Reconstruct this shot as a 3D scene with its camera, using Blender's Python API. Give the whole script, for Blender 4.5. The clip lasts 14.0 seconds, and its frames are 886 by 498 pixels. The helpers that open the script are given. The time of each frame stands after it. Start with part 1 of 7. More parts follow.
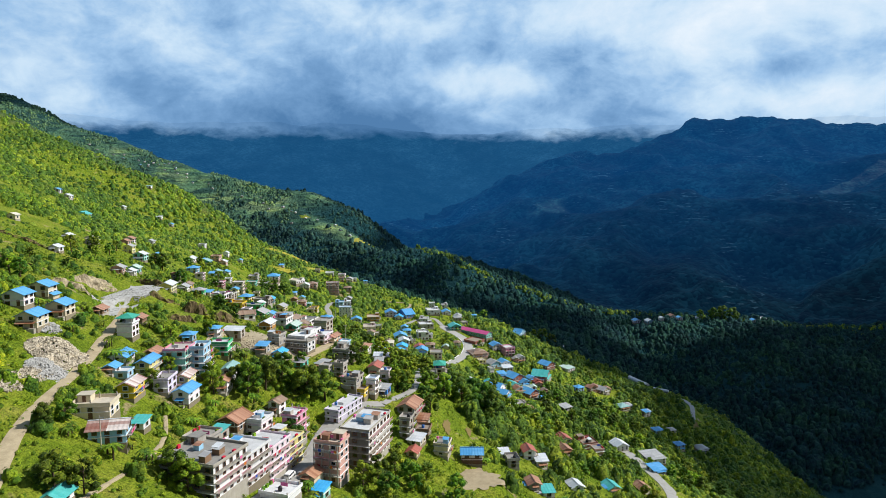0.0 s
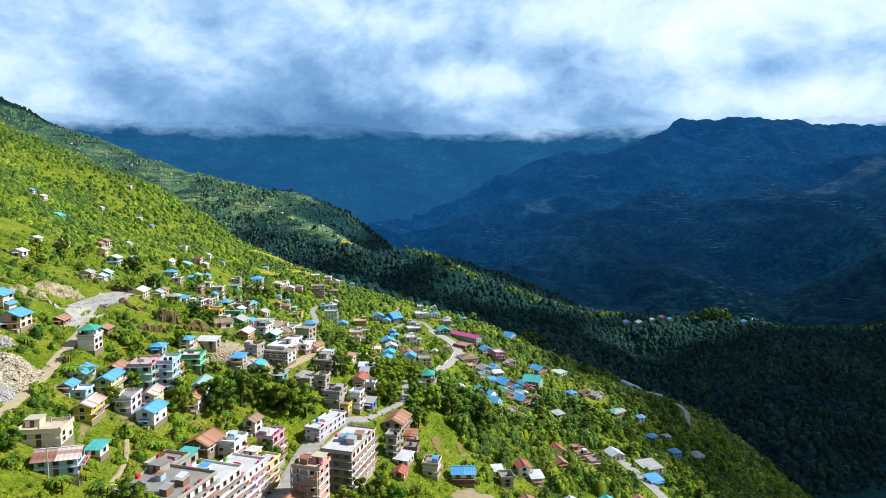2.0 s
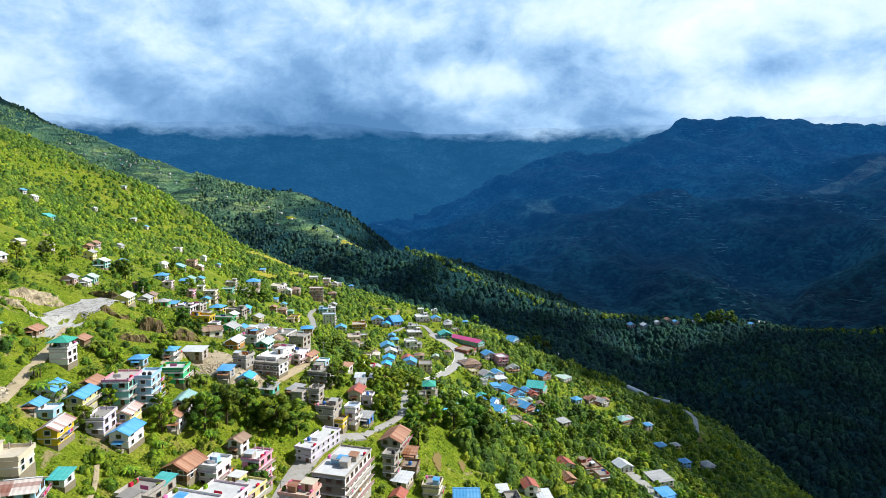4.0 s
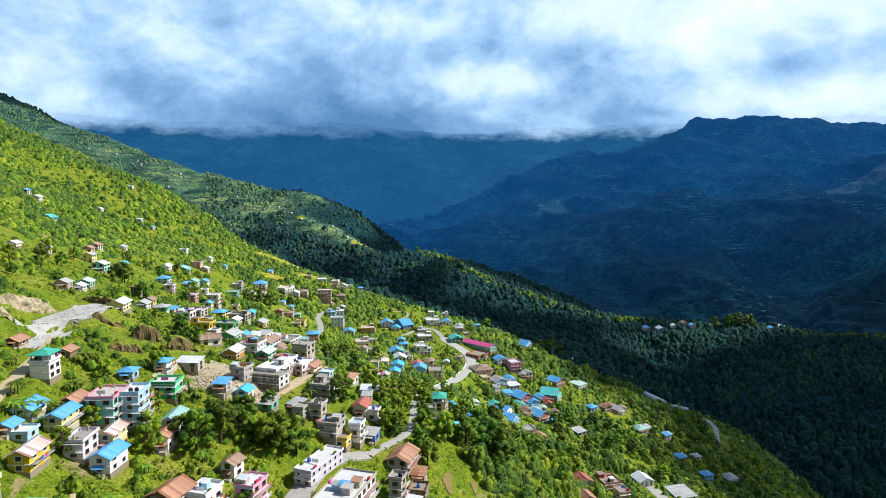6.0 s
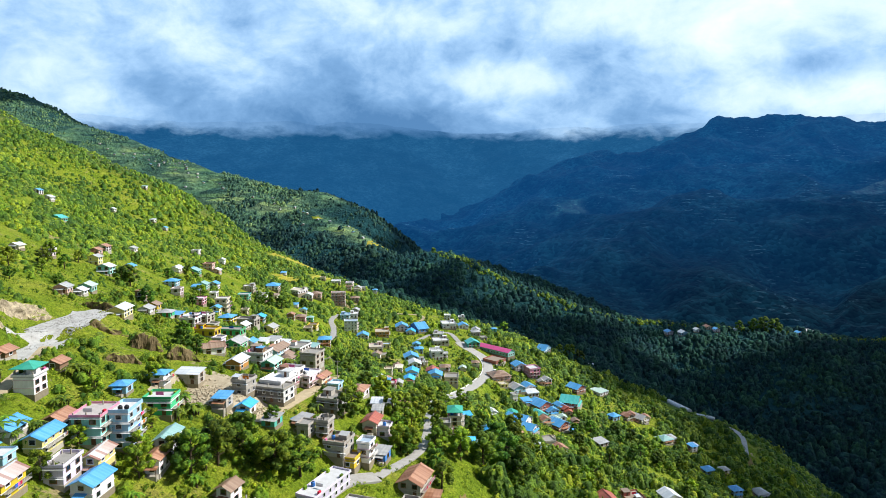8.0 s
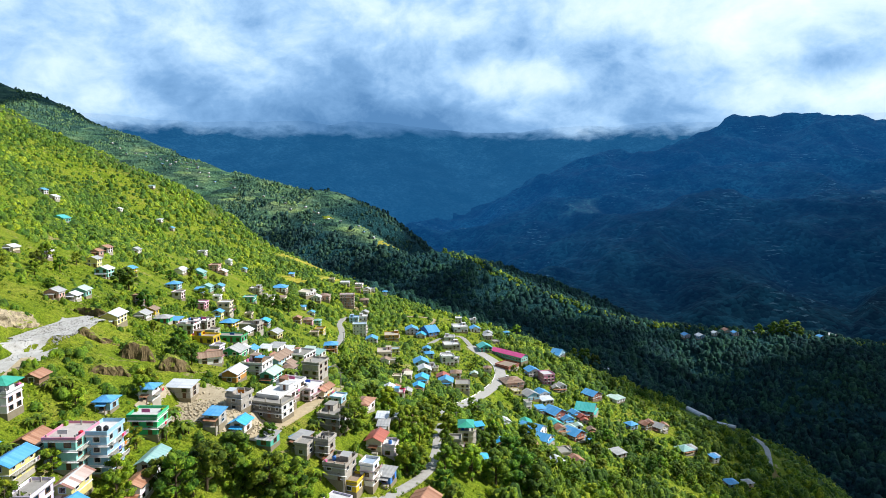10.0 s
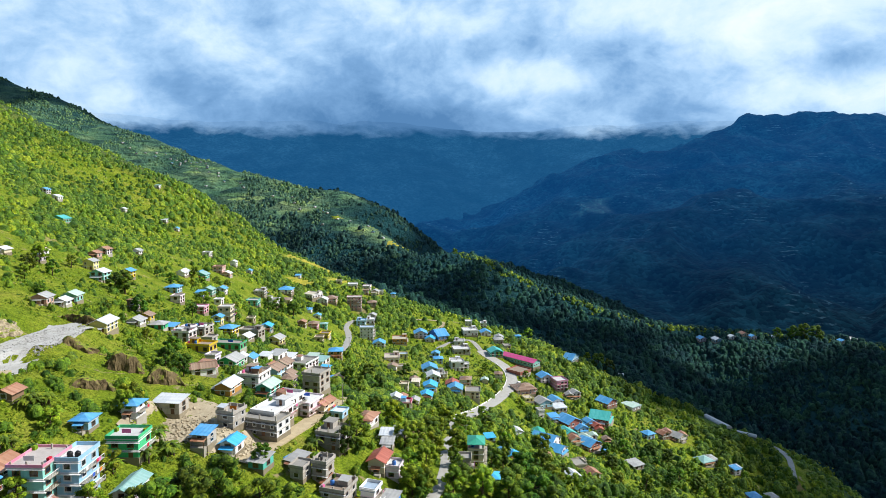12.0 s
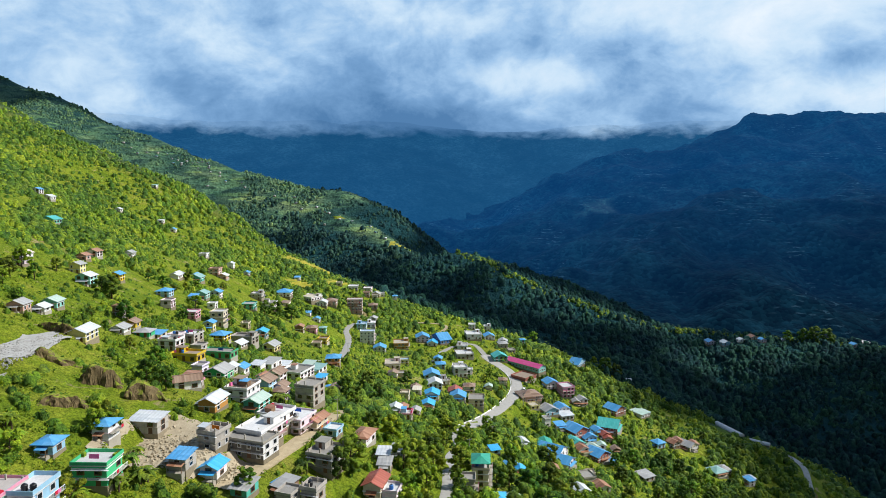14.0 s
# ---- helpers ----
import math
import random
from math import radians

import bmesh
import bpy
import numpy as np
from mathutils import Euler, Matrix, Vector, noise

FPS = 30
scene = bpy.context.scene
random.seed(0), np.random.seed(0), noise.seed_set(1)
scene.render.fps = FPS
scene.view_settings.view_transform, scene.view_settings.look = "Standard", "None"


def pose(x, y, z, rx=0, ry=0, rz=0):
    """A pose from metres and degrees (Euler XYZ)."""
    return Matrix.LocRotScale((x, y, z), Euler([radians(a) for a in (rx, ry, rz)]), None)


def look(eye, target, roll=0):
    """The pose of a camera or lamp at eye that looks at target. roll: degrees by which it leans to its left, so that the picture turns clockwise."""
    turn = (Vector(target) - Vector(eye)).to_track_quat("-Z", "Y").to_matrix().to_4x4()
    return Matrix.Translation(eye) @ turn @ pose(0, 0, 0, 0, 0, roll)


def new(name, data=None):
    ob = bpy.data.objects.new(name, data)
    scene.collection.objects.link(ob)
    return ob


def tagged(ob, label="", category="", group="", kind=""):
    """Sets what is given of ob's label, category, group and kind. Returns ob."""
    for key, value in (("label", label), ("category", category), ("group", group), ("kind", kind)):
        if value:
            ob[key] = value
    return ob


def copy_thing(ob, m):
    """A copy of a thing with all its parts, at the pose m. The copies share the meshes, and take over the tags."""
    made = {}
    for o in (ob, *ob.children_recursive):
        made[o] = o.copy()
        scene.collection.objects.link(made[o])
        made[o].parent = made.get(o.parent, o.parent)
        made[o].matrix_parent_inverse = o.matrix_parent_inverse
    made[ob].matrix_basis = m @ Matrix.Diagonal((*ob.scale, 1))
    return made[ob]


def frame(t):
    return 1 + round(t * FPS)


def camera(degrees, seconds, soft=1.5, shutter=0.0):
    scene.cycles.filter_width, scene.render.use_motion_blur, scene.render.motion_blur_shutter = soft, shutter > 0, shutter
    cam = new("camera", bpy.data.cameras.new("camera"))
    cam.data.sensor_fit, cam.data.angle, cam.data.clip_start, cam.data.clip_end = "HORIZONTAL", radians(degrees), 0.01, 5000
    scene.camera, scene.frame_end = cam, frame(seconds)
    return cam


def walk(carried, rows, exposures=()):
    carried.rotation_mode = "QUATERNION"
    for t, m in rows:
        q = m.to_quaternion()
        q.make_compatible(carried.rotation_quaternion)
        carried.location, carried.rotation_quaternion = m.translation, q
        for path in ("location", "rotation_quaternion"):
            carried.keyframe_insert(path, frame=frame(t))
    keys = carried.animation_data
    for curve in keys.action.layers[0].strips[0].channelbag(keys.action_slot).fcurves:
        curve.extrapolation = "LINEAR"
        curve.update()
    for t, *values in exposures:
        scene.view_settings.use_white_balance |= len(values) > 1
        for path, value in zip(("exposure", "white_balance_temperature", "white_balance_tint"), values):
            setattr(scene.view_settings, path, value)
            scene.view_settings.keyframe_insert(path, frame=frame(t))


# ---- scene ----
cam = camera(70, 14.0, soft=0.9)
ROLL = 0.30
PATH = [
    (0.0, pose(0.00, 0.00, 180.00, 84.022, 0.000, 0.000)),
    (0.5, pose(-0.06, 3.89, 179.98, 84.024, 0.000, -1.088)),
    (1.0, pose(-0.11, 7.80, 179.98, 84.024, 0.000, -1.100)),
    (1.5, pose(-0.14, 11.70, 179.98, 84.037, 0.000, -1.071)),
    (2.0, pose(-0.16, 15.62, 180.00, 84.042, 0.000, -1.047)),
    (2.5, pose(-0.16, 19.53, 180.02, 84.030, 0.000, -1.021)),
    (3.0, pose(-0.14, 23.45, 180.03, 84.041, 0.000, -0.990)),
    (5.5, pose(-0.03, 43.07, 180.16, 84.017, 0.000, -0.879)),
    (6.0, pose(0.00, 47.00, 180.19, 84.012, 0.000, 0.028)),
    (6.5, pose(0.03, 50.90, 180.22, 84.021, 0.000, 0.296)),
    (7.0, pose(0.06, 54.82, 180.23, 84.022, 0.000, 0.326)),
    (7.5, pose(0.08, 58.73, 180.25, 84.013, 0.000, 0.918)),
    (10.0, pose(0.05, 78.12, 180.29, 83.940, 0.000, 2.609)),
    (10.5, pose(0.00, 81.98, 180.28, 83.930, 0.000, 2.893)),
    (11.0, pose(-0.06, 85.81, 180.26, 83.916, 0.000, 3.096)),
    (11.5, pose(-0.14, 89.64, 180.23, 83.911, 0.000, 3.316)),
    (12.0, pose(-0.23, 93.43, 180.19, 83.907, 0.000, 3.538)),
    (12.5, pose(-0.36, 97.23, 180.14, 83.902, 0.000, 3.742)),
    (13.0, pose(-0.50, 101.00, 180.08, 83.909, 0.000, 3.770)),
    (13.5, pose(-0.67, 104.76, 180.00, 83.913, 0.000, 3.797)),
    (14.0, pose(-0.87, 108.50, 179.92, 83.902, 0.000, 3.815)),
]
walk(cam, [(t, m @ pose(0, 0, 0, 0, 0, ROLL)) for t, m in PATH], [(0, 0.04), (1.2, 0.26), (3.0, 0.34), (9.0, 0.36), (12.0, 0.26), (14, 0.06)])

# ---- light ----
SUN_EL, SUN_AZ = 44.0, 84.0          # degrees above the horizon, degrees clockwise from +y
sun_dir = Vector((math.sin(radians(SUN_AZ)) * math.cos(radians(SUN_EL)), math.cos(radians(SUN_AZ)) * math.cos(radians(SUN_EL)), math.sin(radians(SUN_EL))))
world = bpy.data.worlds.new("sky")
scene.world = world
world.use_nodes = True
wn = world.node_tree.nodes
sky = wn.new("ShaderNodeTexSky")
sky.sky_type, sky.sun_disc = "NISHITA", False
sky.sun_elevation, sky.sun_rotation = radians(SUN_EL), radians(SUN_AZ)
world.node_tree.links.new(sky.outputs[0], wn["Background"].inputs[0])
wn["Background"].inputs[1].default_value = 0.07
sun = new("sun", bpy.data.lights.new("sun", "SUN"))
sun.data.energy, sun.data.angle, sun.data.color = 5.0, radians(0.5), (1.0, 0.965, 0.90)
sun.matrix_world = look(sun_dir * 100, (0, 0, 0))


# ---- node helpers ----
def mat(name, rough=0.8, spec=0.3):
    m = bpy.data.materials.new(name)
    m.use_nodes = True
    b = m.node_tree.nodes["Principled BSDF"]
    b.inputs["Roughness"].default_value = rough
    b.inputs["Specular IOR Level"].default_value = spec
    return m, m.node_tree.nodes, m.node_tree.links, b


def coords(n, l, scale=(1, 1, 1), source="Object"):
    tc, mp = n.new("ShaderNodeTexCoord"), n.new("ShaderNodeMapping")
    l.new(tc.outputs[source], mp.inputs[0])
    mp.inputs["Scale"].default_value = scale
    return mp.outputs[0]


def tex(n, l, co, scale, detail=4, rough=0.6, distort=0.0):
    t = n.new("ShaderNodeTexNoise")
    l.new(co, t.inputs["Vector"])
    t.inputs["Scale"].default_value, t.inputs["Detail"].default_value, t.inputs["Roughness"].default_value = scale, detail, rough
    t.inputs["Distortion"].default_value = distort
    return t.outputs["Fac"]


def ramp(n, l, fac, *stops):
    r = n.new("ShaderNodeValToRGB")
    l.new(fac, r.inputs[0])
    e = r.color_ramp.elements
    while len(e) < len(stops):
        e.new(0.5)
    for k, (p, c) in zip(e, stops):
        k.position, k.color = p, (*c, 1) if len(c) == 3 else c
    return r.outputs[0]


def mix(n, l, fac, a, b, blend="MIX"):
    x = n.new("ShaderNodeMix")
    x.data_type, x.blend_type = "RGBA", blend
    for sock, v in ((0, fac), (6, a), (7, b)):
        if isinstance(v, (int, float)):
            x.inputs[sock].default_value = v
        elif isinstance(v, tuple):
            x.inputs[sock].default_value = (*v, 1)
        else:
            l.new(v, x.inputs[sock])
    return x.outputs[2]


def calc(n, l, op, a, b=0.0):
    x = n.new("ShaderNodeMath")
    x.operation = op
    for i, v in enumerate((a, b)):
        if isinstance(v, (int, float)):
            x.inputs[i].default_value = v
        else:
            l.new(v, x.inputs[i])
    return x.outputs[0]


def bump(n, l, b, h, strength=0.5, dist=0.1):
    x = n.new("ShaderNodeBump")
    l.new(h, x.inputs["Height"])
    x.inputs["Strength"].default_value, x.inputs["Distance"].default_value = strength, dist
    l.new(x.outputs[0], b.inputs["Normal"])


# ---- the land ----
def rand2(ix, iy, seed):
    h = np.sin(ix * 127.1 + iy * 311.7 + seed * 74.7) * 43758.5453
    return h - np.floor(h)


def value_noise(x, y, size, seed=0):
    x, y = x / size, y / size
    ix, iy = np.floor(x), np.floor(y)
    fx, fy = x - ix, y - iy
    fx, fy = fx * fx * (3 - 2 * fx), fy * fy * (3 - 2 * fy)
    a, b = rand2(ix, iy, seed), rand2(ix + 1, iy, seed)
    c, d = rand2(ix, iy + 1, seed), rand2(ix + 1, iy + 1, seed)
    return (a + (b - a) * fx) * (1 - fy) + (c + (d - c) * fx) * fy - 0.5


def fractal(x, y, size, seed=0, octaves=4):
    return sum(value_noise(x + 17.3 * k, y - 9.1 * k, size / 2 ** k, seed + k) / 2 ** k for k in range(octaves))


def smax(a, b, k):
    h = np.clip(0.5 + 0.5 * (a - b) / k, 0, 1)
    return b + (a - b) * h + k * h * (1 - h)


def ridge(x, y, crest, slope, round_off=40.0):
    """A ridge with the crest line (x, y, z), falling off to both sides by slope."""
    best = np.full(x.shape, -1e9)
    for (x0, y0, z0), (x1, y1, z1) in zip(crest, crest[1:]):
        dx, dy = x1 - x0, y1 - y0
        k = np.clip(((x - x0) * dx + (y - y0) * dy) / (dx * dx + dy * dy), 0, 1)
        d = np.hypot(x - x0 - k * dx, y - y0 - k * dy)
        best = np.maximum(best, z0 + k * (z1 - z0) - slope * (np.sqrt(d * d + round_off ** 2) - round_off))
    return best


def village_slope(x, y):
    """The hillside that carries the village; past its shoulder it drops into the valley."""
    xc, yc = np.clip(x, -560, 230), np.clip(y, 90, 830)
    u, v = (xc + 100) / 300, (yc - 400) / 300
    z = (96.18 - 111.54 * u - 51.60 * v + 8.52 * u * u + 20.54 * u * v - 2.72 * v * v - 3.28 * u ** 3 + 22.24 * u * u * v + 21.45 * u * v * v + 25.54 * v ** 3 - 7.53 * u ** 4 - 8.12 * u ** 3 * v + 3.46 * u * u * v * v + 8.23 * u * v ** 3 + 4.22 * v ** 4)
    # knolls and hollows: (x, y, radius, height)
    for kx, ky, kr, kh in ((-35, 290, 45, 12.2), (60, 450, 60, -11.6), (-50, 185, 40, -8.0), (35, 600, 55, 0.5), (-95, 600, 50, -15.1), (195, 560, 50, -2.3), (90, 340, 50, -2.4), (230, 545, 46, 14)):
        z = z + kh * np.exp(-((x - kx) ** 2 + (y - ky) ** 2) / (2 * kr * kr))
    z = z - 0.40 * (np.minimum(x, -560) + 560) - 0.48 * np.maximum(x - 230, 0)
    # the brow rises towards the upper slope
    rise = np.clip((-x - 230) / 130, 0, 1) * np.clip((y - 650) / 150, 0, 1)
    z = z + np.interp(x, [-560, -450, -350], [15, 22, 24]) * rise * rise * (3 - 2 * rise)
    edge = np.interp(x, [-700, -545, -288, -147, -26, 66, 163, 230], [840, 830, 815, 735, 690, 655, 615, 570])
    over = y - edge
    z = z - 0.53 * (np.sqrt(over * over + 900) + over) / 2
    over = x - np.interp(y, [0, 250, 436, 577, 700], [215, 270, 315, 285, 170])
    return z - 0.40 * (np.sqrt(over * over + 900) + over) / 2


def far_hills(x, y):
    """The mountain side across the valley."""
    d = np.hypot(x, y)
    right = ridge(x, y, [(-90, 3350, -80), (150, 3450, 40), (420, 3650, 205), (700, 3800, 300), (1050, 3950, 345), (1480, 4020, 435), (1610, 3980, 534), (2050, 3780, 524), (2460, 3510, 512), (3300, 3000, 565)], 0.36, 60)
    foot = ridge(x, y, [(1560, 3950, 380), (1250, 3150, 200), (900, 2350, -10)], 0.42, 80)
    foot = np.maximum(foot, ridge(x, y, [(2400, 3500, 420), (2100, 2700, 240), (1600, 1900, 0)], 0.42, 80))
    foot = np.maximum(foot, ridge(x, y, [(2900, 2500, 240), (2030, 2900, 222), (1456, 3100, 266), (834, 2700, 85), (444, 2300, -58)], 0.40, 60))
    hills = np.maximum(right, foot)
    rough = np.clip((d - 900) / 1500, 0, 1)
    gully = 1 - 2 * np.abs(fractal(x, y, 420, 3, 5))
    hills = hills + rough * (110 * fractal(x, y, 800, 13, 5) + 85 * (gully - 0.6))
    return hills


def land(x, y):
    x, y = np.asarray(x, float), np.asarray(y, float)
    d = np.hypot(x, y)
    near = village_slope(x, y)
    wood = ridge(x, y, [(-150, 1265, 4), (-90, 1222, 36), (-41, 1180, 59), (35, 1040, 43), (165, 945, 6), (280, 945, -15), (440, 870, -7), (760, 800, -20), (1300, 700, -80)], 0.42, 30)
    upper = ridge(x, y, [(-2400, 2350, 800), (-1444, 2100, 458), (-1316, 2080, 402), (-1182, 2050, 358), (-1032, 2000, 308), (-888, 1950, 254), (-749, 1900, 218), (-583, 1850, 181), (-487, 1800, 160), (-380, 1750, 152), (-280, 1660, 113), (-220, 1580, 68), (-190, 1490, 38), (-180, 1400, 16)], 0.50, 25)
    rib = ridge(x, y, [(-640, 1760, 165), (-520, 1700, 140), (-433, 1650, 115), (-306, 1530, 84), (-225, 1450, 69), (-166, 1380, 48), (-140, 1320, 22)], 0.46, 22)
    spur = smax(upper, rib, 14) - 0.30 * np.clip(x + 225, 0, 300) * np.clip((y - 1300) / 100, 0, 1)
    floor_z = -150 - 0.45 * np.clip(y - 950, 0, 400)
    z = smax(floor_z + 0 * x, smax(wood, spur, 14) + 16 * fractal(x, y, 170, 5, 4) + 9 * fractal(x, y, 62, 15, 2), 20)
    z = smax(z, near + np.clip((d - 300) / 900, 0.15, 1) * 8 * fractal(x, y, 120, 9, 3), 12)
    return z


ROADS = {  # width, centre line
    "dirt_track": (3.7, [(-90, 120), (-96, 133), (-102, 150), (-105, 165), (-107, 178), (-110, 192), (-115, 209), (-120, 229), (-127, 250)]),
    "main_road": (8.0, [(0, 613), (6, 599), (16, 589), (23, 573), (24, 553), (21, 535), (13, 508), (4, 478), (-4, 448), (-11, 420), (-14, 404)]),
    "lower_road": (3.6, [(-14, 404), (-12, 369), (-13, 331), (-12, 308), (-11, 290), (-12, 266), (-17, 255), (-24, 242)]),
    "street": (6.5, [(-50.5, 135), (-48.3, 153), (-44.8, 171), (-41.8, 186), (-41.2, 200), (-39.3, 217), (-34, 238), (-24, 242)]),
    "upper_street": (5.0, [(-62, 247), (-58, 258), (-54, 270), (-52, 285), (-51, 307), (-53, 329)]),
    "hill_road": (5.0, [(-92, 420), (-86, 440), (-84, 458), (-87, 490), (-96, 535), (-109, 600), (-116, 613), (-113, 634)]),
    "low_road": (5.5, [(116, 385), (118, 370), (119, 352), (120, 337), (119, 313), (109, 281), (100, 262)]),
    "footpath": (2.4, [(-115, 654), (-102, 669), (-84, 691), (-77, 702)]),
    "lane": (3.2, [(-58, 628), (-44, 647), (-34, 662), (-33, 675), (-50, 672), (-69, 666)]),
    "school_lane": (4.0, [(0, 613), (-9, 641), (-27, 626), (-36, 603)]),
    "grass_path": (1.3, [(-77, 124), (-76, 136), (-75, 148), (-75, 161), (-77, 173), (-82, 181)]),
    "terrace_road": (3.6, [(221, 572), (224, 558), (222, 543), (216, 528), (211, 513)]),
}


def along(line, step):
    out = []
    for (x0, y0), (x1, y1) in zip(line, line[1:]):
        n = max(1, int(math.hypot(x1 - x0, y1 - y0) / step))
        out += [(x0 + (x1 - x0) * i / n, y0 + (y1 - y0) * i / n) for i in range(n)]
    out = np.array(out + [line[-1]], float)
    for _ in range(6):  # round the corners
        out[1:-1] = (out[:-2] + 2 * out[1:-1] + out[2:]) / 4
    return out


def road_line(name):
    w, line = ROADS[name]
    p = along(line, 4.0)
    z = land(p[:, 0], p[:, 1])
    for _ in range(8):
        z[1:-1] = (z[:-2] + 2 * z[1:-1] + z[2:]) / 4
    return w, p, z


ROAD_LINES = {k: road_line(k) for k in ROADS}
# level lots: x, y, radius along x, radius along y, height
LOTS = [(-141, 283, 10, 22, 129.5), (-134, 252, 8, 15, 126.5), (13, 212, 9, 9, 76.5), (-80, 256, 10, 10, 112.5)]


def cut(x, y, z):
    """Cuts the roads and lots into the land."""
    for w, p, pz in ROAD_LINES.values():
        best, at = np.full(x.shape, 1e9), np.zeros(x.shape)
        near = (x > p[:, 0].min() - 20) & (x < p[:, 0].max() + 20) & (y > p[:, 1].min() - 20) & (y < p[:, 1].max() + 20)
        if not near.any():
            continue
        xs, ys, b, a = x[near], y[near], best[near], at[near]
        for (qx, qy), qz in zip(p, pz):
            d = np.hypot(xs - qx, ys - qy)
            a = np.where(d < b, qz, a)
            b = np.minimum(b, d)
        k = np.clip((b - w * 0.6) / 6.0, 0, 1)
        k = k * k * (3 - 2 * k)
        z = z.copy()
        z[near] = z[near] * k + (a - 0.25) * (1 - k)
    for lx, ly, rx, ry, lz in LOTS:
        k = np.clip((np.hypot((x - lx) / rx, (y - ly) / ry) - 0.95) / 0.45, 0, 1)
        k = k * k * (3 - 2 * k)
        z = z * k + lz * (1 - k)
    return z


def surface(x, y):
    x, y = np.asarray(x, float), np.asarray(y, float)
    return cut(x, y, land(x, y))


def ground_z(x, y):
    return float(surface(np.array([x]), np.array([y]))[0])


def sheet(name, xs, ys, material):
    gx, gy = np.meshgrid(xs, ys)
    gz = surface(gx, gy)
    nx, ny = len(xs), len(ys)
    k = np.arange(nx * ny).reshape(ny, nx)
    faces = np.stack([k[:-1, :-1], k[:-1, 1:], k[1:, 1:], k[1:, :-1]], -1).reshape(-1, 4)
    me = bpy.data.meshes.new(name)
    me.from_pydata(np.stack([gx, gy, gz], -1).reshape(-1, 3).tolist(), [], faces.tolist())
    me.polygons.foreach_set("use_smooth", [True] * len(me.polygons))
    me.materials.append(material)
    return new(name, me)


def spaced(stops):
    out = []
    for (a, step), (b, _) in zip(stops, stops[1:]):
        out += list(np.arange(a, b, step))
    return np.array(out + [stops[-1][0]])


# ---- materials ----
def leafy(name, a, b_, c, rough=0.6, own=1.0, grain=1.1):
    """Foliage: colour by leaf, by place and (own) by plant; shade between crowns and clumps is painted in."""
    m, n, l, b = mat(name, rough, 0.25)
    geo = n.new("ShaderNodeNewGeometry")
    oi = n.new("ShaderNodeObjectInfo")
    co = coords(n, l, source="Object")
    col = ramp(n, l, geo.outputs["Random Per Island"], (0.0, a), (0.55, b_), (1.0, c))
    place = n.new("ShaderNodeMapping")
    l.new(geo.outputs["Position"], place.inputs[0])
    big = tex(n, l, place.outputs[0], 0.035, 3)
    col = mix(n, l, ramp(n, l, big, (0.38, (0, 0, 0)), (0.62, (1, 1, 1))), col, mix(n, l, 1.0, col, (1.25, 1.12, 0.75), "MULTIPLY"))
    wide = ramp(n, l, tex(n, l, place.outputs[0], 0.016, 4, 0.6), (0.36, (0.68, 0.78, 0.85)), (0.50, (1.05, 1.05, 1.05)), (0.64, (1.40, 1.32, 1.05)))
    col = mix(n, l, 1.0, col, wide, "MULTIPLY")
    # tree-scale sun and shadow painted as warm bright and cool dark patches
    plant = ramp(n, l, tex(n, l, place.outputs[0], 0.22, 2, 0.5), (0.36, (0.46, 0.56, 0.66)), (0.50, (1.0, 1.0, 1.0)), (0.63, (1.45, 1.34, 1.10)))
    col = mix(n, l, 1.0, col, plant, "MULTIPLY")
    clump = tex(n, l, place.outputs[0], grain, 4, 0.7)
    # crevices between leaf clumps painted dark, the bump's high spots bright
    col = mix(n, l, 1.0, col, ramp(n, l, clump, (0.34, (0.42, 0.50, 0.55)), (0.50, (1.0, 1.0, 1.0)), (0.66, (1.50, 1.42, 1.20))), "MULTIPLY")
    bump(n, l, b, clump, 1.0, 1.1 / grain)
    hue = n.new("ShaderNodeHueSaturation")
    l.new(col, hue.inputs["Color"])
    l.new(calc(n, l, "ADD", calc(n, l, "MULTIPLY", oi.outputs["Random"], 0.05 * own), 0.5 - 0.025 * own), hue.inputs["Hue"])
    l.new(calc(n, l, "ADD", calc(n, l, "MULTIPLY", oi.outputs["Random"], 0.5 * own), 1.0 - 0.25 * own), hue.inputs["Value"])
    l.new(hue.outputs[0], b.inputs["Base Color"])
    thin, both = n.new("ShaderNodeBsdfTranslucent"), n.new("ShaderNodeMixShader")
    l.new(mix(n, l, 1.0, hue.outputs[0], (1.25, 1.15, 0.6), "MULTIPLY"), thin.inputs[0])
    both.inputs[0].default_value = 0.24
    l.new(b.outputs[0], both.inputs[1])
    l.new(thin.outputs[0], both.inputs[2])
    l.new(both.outputs[0], n["Material Output"].inputs[0])
    return m


M_LEAF = {
    "dark": leafy("dark_leaves", (0.032, 0.092, 0.011), (0.076, 0.166, 0.016), (0.152, 0.240, 0.023)),
    "light": leafy("light_leaves", (0.088, 0.180, 0.014), (0.165, 0.280, 0.020), (0.265, 0.350, 0.032)),
    "banana": leafy("banana_leaves", (0.085, 0.175, 0.016), (0.150, 0.250, 0.022), (0.230, 0.330, 0.040)),
}
M_SHRUB = leafy("shrub_leaves", (0.060, 0.140, 0.010), (0.136, 0.244, 0.016), (0.235, 0.318, 0.026), own=0.0)
# the shrub colour again, darkened and blued for distance
M_SHRUB_FAR = leafy("far_shrub_leaves", (0.044, 0.120, 0.014), (0.108, 0.208, 0.021), (0.205, 0.290, 0.028), own=0.0)
M_GROVE = leafy("grove_leaves", (0.050, 0.134, 0.014), (0.120, 0.232, 0.020), (0.228, 0.318, 0.028), own=0.0)
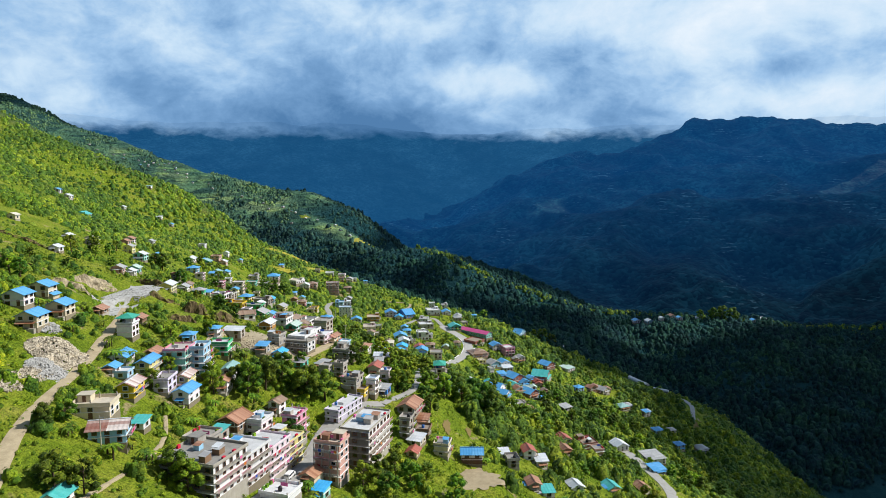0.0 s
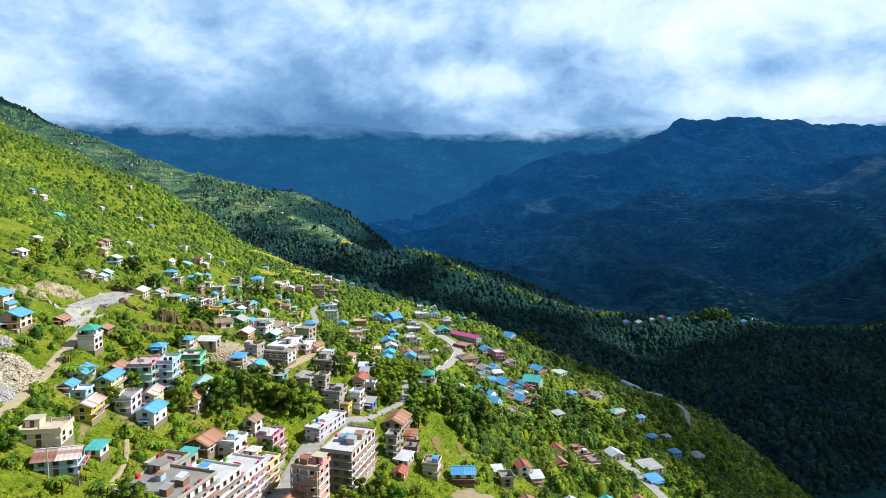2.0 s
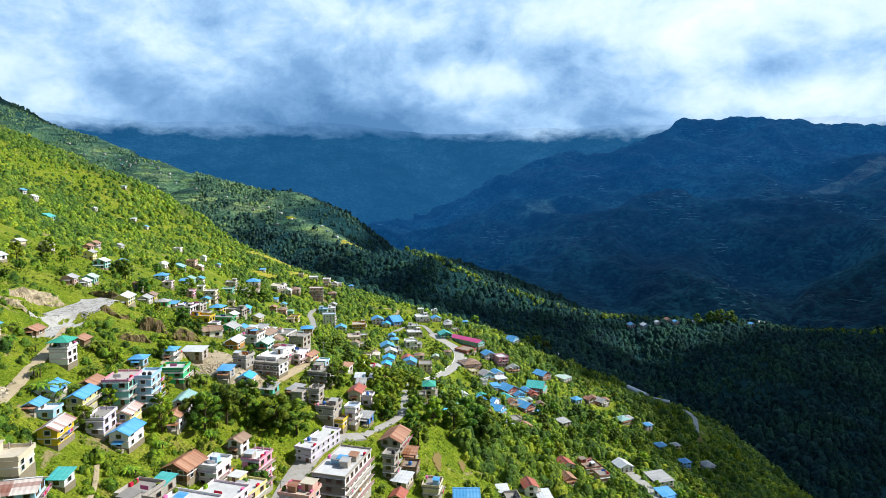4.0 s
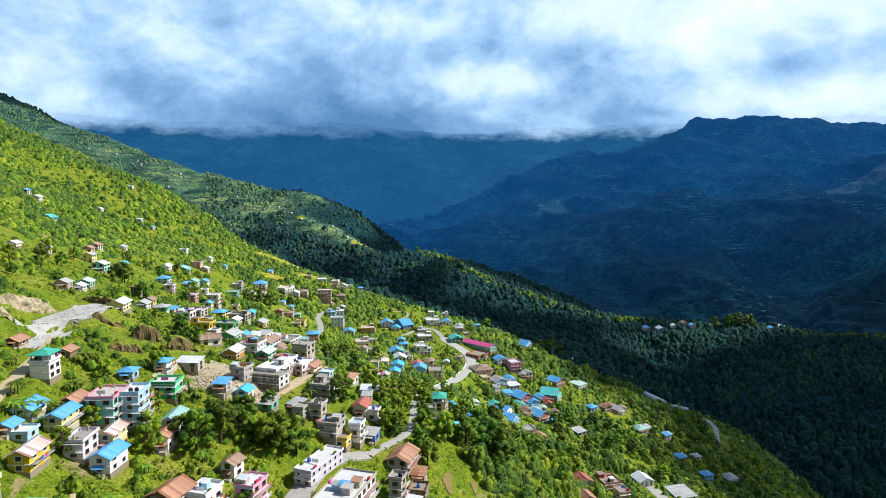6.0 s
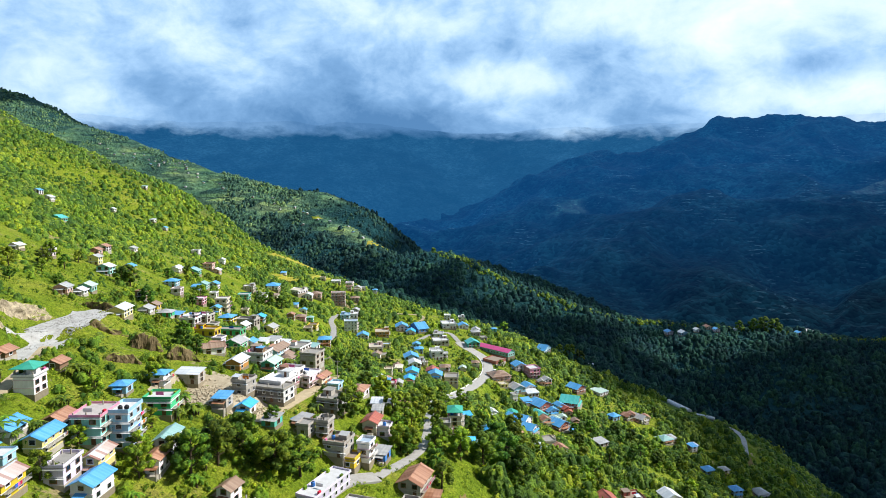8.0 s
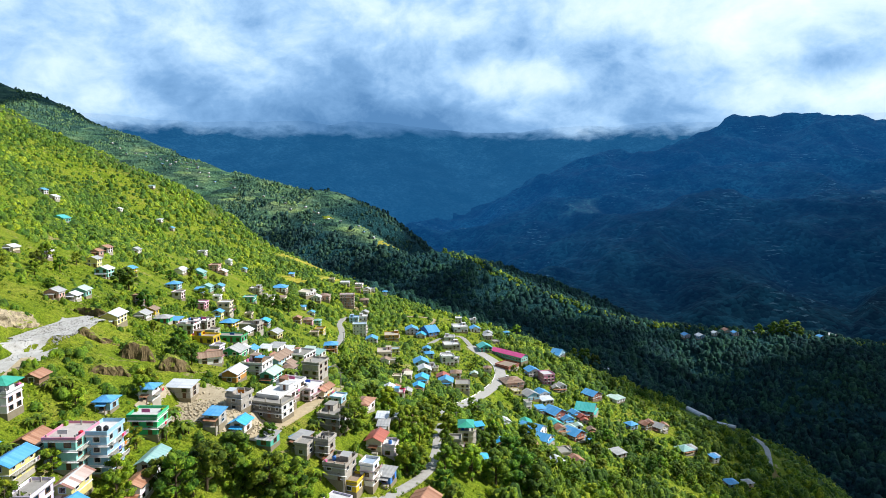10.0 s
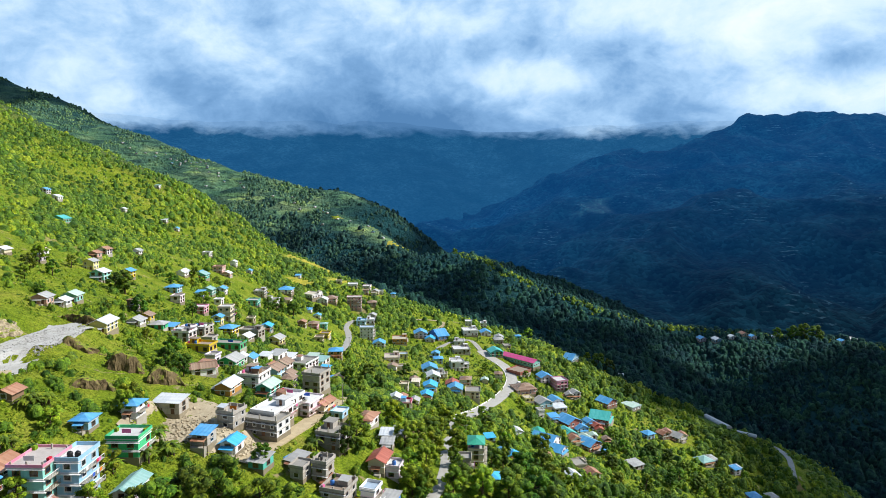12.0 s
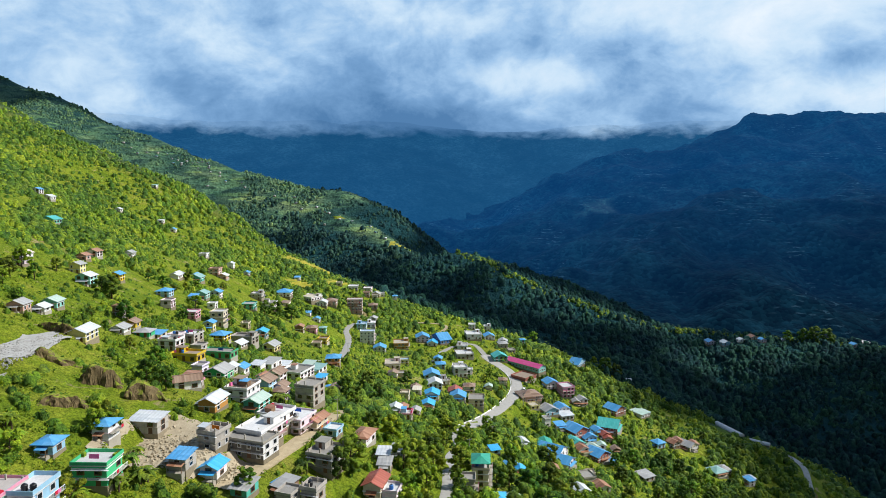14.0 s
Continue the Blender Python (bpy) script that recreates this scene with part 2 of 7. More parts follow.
M_BROAD = leafy("broad_leaves", (0.040, 0.106, 0.012), (0.112, 0.208, 0.018), (0.245, 0.325, 0.027), own=0.0)
# the next three leaf colours have the blue of distance haze painted in
M_SPUR_HAZE = leafy("hazed_spur_leaves", (0.040, 0.112, 0.100), (0.078, 0.172, 0.138), (0.130, 0.232, 0.150), 0.95, own=0.0, grain=0.5)
M_WOOD_HAZE = leafy("hazed_forest_leaves", (0.013, 0.058, 0.068), (0.018, 0.072, 0.082), (0.026, 0.092, 0.094), 0.95, own=0.0, grain=0.5)
# lighter copy of the forest colour, for the hazier spur
M_RIB_HAZE = leafy("hazed_spur_wood_leaves", (0.014, 0.056, 0.070), (0.026, 0.080, 0.090), (0.044, 0.108, 0.104), 0.95, own=0.0, grain=0.5)


def plain(name, c, rough=0.8, spec=0.3, stain=0.5, scale=0.6, metal=0.0, bumpy=0.15):
    """A painted or cast surface with streaks, blotches and a little relief."""
    m, n, l, b = mat(name, rough, spec)
    co = coords(n, l)
    big = tex(n, l, co, scale, 4, 0.65)
    streak = tex(n, l, coords(n, l, (2.5, 2.5, 0.35)), 1.2, 4, 0.7)
    dirt = mix(n, l, 1.0, (c[0], c[1], c[2]), (0.58, 0.56, 0.52), "MULTIPLY")
    k = ramp(n, l, calc(n, l, "ADD", calc(n, l, "MULTIPLY", big, 0.6), calc(n, l, "MULTIPLY", streak, 0.4)), (0.38, (0, 0, 0)), (0.72, (1, 1, 1)))
    col = mix(n, l, calc(n, l, "MULTIPLY", k, stain), c, dirt)
    oi = n.new("ShaderNodeObjectInfo")
    hue = n.new("ShaderNodeHueSaturation")
    l.new(col, hue.inputs["Color"])
    l.new(calc(n, l, "ADD", calc(n, l, "MULTIPLY", oi.outputs["Random"], 0.24), 0.86), hue.inputs["Value"])
    l.new(hue.outputs[0], b.inputs["Base Color"])
    b.inputs["Metallic"].default_value = metal
    bump(n, l, b, tex(n, l, co, 6.0, 3), bumpy, 0.03)
    return m


def tin(name, c, c2, rough=0.45):
    """Corrugated roof sheets: every sheet a little different, with rust and faded runs."""
    m, n, l, b = mat(name, rough, 0.4)
    co = coords(n, l)
    snap = n.new("ShaderNodeVectorMath")
    snap.operation = "SNAP"
    l.new(co, snap.inputs[0])
    snap.inputs[1].default_value = (6.0, 0.95, 50)
    wn_ = n.new("ShaderNodeTexWhiteNoise")
    l.new(snap.outputs[0], wn_.inputs[0])
    col = mix(n, l, wn_.outputs[0], c, c2)
    wear = ramp(n, l, tex(n, l, co, 0.9, 5, 0.7), (0.50, (0, 0, 0)), (0.75, (1, 1, 1)))
    col = mix(n, l, calc(n, l, "MULTIPLY", wear, 0.45), col, mix(n, l, 1.0, col, (0.62, 0.58, 0.52), "MULTIPLY"))
    l.new(col, b.inputs["Base Color"])
    w = n.new("ShaderNodeTexWave")
    l.new(coords(n, l, (1, 1, 0)), w.inputs["Vector"])
    w.inputs["Scale"].default_value = 3.2
    bump(n, l, b, w.outputs["Fac"], 0.25, 0.03)
    return m


WALL = {k: plain("wall_" + k, c) for k, c in {
    "white": (0.80, 0.80, 0.80), "cream": (0.66, 0.58, 0.42), "lemon": (0.72, 0.64, 0.26), "yellow": (0.70, 0.50, 0.03),
    "orange": (0.55, 0.27, 0.07), "salmon": (0.64, 0.38, 0.32), "pink": (0.68, 0.30, 0.42), "pinkwhite": (0.78, 0.64, 0.70),
    "lilac": (0.68, 0.62, 0.78), "purple": (0.44, 0.26, 0.58), "skyblue": (0.34, 0.58, 0.76), "teal": (0.26, 0.58, 0.52),
    "seagreen": (0.10, 0.44, 0.36), "green": (0.06, 0.46, 0.20), "blue": (0.06, 0.22, 0.60), "brown": (0.24, 0.15, 0.09),
    "brick": (0.36, 0.12, 0.09)}.items()}
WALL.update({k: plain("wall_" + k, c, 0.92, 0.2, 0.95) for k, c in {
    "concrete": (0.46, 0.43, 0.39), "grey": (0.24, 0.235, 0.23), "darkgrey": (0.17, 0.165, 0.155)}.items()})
ROOF = {k: tin("roof_" + k, a, b) for k, (a, b) in {
    "blue": ((0.060, 0.285, 0.58), (0.120, 0.370, 0.67)), "brightblue": ((0.035, 0.36, 0.74), (0.07, 0.43, 0.80)), "green": ((0.03, 0.30, 0.20), (0.05, 0.36, 0.26)),
    "teal": ((0.05, 0.38, 0.36), (0.09, 0.44, 0.42)), "tealgrey": ((0.20, 0.38, 0.36), (0.28, 0.44, 0.42)), "palegreen": ((0.36, 0.50, 0.42), (0.46, 0.56, 0.50)),
    "red": ((0.30, 0.075, 0.05), (0.42, 0.13, 0.085)), "rust": ((0.24, 0.10, 0.05), (0.44, 0.24, 0.15)), "brown": ((0.20, 0.12, 0.08), (0.34, 0.24, 0.17)),
    "stripes": ((0.26, 0.11, 0.08), (0.66, 0.60, 0.56)), "white": ((0.48, 0.52, 0.56), (0.64, 0.66, 0.68)), "grey": ((0.30, 0.30, 0.30), (0.42, 0.42, 0.41)),
    "cream": ((0.60, 0.54, 0.42), (0.66, 0.60, 0.50)), "pink": ((0.60, 0.20, 0.30), (0.70, 0.30, 0.40)), "magenta": ((0.52, 0.06, 0.20), (0.56, 0.08, 0.24))}.items()}
M_CEMENT = plain("cement", (0.42, 0.39, 0.33), 0.93, 0.2, 0.65)
M_PLINTH = plain("stone_plinth", (0.27, 0.23, 0.16), 0.95, 0.2, 0.6, 1.2, bumpy=0.6)
M_FRAME = plain("window_frame", (0.16, 0.09, 0.05), 0.6)
M_FRAME_W = plain("white_frame", (0.62, 0.62, 0.62), 0.6)
M_DOOR = plain("door_wood", (0.14, 0.07, 0.04), 0.6)
M_GLASS, n, l, b = mat("dark_glass", 0.08, 0.6)
b.inputs["Base Color"].default_value = (0.012, 0.016, 0.022, 1)
M_STEEL = plain("steel", (0.35, 0.36, 0.37), 0.4, 0.5, 0.3, metal=0.6)
M_TANK = plain("tank_plastic", (0.012, 0.012, 0.014), 0.45, 0.4)
M_TANK_B = plain("blue_tank_plastic", (0.03, 0.16, 0.50), 0.45, 0.4)
M_BARK = plain("bark", (0.10, 0.075, 0.05), 0.95, 0.1, 0.6, 2.0, bumpy=0.7)
M_CLOTH = [plain("cloth_" + k, c, 0.95, 0.1) for k, c in (("red", (0.55, 0.03, 0.06)), ("blue", (0.05, 0.12, 0.50)), ("pink", (0.70, 0.16, 0.36)), ("white", (0.75, 0.75, 0.75)), ("orange", (0.70, 0.22, 0.03)))]
M_ROAD = plain("dusty_asphalt", (0.42, 0.41, 0.39), 0.95, 0.2, 0.85, 0.5, bumpy=0.4)
M_DIRT = plain("dirt", (0.46, 0.38, 0.25), 0.97, 0.1, 0.9, 0.45, bumpy=0.5)
M_SOIL = plain("dug_soil", (0.22, 0.165, 0.065), 0.98, 0.1, 0.8, 0.9, bumpy=1.0)
M_CROP = plain("ripe_crop", (0.42, 0.38, 0.06), 0.95, 0.1, 0.8, 0.4, bumpy=0.8)
M_CROP_G = plain("green_crop", (0.24, 0.34, 0.04), 0.95, 0.1, 0.8, 0.4, bumpy=0.8)
M_GRAVEL = plain("pale_gravel", (0.46, 0.46, 0.45), 0.97, 0.1, 1.0, 0.30, bumpy=1.0)


def rock(name, c, moss):
    """Weathered rock: grass and moss hold on the flat ledges, the steep faces stay bare and stained."""
    m = plain(name, c, 0.95, 0.2, 0.8, 0.5, bumpy=0.9)
    n, l = m.node_tree.nodes, m.node_tree.links
    b = n["Principled BSDF"]
    geo, sep = n.new("ShaderNodeNewGeometry"), n.new("ShaderNodeSeparateXYZ")
    cracks = ramp(n, l, tex(n, l, geo.outputs["Position"], 0.55, 7, 0.72, 0.8), (0.36, (0.35, 0.33, 0.30)), (0.52, (1.0, 1.0, 1.0)), (0.68, (1.5, 1.45, 1.35)))
    bare = mix(n, l, 1.0, b.inputs["Base Color"].links[0].from_socket, cracks, "MULTIPLY")
    l.new(geo.outputs["True Normal"], sep.inputs[0])
    grown = calc(n, l, "ADD", sep.outputs[2], calc(n, l, "MULTIPLY", tex(n, l, geo.outputs["Position"], 0.5, 4), 0.5))
    k = ramp(n, l, grown, (moss, (0, 0, 0)), (moss + 0.14, (1, 1, 1)))
    l.new(mix(n, l, k, bare, ramp(n, l, tex(n, l, geo.outputs["Position"], 0.9, 4), (0.35, (0.10, 0.15, 0.016)), (0.65, (0.24, 0.26, 0.035)))), b.inputs["Base Color"])
    return m


M_STONE = rock("broken_stone", (0.48, 0.43, 0.34), 1.12)
M_ROCK = rock("dark_rock", (0.165, 0.125, 0.065), 0.74)
M_CLIFF = rock("cliff_rock", (0.38, 0.32, 0.22), 0.90)
M_DUST = plain("dusty_rubble", (0.50, 0.43, 0.31), 0.97, 0.1, 1.0, 0.35, bumpy=1.0)
M_FILM = plain("polytunnel_film", (0.62, 0.64, 0.66), 0.35, 0.5, 0.3)

# grass, scrub, terraces and forest on the land; forest and spur colours carry painted haze
M_GROUND, n, l, b = mat("hillside", 0.97, 0.08)
geo = n.new("ShaderNodeNewGeometry")
pos = geo.outputs["Position"]
sep = n.new("ShaderNodeSeparateXYZ")
l.new(pos, sep.inputs[0])
grass = ramp(n, l, tex(n, l, pos, 0.05, 6, 0.7), (0.30, (0.100, 0.168, 0.012)), (0.46, (0.186, 0.258, 0.018)), (0.58, (0.258, 0.300, 0.030)), (0.70, (0.315, 0.292, 0.065)))
grass = mix(n, l, ramp(n, l, tex(n, l, pos, 0.45, 5, 0.75), (0.42, (0, 0, 0)), (0.68, (0.60, 0.60, 0.60))), grass, (0.070, 0.112, 0.009))
grass = mix(n, l, 1.0, grass, ramp(n, l, tex(n, l, pos, 1.5, 3, 0.7), (0.36, (0.55, 0.60, 0.60)), (0.52, (1.0, 1.0, 1.0)), (0.66, (1.3, 1.25, 1.1))), "MULTIPLY")
soil = ramp(n, l, tex(n, l, pos, 0.022, 5, 0.65, 0.6), (0.635, (0, 0, 0)), (0.70, (0.8, 0.8, 0.8)))
grass = mix(n, l, soil, grass, (0.30, 0.23, 0.12))
bare = ramp(n, l, tex(n, l, pos, 0.11, 4, 0.65, 0.8), (0.62, (0, 0, 0)), (0.68, (0.85, 0.85, 0.85)))
grass = mix(n, l, bare, grass, (0.34, 0.27, 0.15))
# field terraces follow the contours in patches
wob = calc(n, l, "ADD", sep.outputs[2], calc(n, l, "MULTIPLY", tex(n, l, pos, 0.016, 4), 26.0))
step = calc(n, l, "FRACT", calc(n, l, "DIVIDE", wob, 7.0))
field = calc(n, l, "MULTIPLY", ramp(n, l, tex(n, l, pos, 0.006, 3), (0.52, (0, 0, 0)), (0.60, (1, 1, 1))), ramp(n, l, step, (0.10, (1, 1, 1)), (0.22, (0, 0, 0)), (0.9, (0, 0, 0)), (1.0, (1, 1, 1))))
# far forest ground, with blue haze painted into its colour
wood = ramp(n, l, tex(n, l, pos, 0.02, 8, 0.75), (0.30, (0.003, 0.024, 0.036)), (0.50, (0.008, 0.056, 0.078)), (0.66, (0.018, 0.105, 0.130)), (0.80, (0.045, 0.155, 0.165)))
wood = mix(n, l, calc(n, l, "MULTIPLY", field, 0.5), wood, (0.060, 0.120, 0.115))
# nearer forest ground, tinted with haze blue as well
hazed_copse = ramp(n, l, tex(n, l, pos, 0.05, 7, 0.75), (0.32, (0.009, 0.044, 0.050)), (0.52, (0.015, 0.066, 0.072)), (0.72, (0.026, 0.092, 0.088)))
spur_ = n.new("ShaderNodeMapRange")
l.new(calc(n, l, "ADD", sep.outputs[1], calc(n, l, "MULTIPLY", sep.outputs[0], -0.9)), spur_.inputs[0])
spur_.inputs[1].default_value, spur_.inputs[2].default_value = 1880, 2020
# fields on the spur, their colours shifted to blue for haze
hazed_plots = ramp(n, l, tex(n, l, pos, 0.010, 5, 0.6), (0.36, (0.040, 0.105, 0.080)), (0.52, (0.086, 0.175, 0.108)), (0.66, (0.165, 0.245, 0.130)))
squash = n.new("ShaderNodeMapping")
l.new(pos, squash.inputs[0])
squash.inputs["Scale"].default_value = (0.020, 0.020, 0.13)
bent = n.new("ShaderNodeVectorMath")
l.new(squash.outputs[0], bent.inputs[0])
noise_ = n.new("ShaderNodeTexNoise")
l.new(pos, noise_.inputs["Vector"])
noise_.inputs["Scale"].default_value = 0.02
l.new(noise_.outputs["Color"], bent.inputs[1])
cells = n.new("ShaderNodeTexVoronoi")
l.new(bent.outputs[0], cells.inputs["Vector"])
cells.inputs["Scale"].default_value = 1.0
cell = n.new("ShaderNodeSeparateColor")
l.new(cells.outputs["Color"], cell.inputs[0])
hazed_plots = mix(n, l, 1.0, hazed_plots, ramp(n, l, cell.outputs[0], (0.0, (0.45, 0.52, 0.60)), (0.5, (0.95, 0.95, 0.95)), (0.85, (1.35, 1.30, 1.05)), (1.0, (1.9, 1.7, 1.1))), "MULTIPLY")
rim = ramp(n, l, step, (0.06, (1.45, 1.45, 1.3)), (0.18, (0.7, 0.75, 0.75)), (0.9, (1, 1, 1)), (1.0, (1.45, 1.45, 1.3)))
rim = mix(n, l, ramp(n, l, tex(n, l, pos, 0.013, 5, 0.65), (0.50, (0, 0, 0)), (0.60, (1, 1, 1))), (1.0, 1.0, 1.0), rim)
off = calc(n, l, "ABSOLUTE", calc(n, l, "ADD", calc(n, l, "ADD", sep.outputs[0], sep.outputs[1]), -1216.0))
rib_ = n.new("ShaderNodeMapRange")
l.new(calc(n, l, "ADD", off, calc(n, l, "MULTIPLY", tex(n, l, pos, 0.02, 3), 60.0)), rib_.inputs[0])
rib_.inputs[1].default_value, rib_.inputs[2].default_value, rib_.inputs[3].default_value, rib_.inputs[4].default_value = 60, 110, 1, 0
rib_y = n.new("ShaderNodeMapRange")
l.new(sep.outputs[1], rib_y.inputs[0])
rib_y.inputs[1].default_value, rib_y.inputs[2].default_value = 1335, 1385
hazed_copse = mix(n, l, calc(n, l, "MAXIMUM", spur_.outputs[0], calc(n, l, "MULTIPLY", rib_.outputs[0], rib_y.outputs[0])), hazed_copse, mix(n, l, 1.0, hazed_plots, rim, "MULTIPLY"))
# the far haze-blue colour takes over with distance along y
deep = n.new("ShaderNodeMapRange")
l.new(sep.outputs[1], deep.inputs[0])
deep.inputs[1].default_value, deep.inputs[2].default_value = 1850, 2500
wood = mix(n, l, deep.outputs[0], hazed_copse, wood)
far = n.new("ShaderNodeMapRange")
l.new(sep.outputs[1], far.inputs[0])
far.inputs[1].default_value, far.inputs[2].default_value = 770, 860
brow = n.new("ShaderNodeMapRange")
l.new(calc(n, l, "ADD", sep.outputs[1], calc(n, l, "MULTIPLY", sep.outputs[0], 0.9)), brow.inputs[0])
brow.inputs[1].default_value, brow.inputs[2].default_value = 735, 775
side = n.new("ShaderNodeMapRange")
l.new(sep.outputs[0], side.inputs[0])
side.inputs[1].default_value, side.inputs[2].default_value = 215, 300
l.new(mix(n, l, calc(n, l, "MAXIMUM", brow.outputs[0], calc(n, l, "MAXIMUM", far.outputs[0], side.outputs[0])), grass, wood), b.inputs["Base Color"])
hgt = calc(n, l, "ADD", tex(n, l, pos, 0.6, 6, 0.7), calc(n, l, "MULTIPLY", tex(n, l, pos, 0.05, 6, 0.7), 4.0))
hgt = calc(n, l, "ADD", hgt, calc(n, l, "MULTIPLY", calc(n, l, "MULTIPLY", tex(n, l, pos, 0.007, 9, 0.66), 70.0), far.outputs[0]))
bump(n, l, b, hgt, 0.9, 1.6)

# ---- the sky's cloud layer ----
M_CLOUD = bpy.data.materials.new("overcast_cloud")
M_CLOUD.use_nodes = True
n, l = M_CLOUD.node_tree.nodes, M_CLOUD.node_tree.links
n.clear()
outp, em = n.new("ShaderNodeOutputMaterial"), n.new("ShaderNodeEmission")
l.new(em.outputs[0], outp.inputs[0])
SKY_CENTRE = (0.0, 50.0, 150.0)


def cloud_colour(n, l, vec):
    """The overcast by bearing and height of a direction."""
    unit = n.new("ShaderNodeVectorMath")
    unit.operation = "NORMALIZE"
    l.new(vec, unit.inputs[0])
    sep = n.new("ShaderNodeSeparateXYZ")
    l.new(unit.outputs[0], sep.inputs[0])
    az = calc(n, l, "ARCTAN2", sep.outputs[0], sep.outputs[1])     # 0 ahead, positive to the east
    el = calc(n, l, "ARCSINE", sep.outputs[2])
    comb = n.new("ShaderNodeCombineXYZ")
    l.new(az, comb.inputs[0])
    l.new(calc(n, l, "MULTIPLY", el, 1.45), comb.inputs[1])
    puff = tex(n, l, comb.outputs[0], 6.0, 14, 0.60, 0.30)
    wisp = tex(n, l, comb.outputs[0], 21.0, 10, 0.62, 0.5)
    soft = tex(n, l, comb.outputs[0], 2.6, 4, 0.5, 0.0)
    bank = calc(n, l, "ADD", calc(n, l, "MULTIPLY", puff, 0.66), calc(n, l, "MULTIPLY", soft, 0.34))
    bank = calc(n, l, "ADD", bank, calc(n, l, "MULTIPLY", calc(n, l, "SUBTRACT", wisp, 0.47), 0.20))

    def bell(x0, wx, y0, wy, amount):
        dx = calc(n, l, "DIVIDE", calc(n, l, "SUBTRACT", az, x0), wx)
        dy = calc(n, l, "DIVIDE", calc(n, l, "SUBTRACT", el, y0), wy)
        r2 = calc(n, l, "ADD", calc(n, l, "MULTIPLY", dx, dx), calc(n, l, "MULTIPLY", dy, dy))
        return calc(n, l, "MULTIPLY", calc(n, l, "POWER", 2.718, calc(n, l, "MULTIPLY", r2, -1.0)), amount)

    # brighter and darker banks: bearing, width, height, depth, amount
    for args in ((0.46, 0.22, 0.245, 0.075, 0.17), (0.50, 0.20, 0.125, 0.026, 0.14), (0.44, 0.16, 0.165, 0.022, -0.10), (0.23, 0.10, 0.190, 0.034, -0.11),
                 (0.10, 0.10, 0.165, 0.024, 0.14), (0.27, 0.11, 0.120, 0.030, -0.07), (0.12, 0.07, 0.105, 0.02, 0.04), (0.02, 0.09, 0.205, 0.026, -0.12), (-0.10, 0.10, 0.250, 0.030, 0.10),
                 (-0.24, 0.16, 0.115, 0.045, -0.17), (-0.14, 0.24, 0.088, 0.032, -0.20), (-0.33, 0.12, 0.215, 0.050, 0.02), (-0.52, 0.09, 0.115, 0.035, 0.08),
                 (-0.60, 0.10, 0.240, 0.060, 0.06), (0.16, 0.22, 0.215, 0.08, 0.06), (-0.42, 0.18, 0.18, 0.08, -0.05), (-0.44, 0.10, 0.170, 0.030, -0.05), (0.0, 0.9, 0.055, 0.020, -0.06)):
        bank = calc(n, l, "ADD", bank, bell(*args))
    return ramp(n, l, bank, (0.26, (0.080, 0.210, 0.430)), (0.40, (0.190, 0.370, 0.640)), (0.50, (0.350, 0.560, 0.830)), (0.61, (0.590, 0.770, 0.950)), (0.80, (0.86, 0.94, 1.02)))


l.new(cloud_colour(n, l, coords(n, l)), em.inputs[0])
em.inputs[1].default_value = 0.98
# the layer lets a little of the sun through
thin, layer = n.new("ShaderNodeBsdfTransparent"), n.new("ShaderNodeMixShader")
layer.inputs[0].default_value = 0.03
l.new(em.outputs[0], layer.inputs[1])
l.new(thin.outputs[0], layer.inputs[2])
l.new(layer.outputs[0], outp.inputs[0])


def cloud_layer():
    """Overcast that covers the valley and the mountains; it is broken over the village slope, where the sun comes through."""
    centre, R = Vector(SKY_CENTRE), 4800.0
    naz, nel = 400, 190
    a = np.radians(np.linspace(-80, 82, naz))
    e = np.radians(np.linspace(-5, 58, nel))
    aa, ee = np.meshgrid(a, e)
    v = np.stack([np.sin(aa) * np.cos(ee), np.cos(aa) * np.cos(ee), np.sin(ee)], -1) * R
    w = v + np.array(centre)
    k = (w[..., 2] - 40) / sun_dir.z
    qx, qy = w[..., 0] - k * sun_dir.x, w[..., 1] - k * sun_dir.y
    wob = 24 * fractal(qx, qy, 160, 21, 3)
    gap = (qx + wob < np.interp(qy, [0, 300, 410, 498, 541, 571, 590, 612, 645, 680, 725, 755, 785, 830, 870], [148, 160, 188, 186, 180, 162, 136, 114, 94, 66, 40, -10, -150, -400, -700])) & (qy + wob < 1000)
    for gx, gy, rx, ry in GAPS:
        gap |= np.hypot((qx - gx) / rx, (qy - gy) / ry) + wob / 200 < 1
    gap &= (np.degrees(ee) > 26) | (np.degrees(aa) > 48)
    idx = np.arange(naz * nel).reshape(nel, naz)
    f = np.stack([idx[:-1, :-1], idx[1:, :-1], idx[1:, 1:], idx[:-1, 1:]], -1).reshape(-1, 4)
    f = f[~gap[f // naz, f % naz].any(1)]
    me = bpy.data.meshes.new("cloud_layer")
    me.from_pydata(v.reshape(-1, 3).tolist(), [], f.tolist())
    me.materials.append(M_CLOUD)
    ob = new("cloud_layer", me)
    ob.location = centre
    M_CLOUD.cycles.emission_sampling = "NONE"
    return tagged(ob, "grey and white overcast cloud over the mountains", "sky", kind="structure")


MOUNTAIN_SUN = [(1450, 3080, 250, 110), (1900, 2950, 230, 120), (600, 3050, 130, 60)]
GAPS = [(400, 878, 120, 24)]
GAPS += [(cx, cy, 78, 42) for cx, cy in ((105, 1028), (145, 995), (200, 982), (255, 978))]
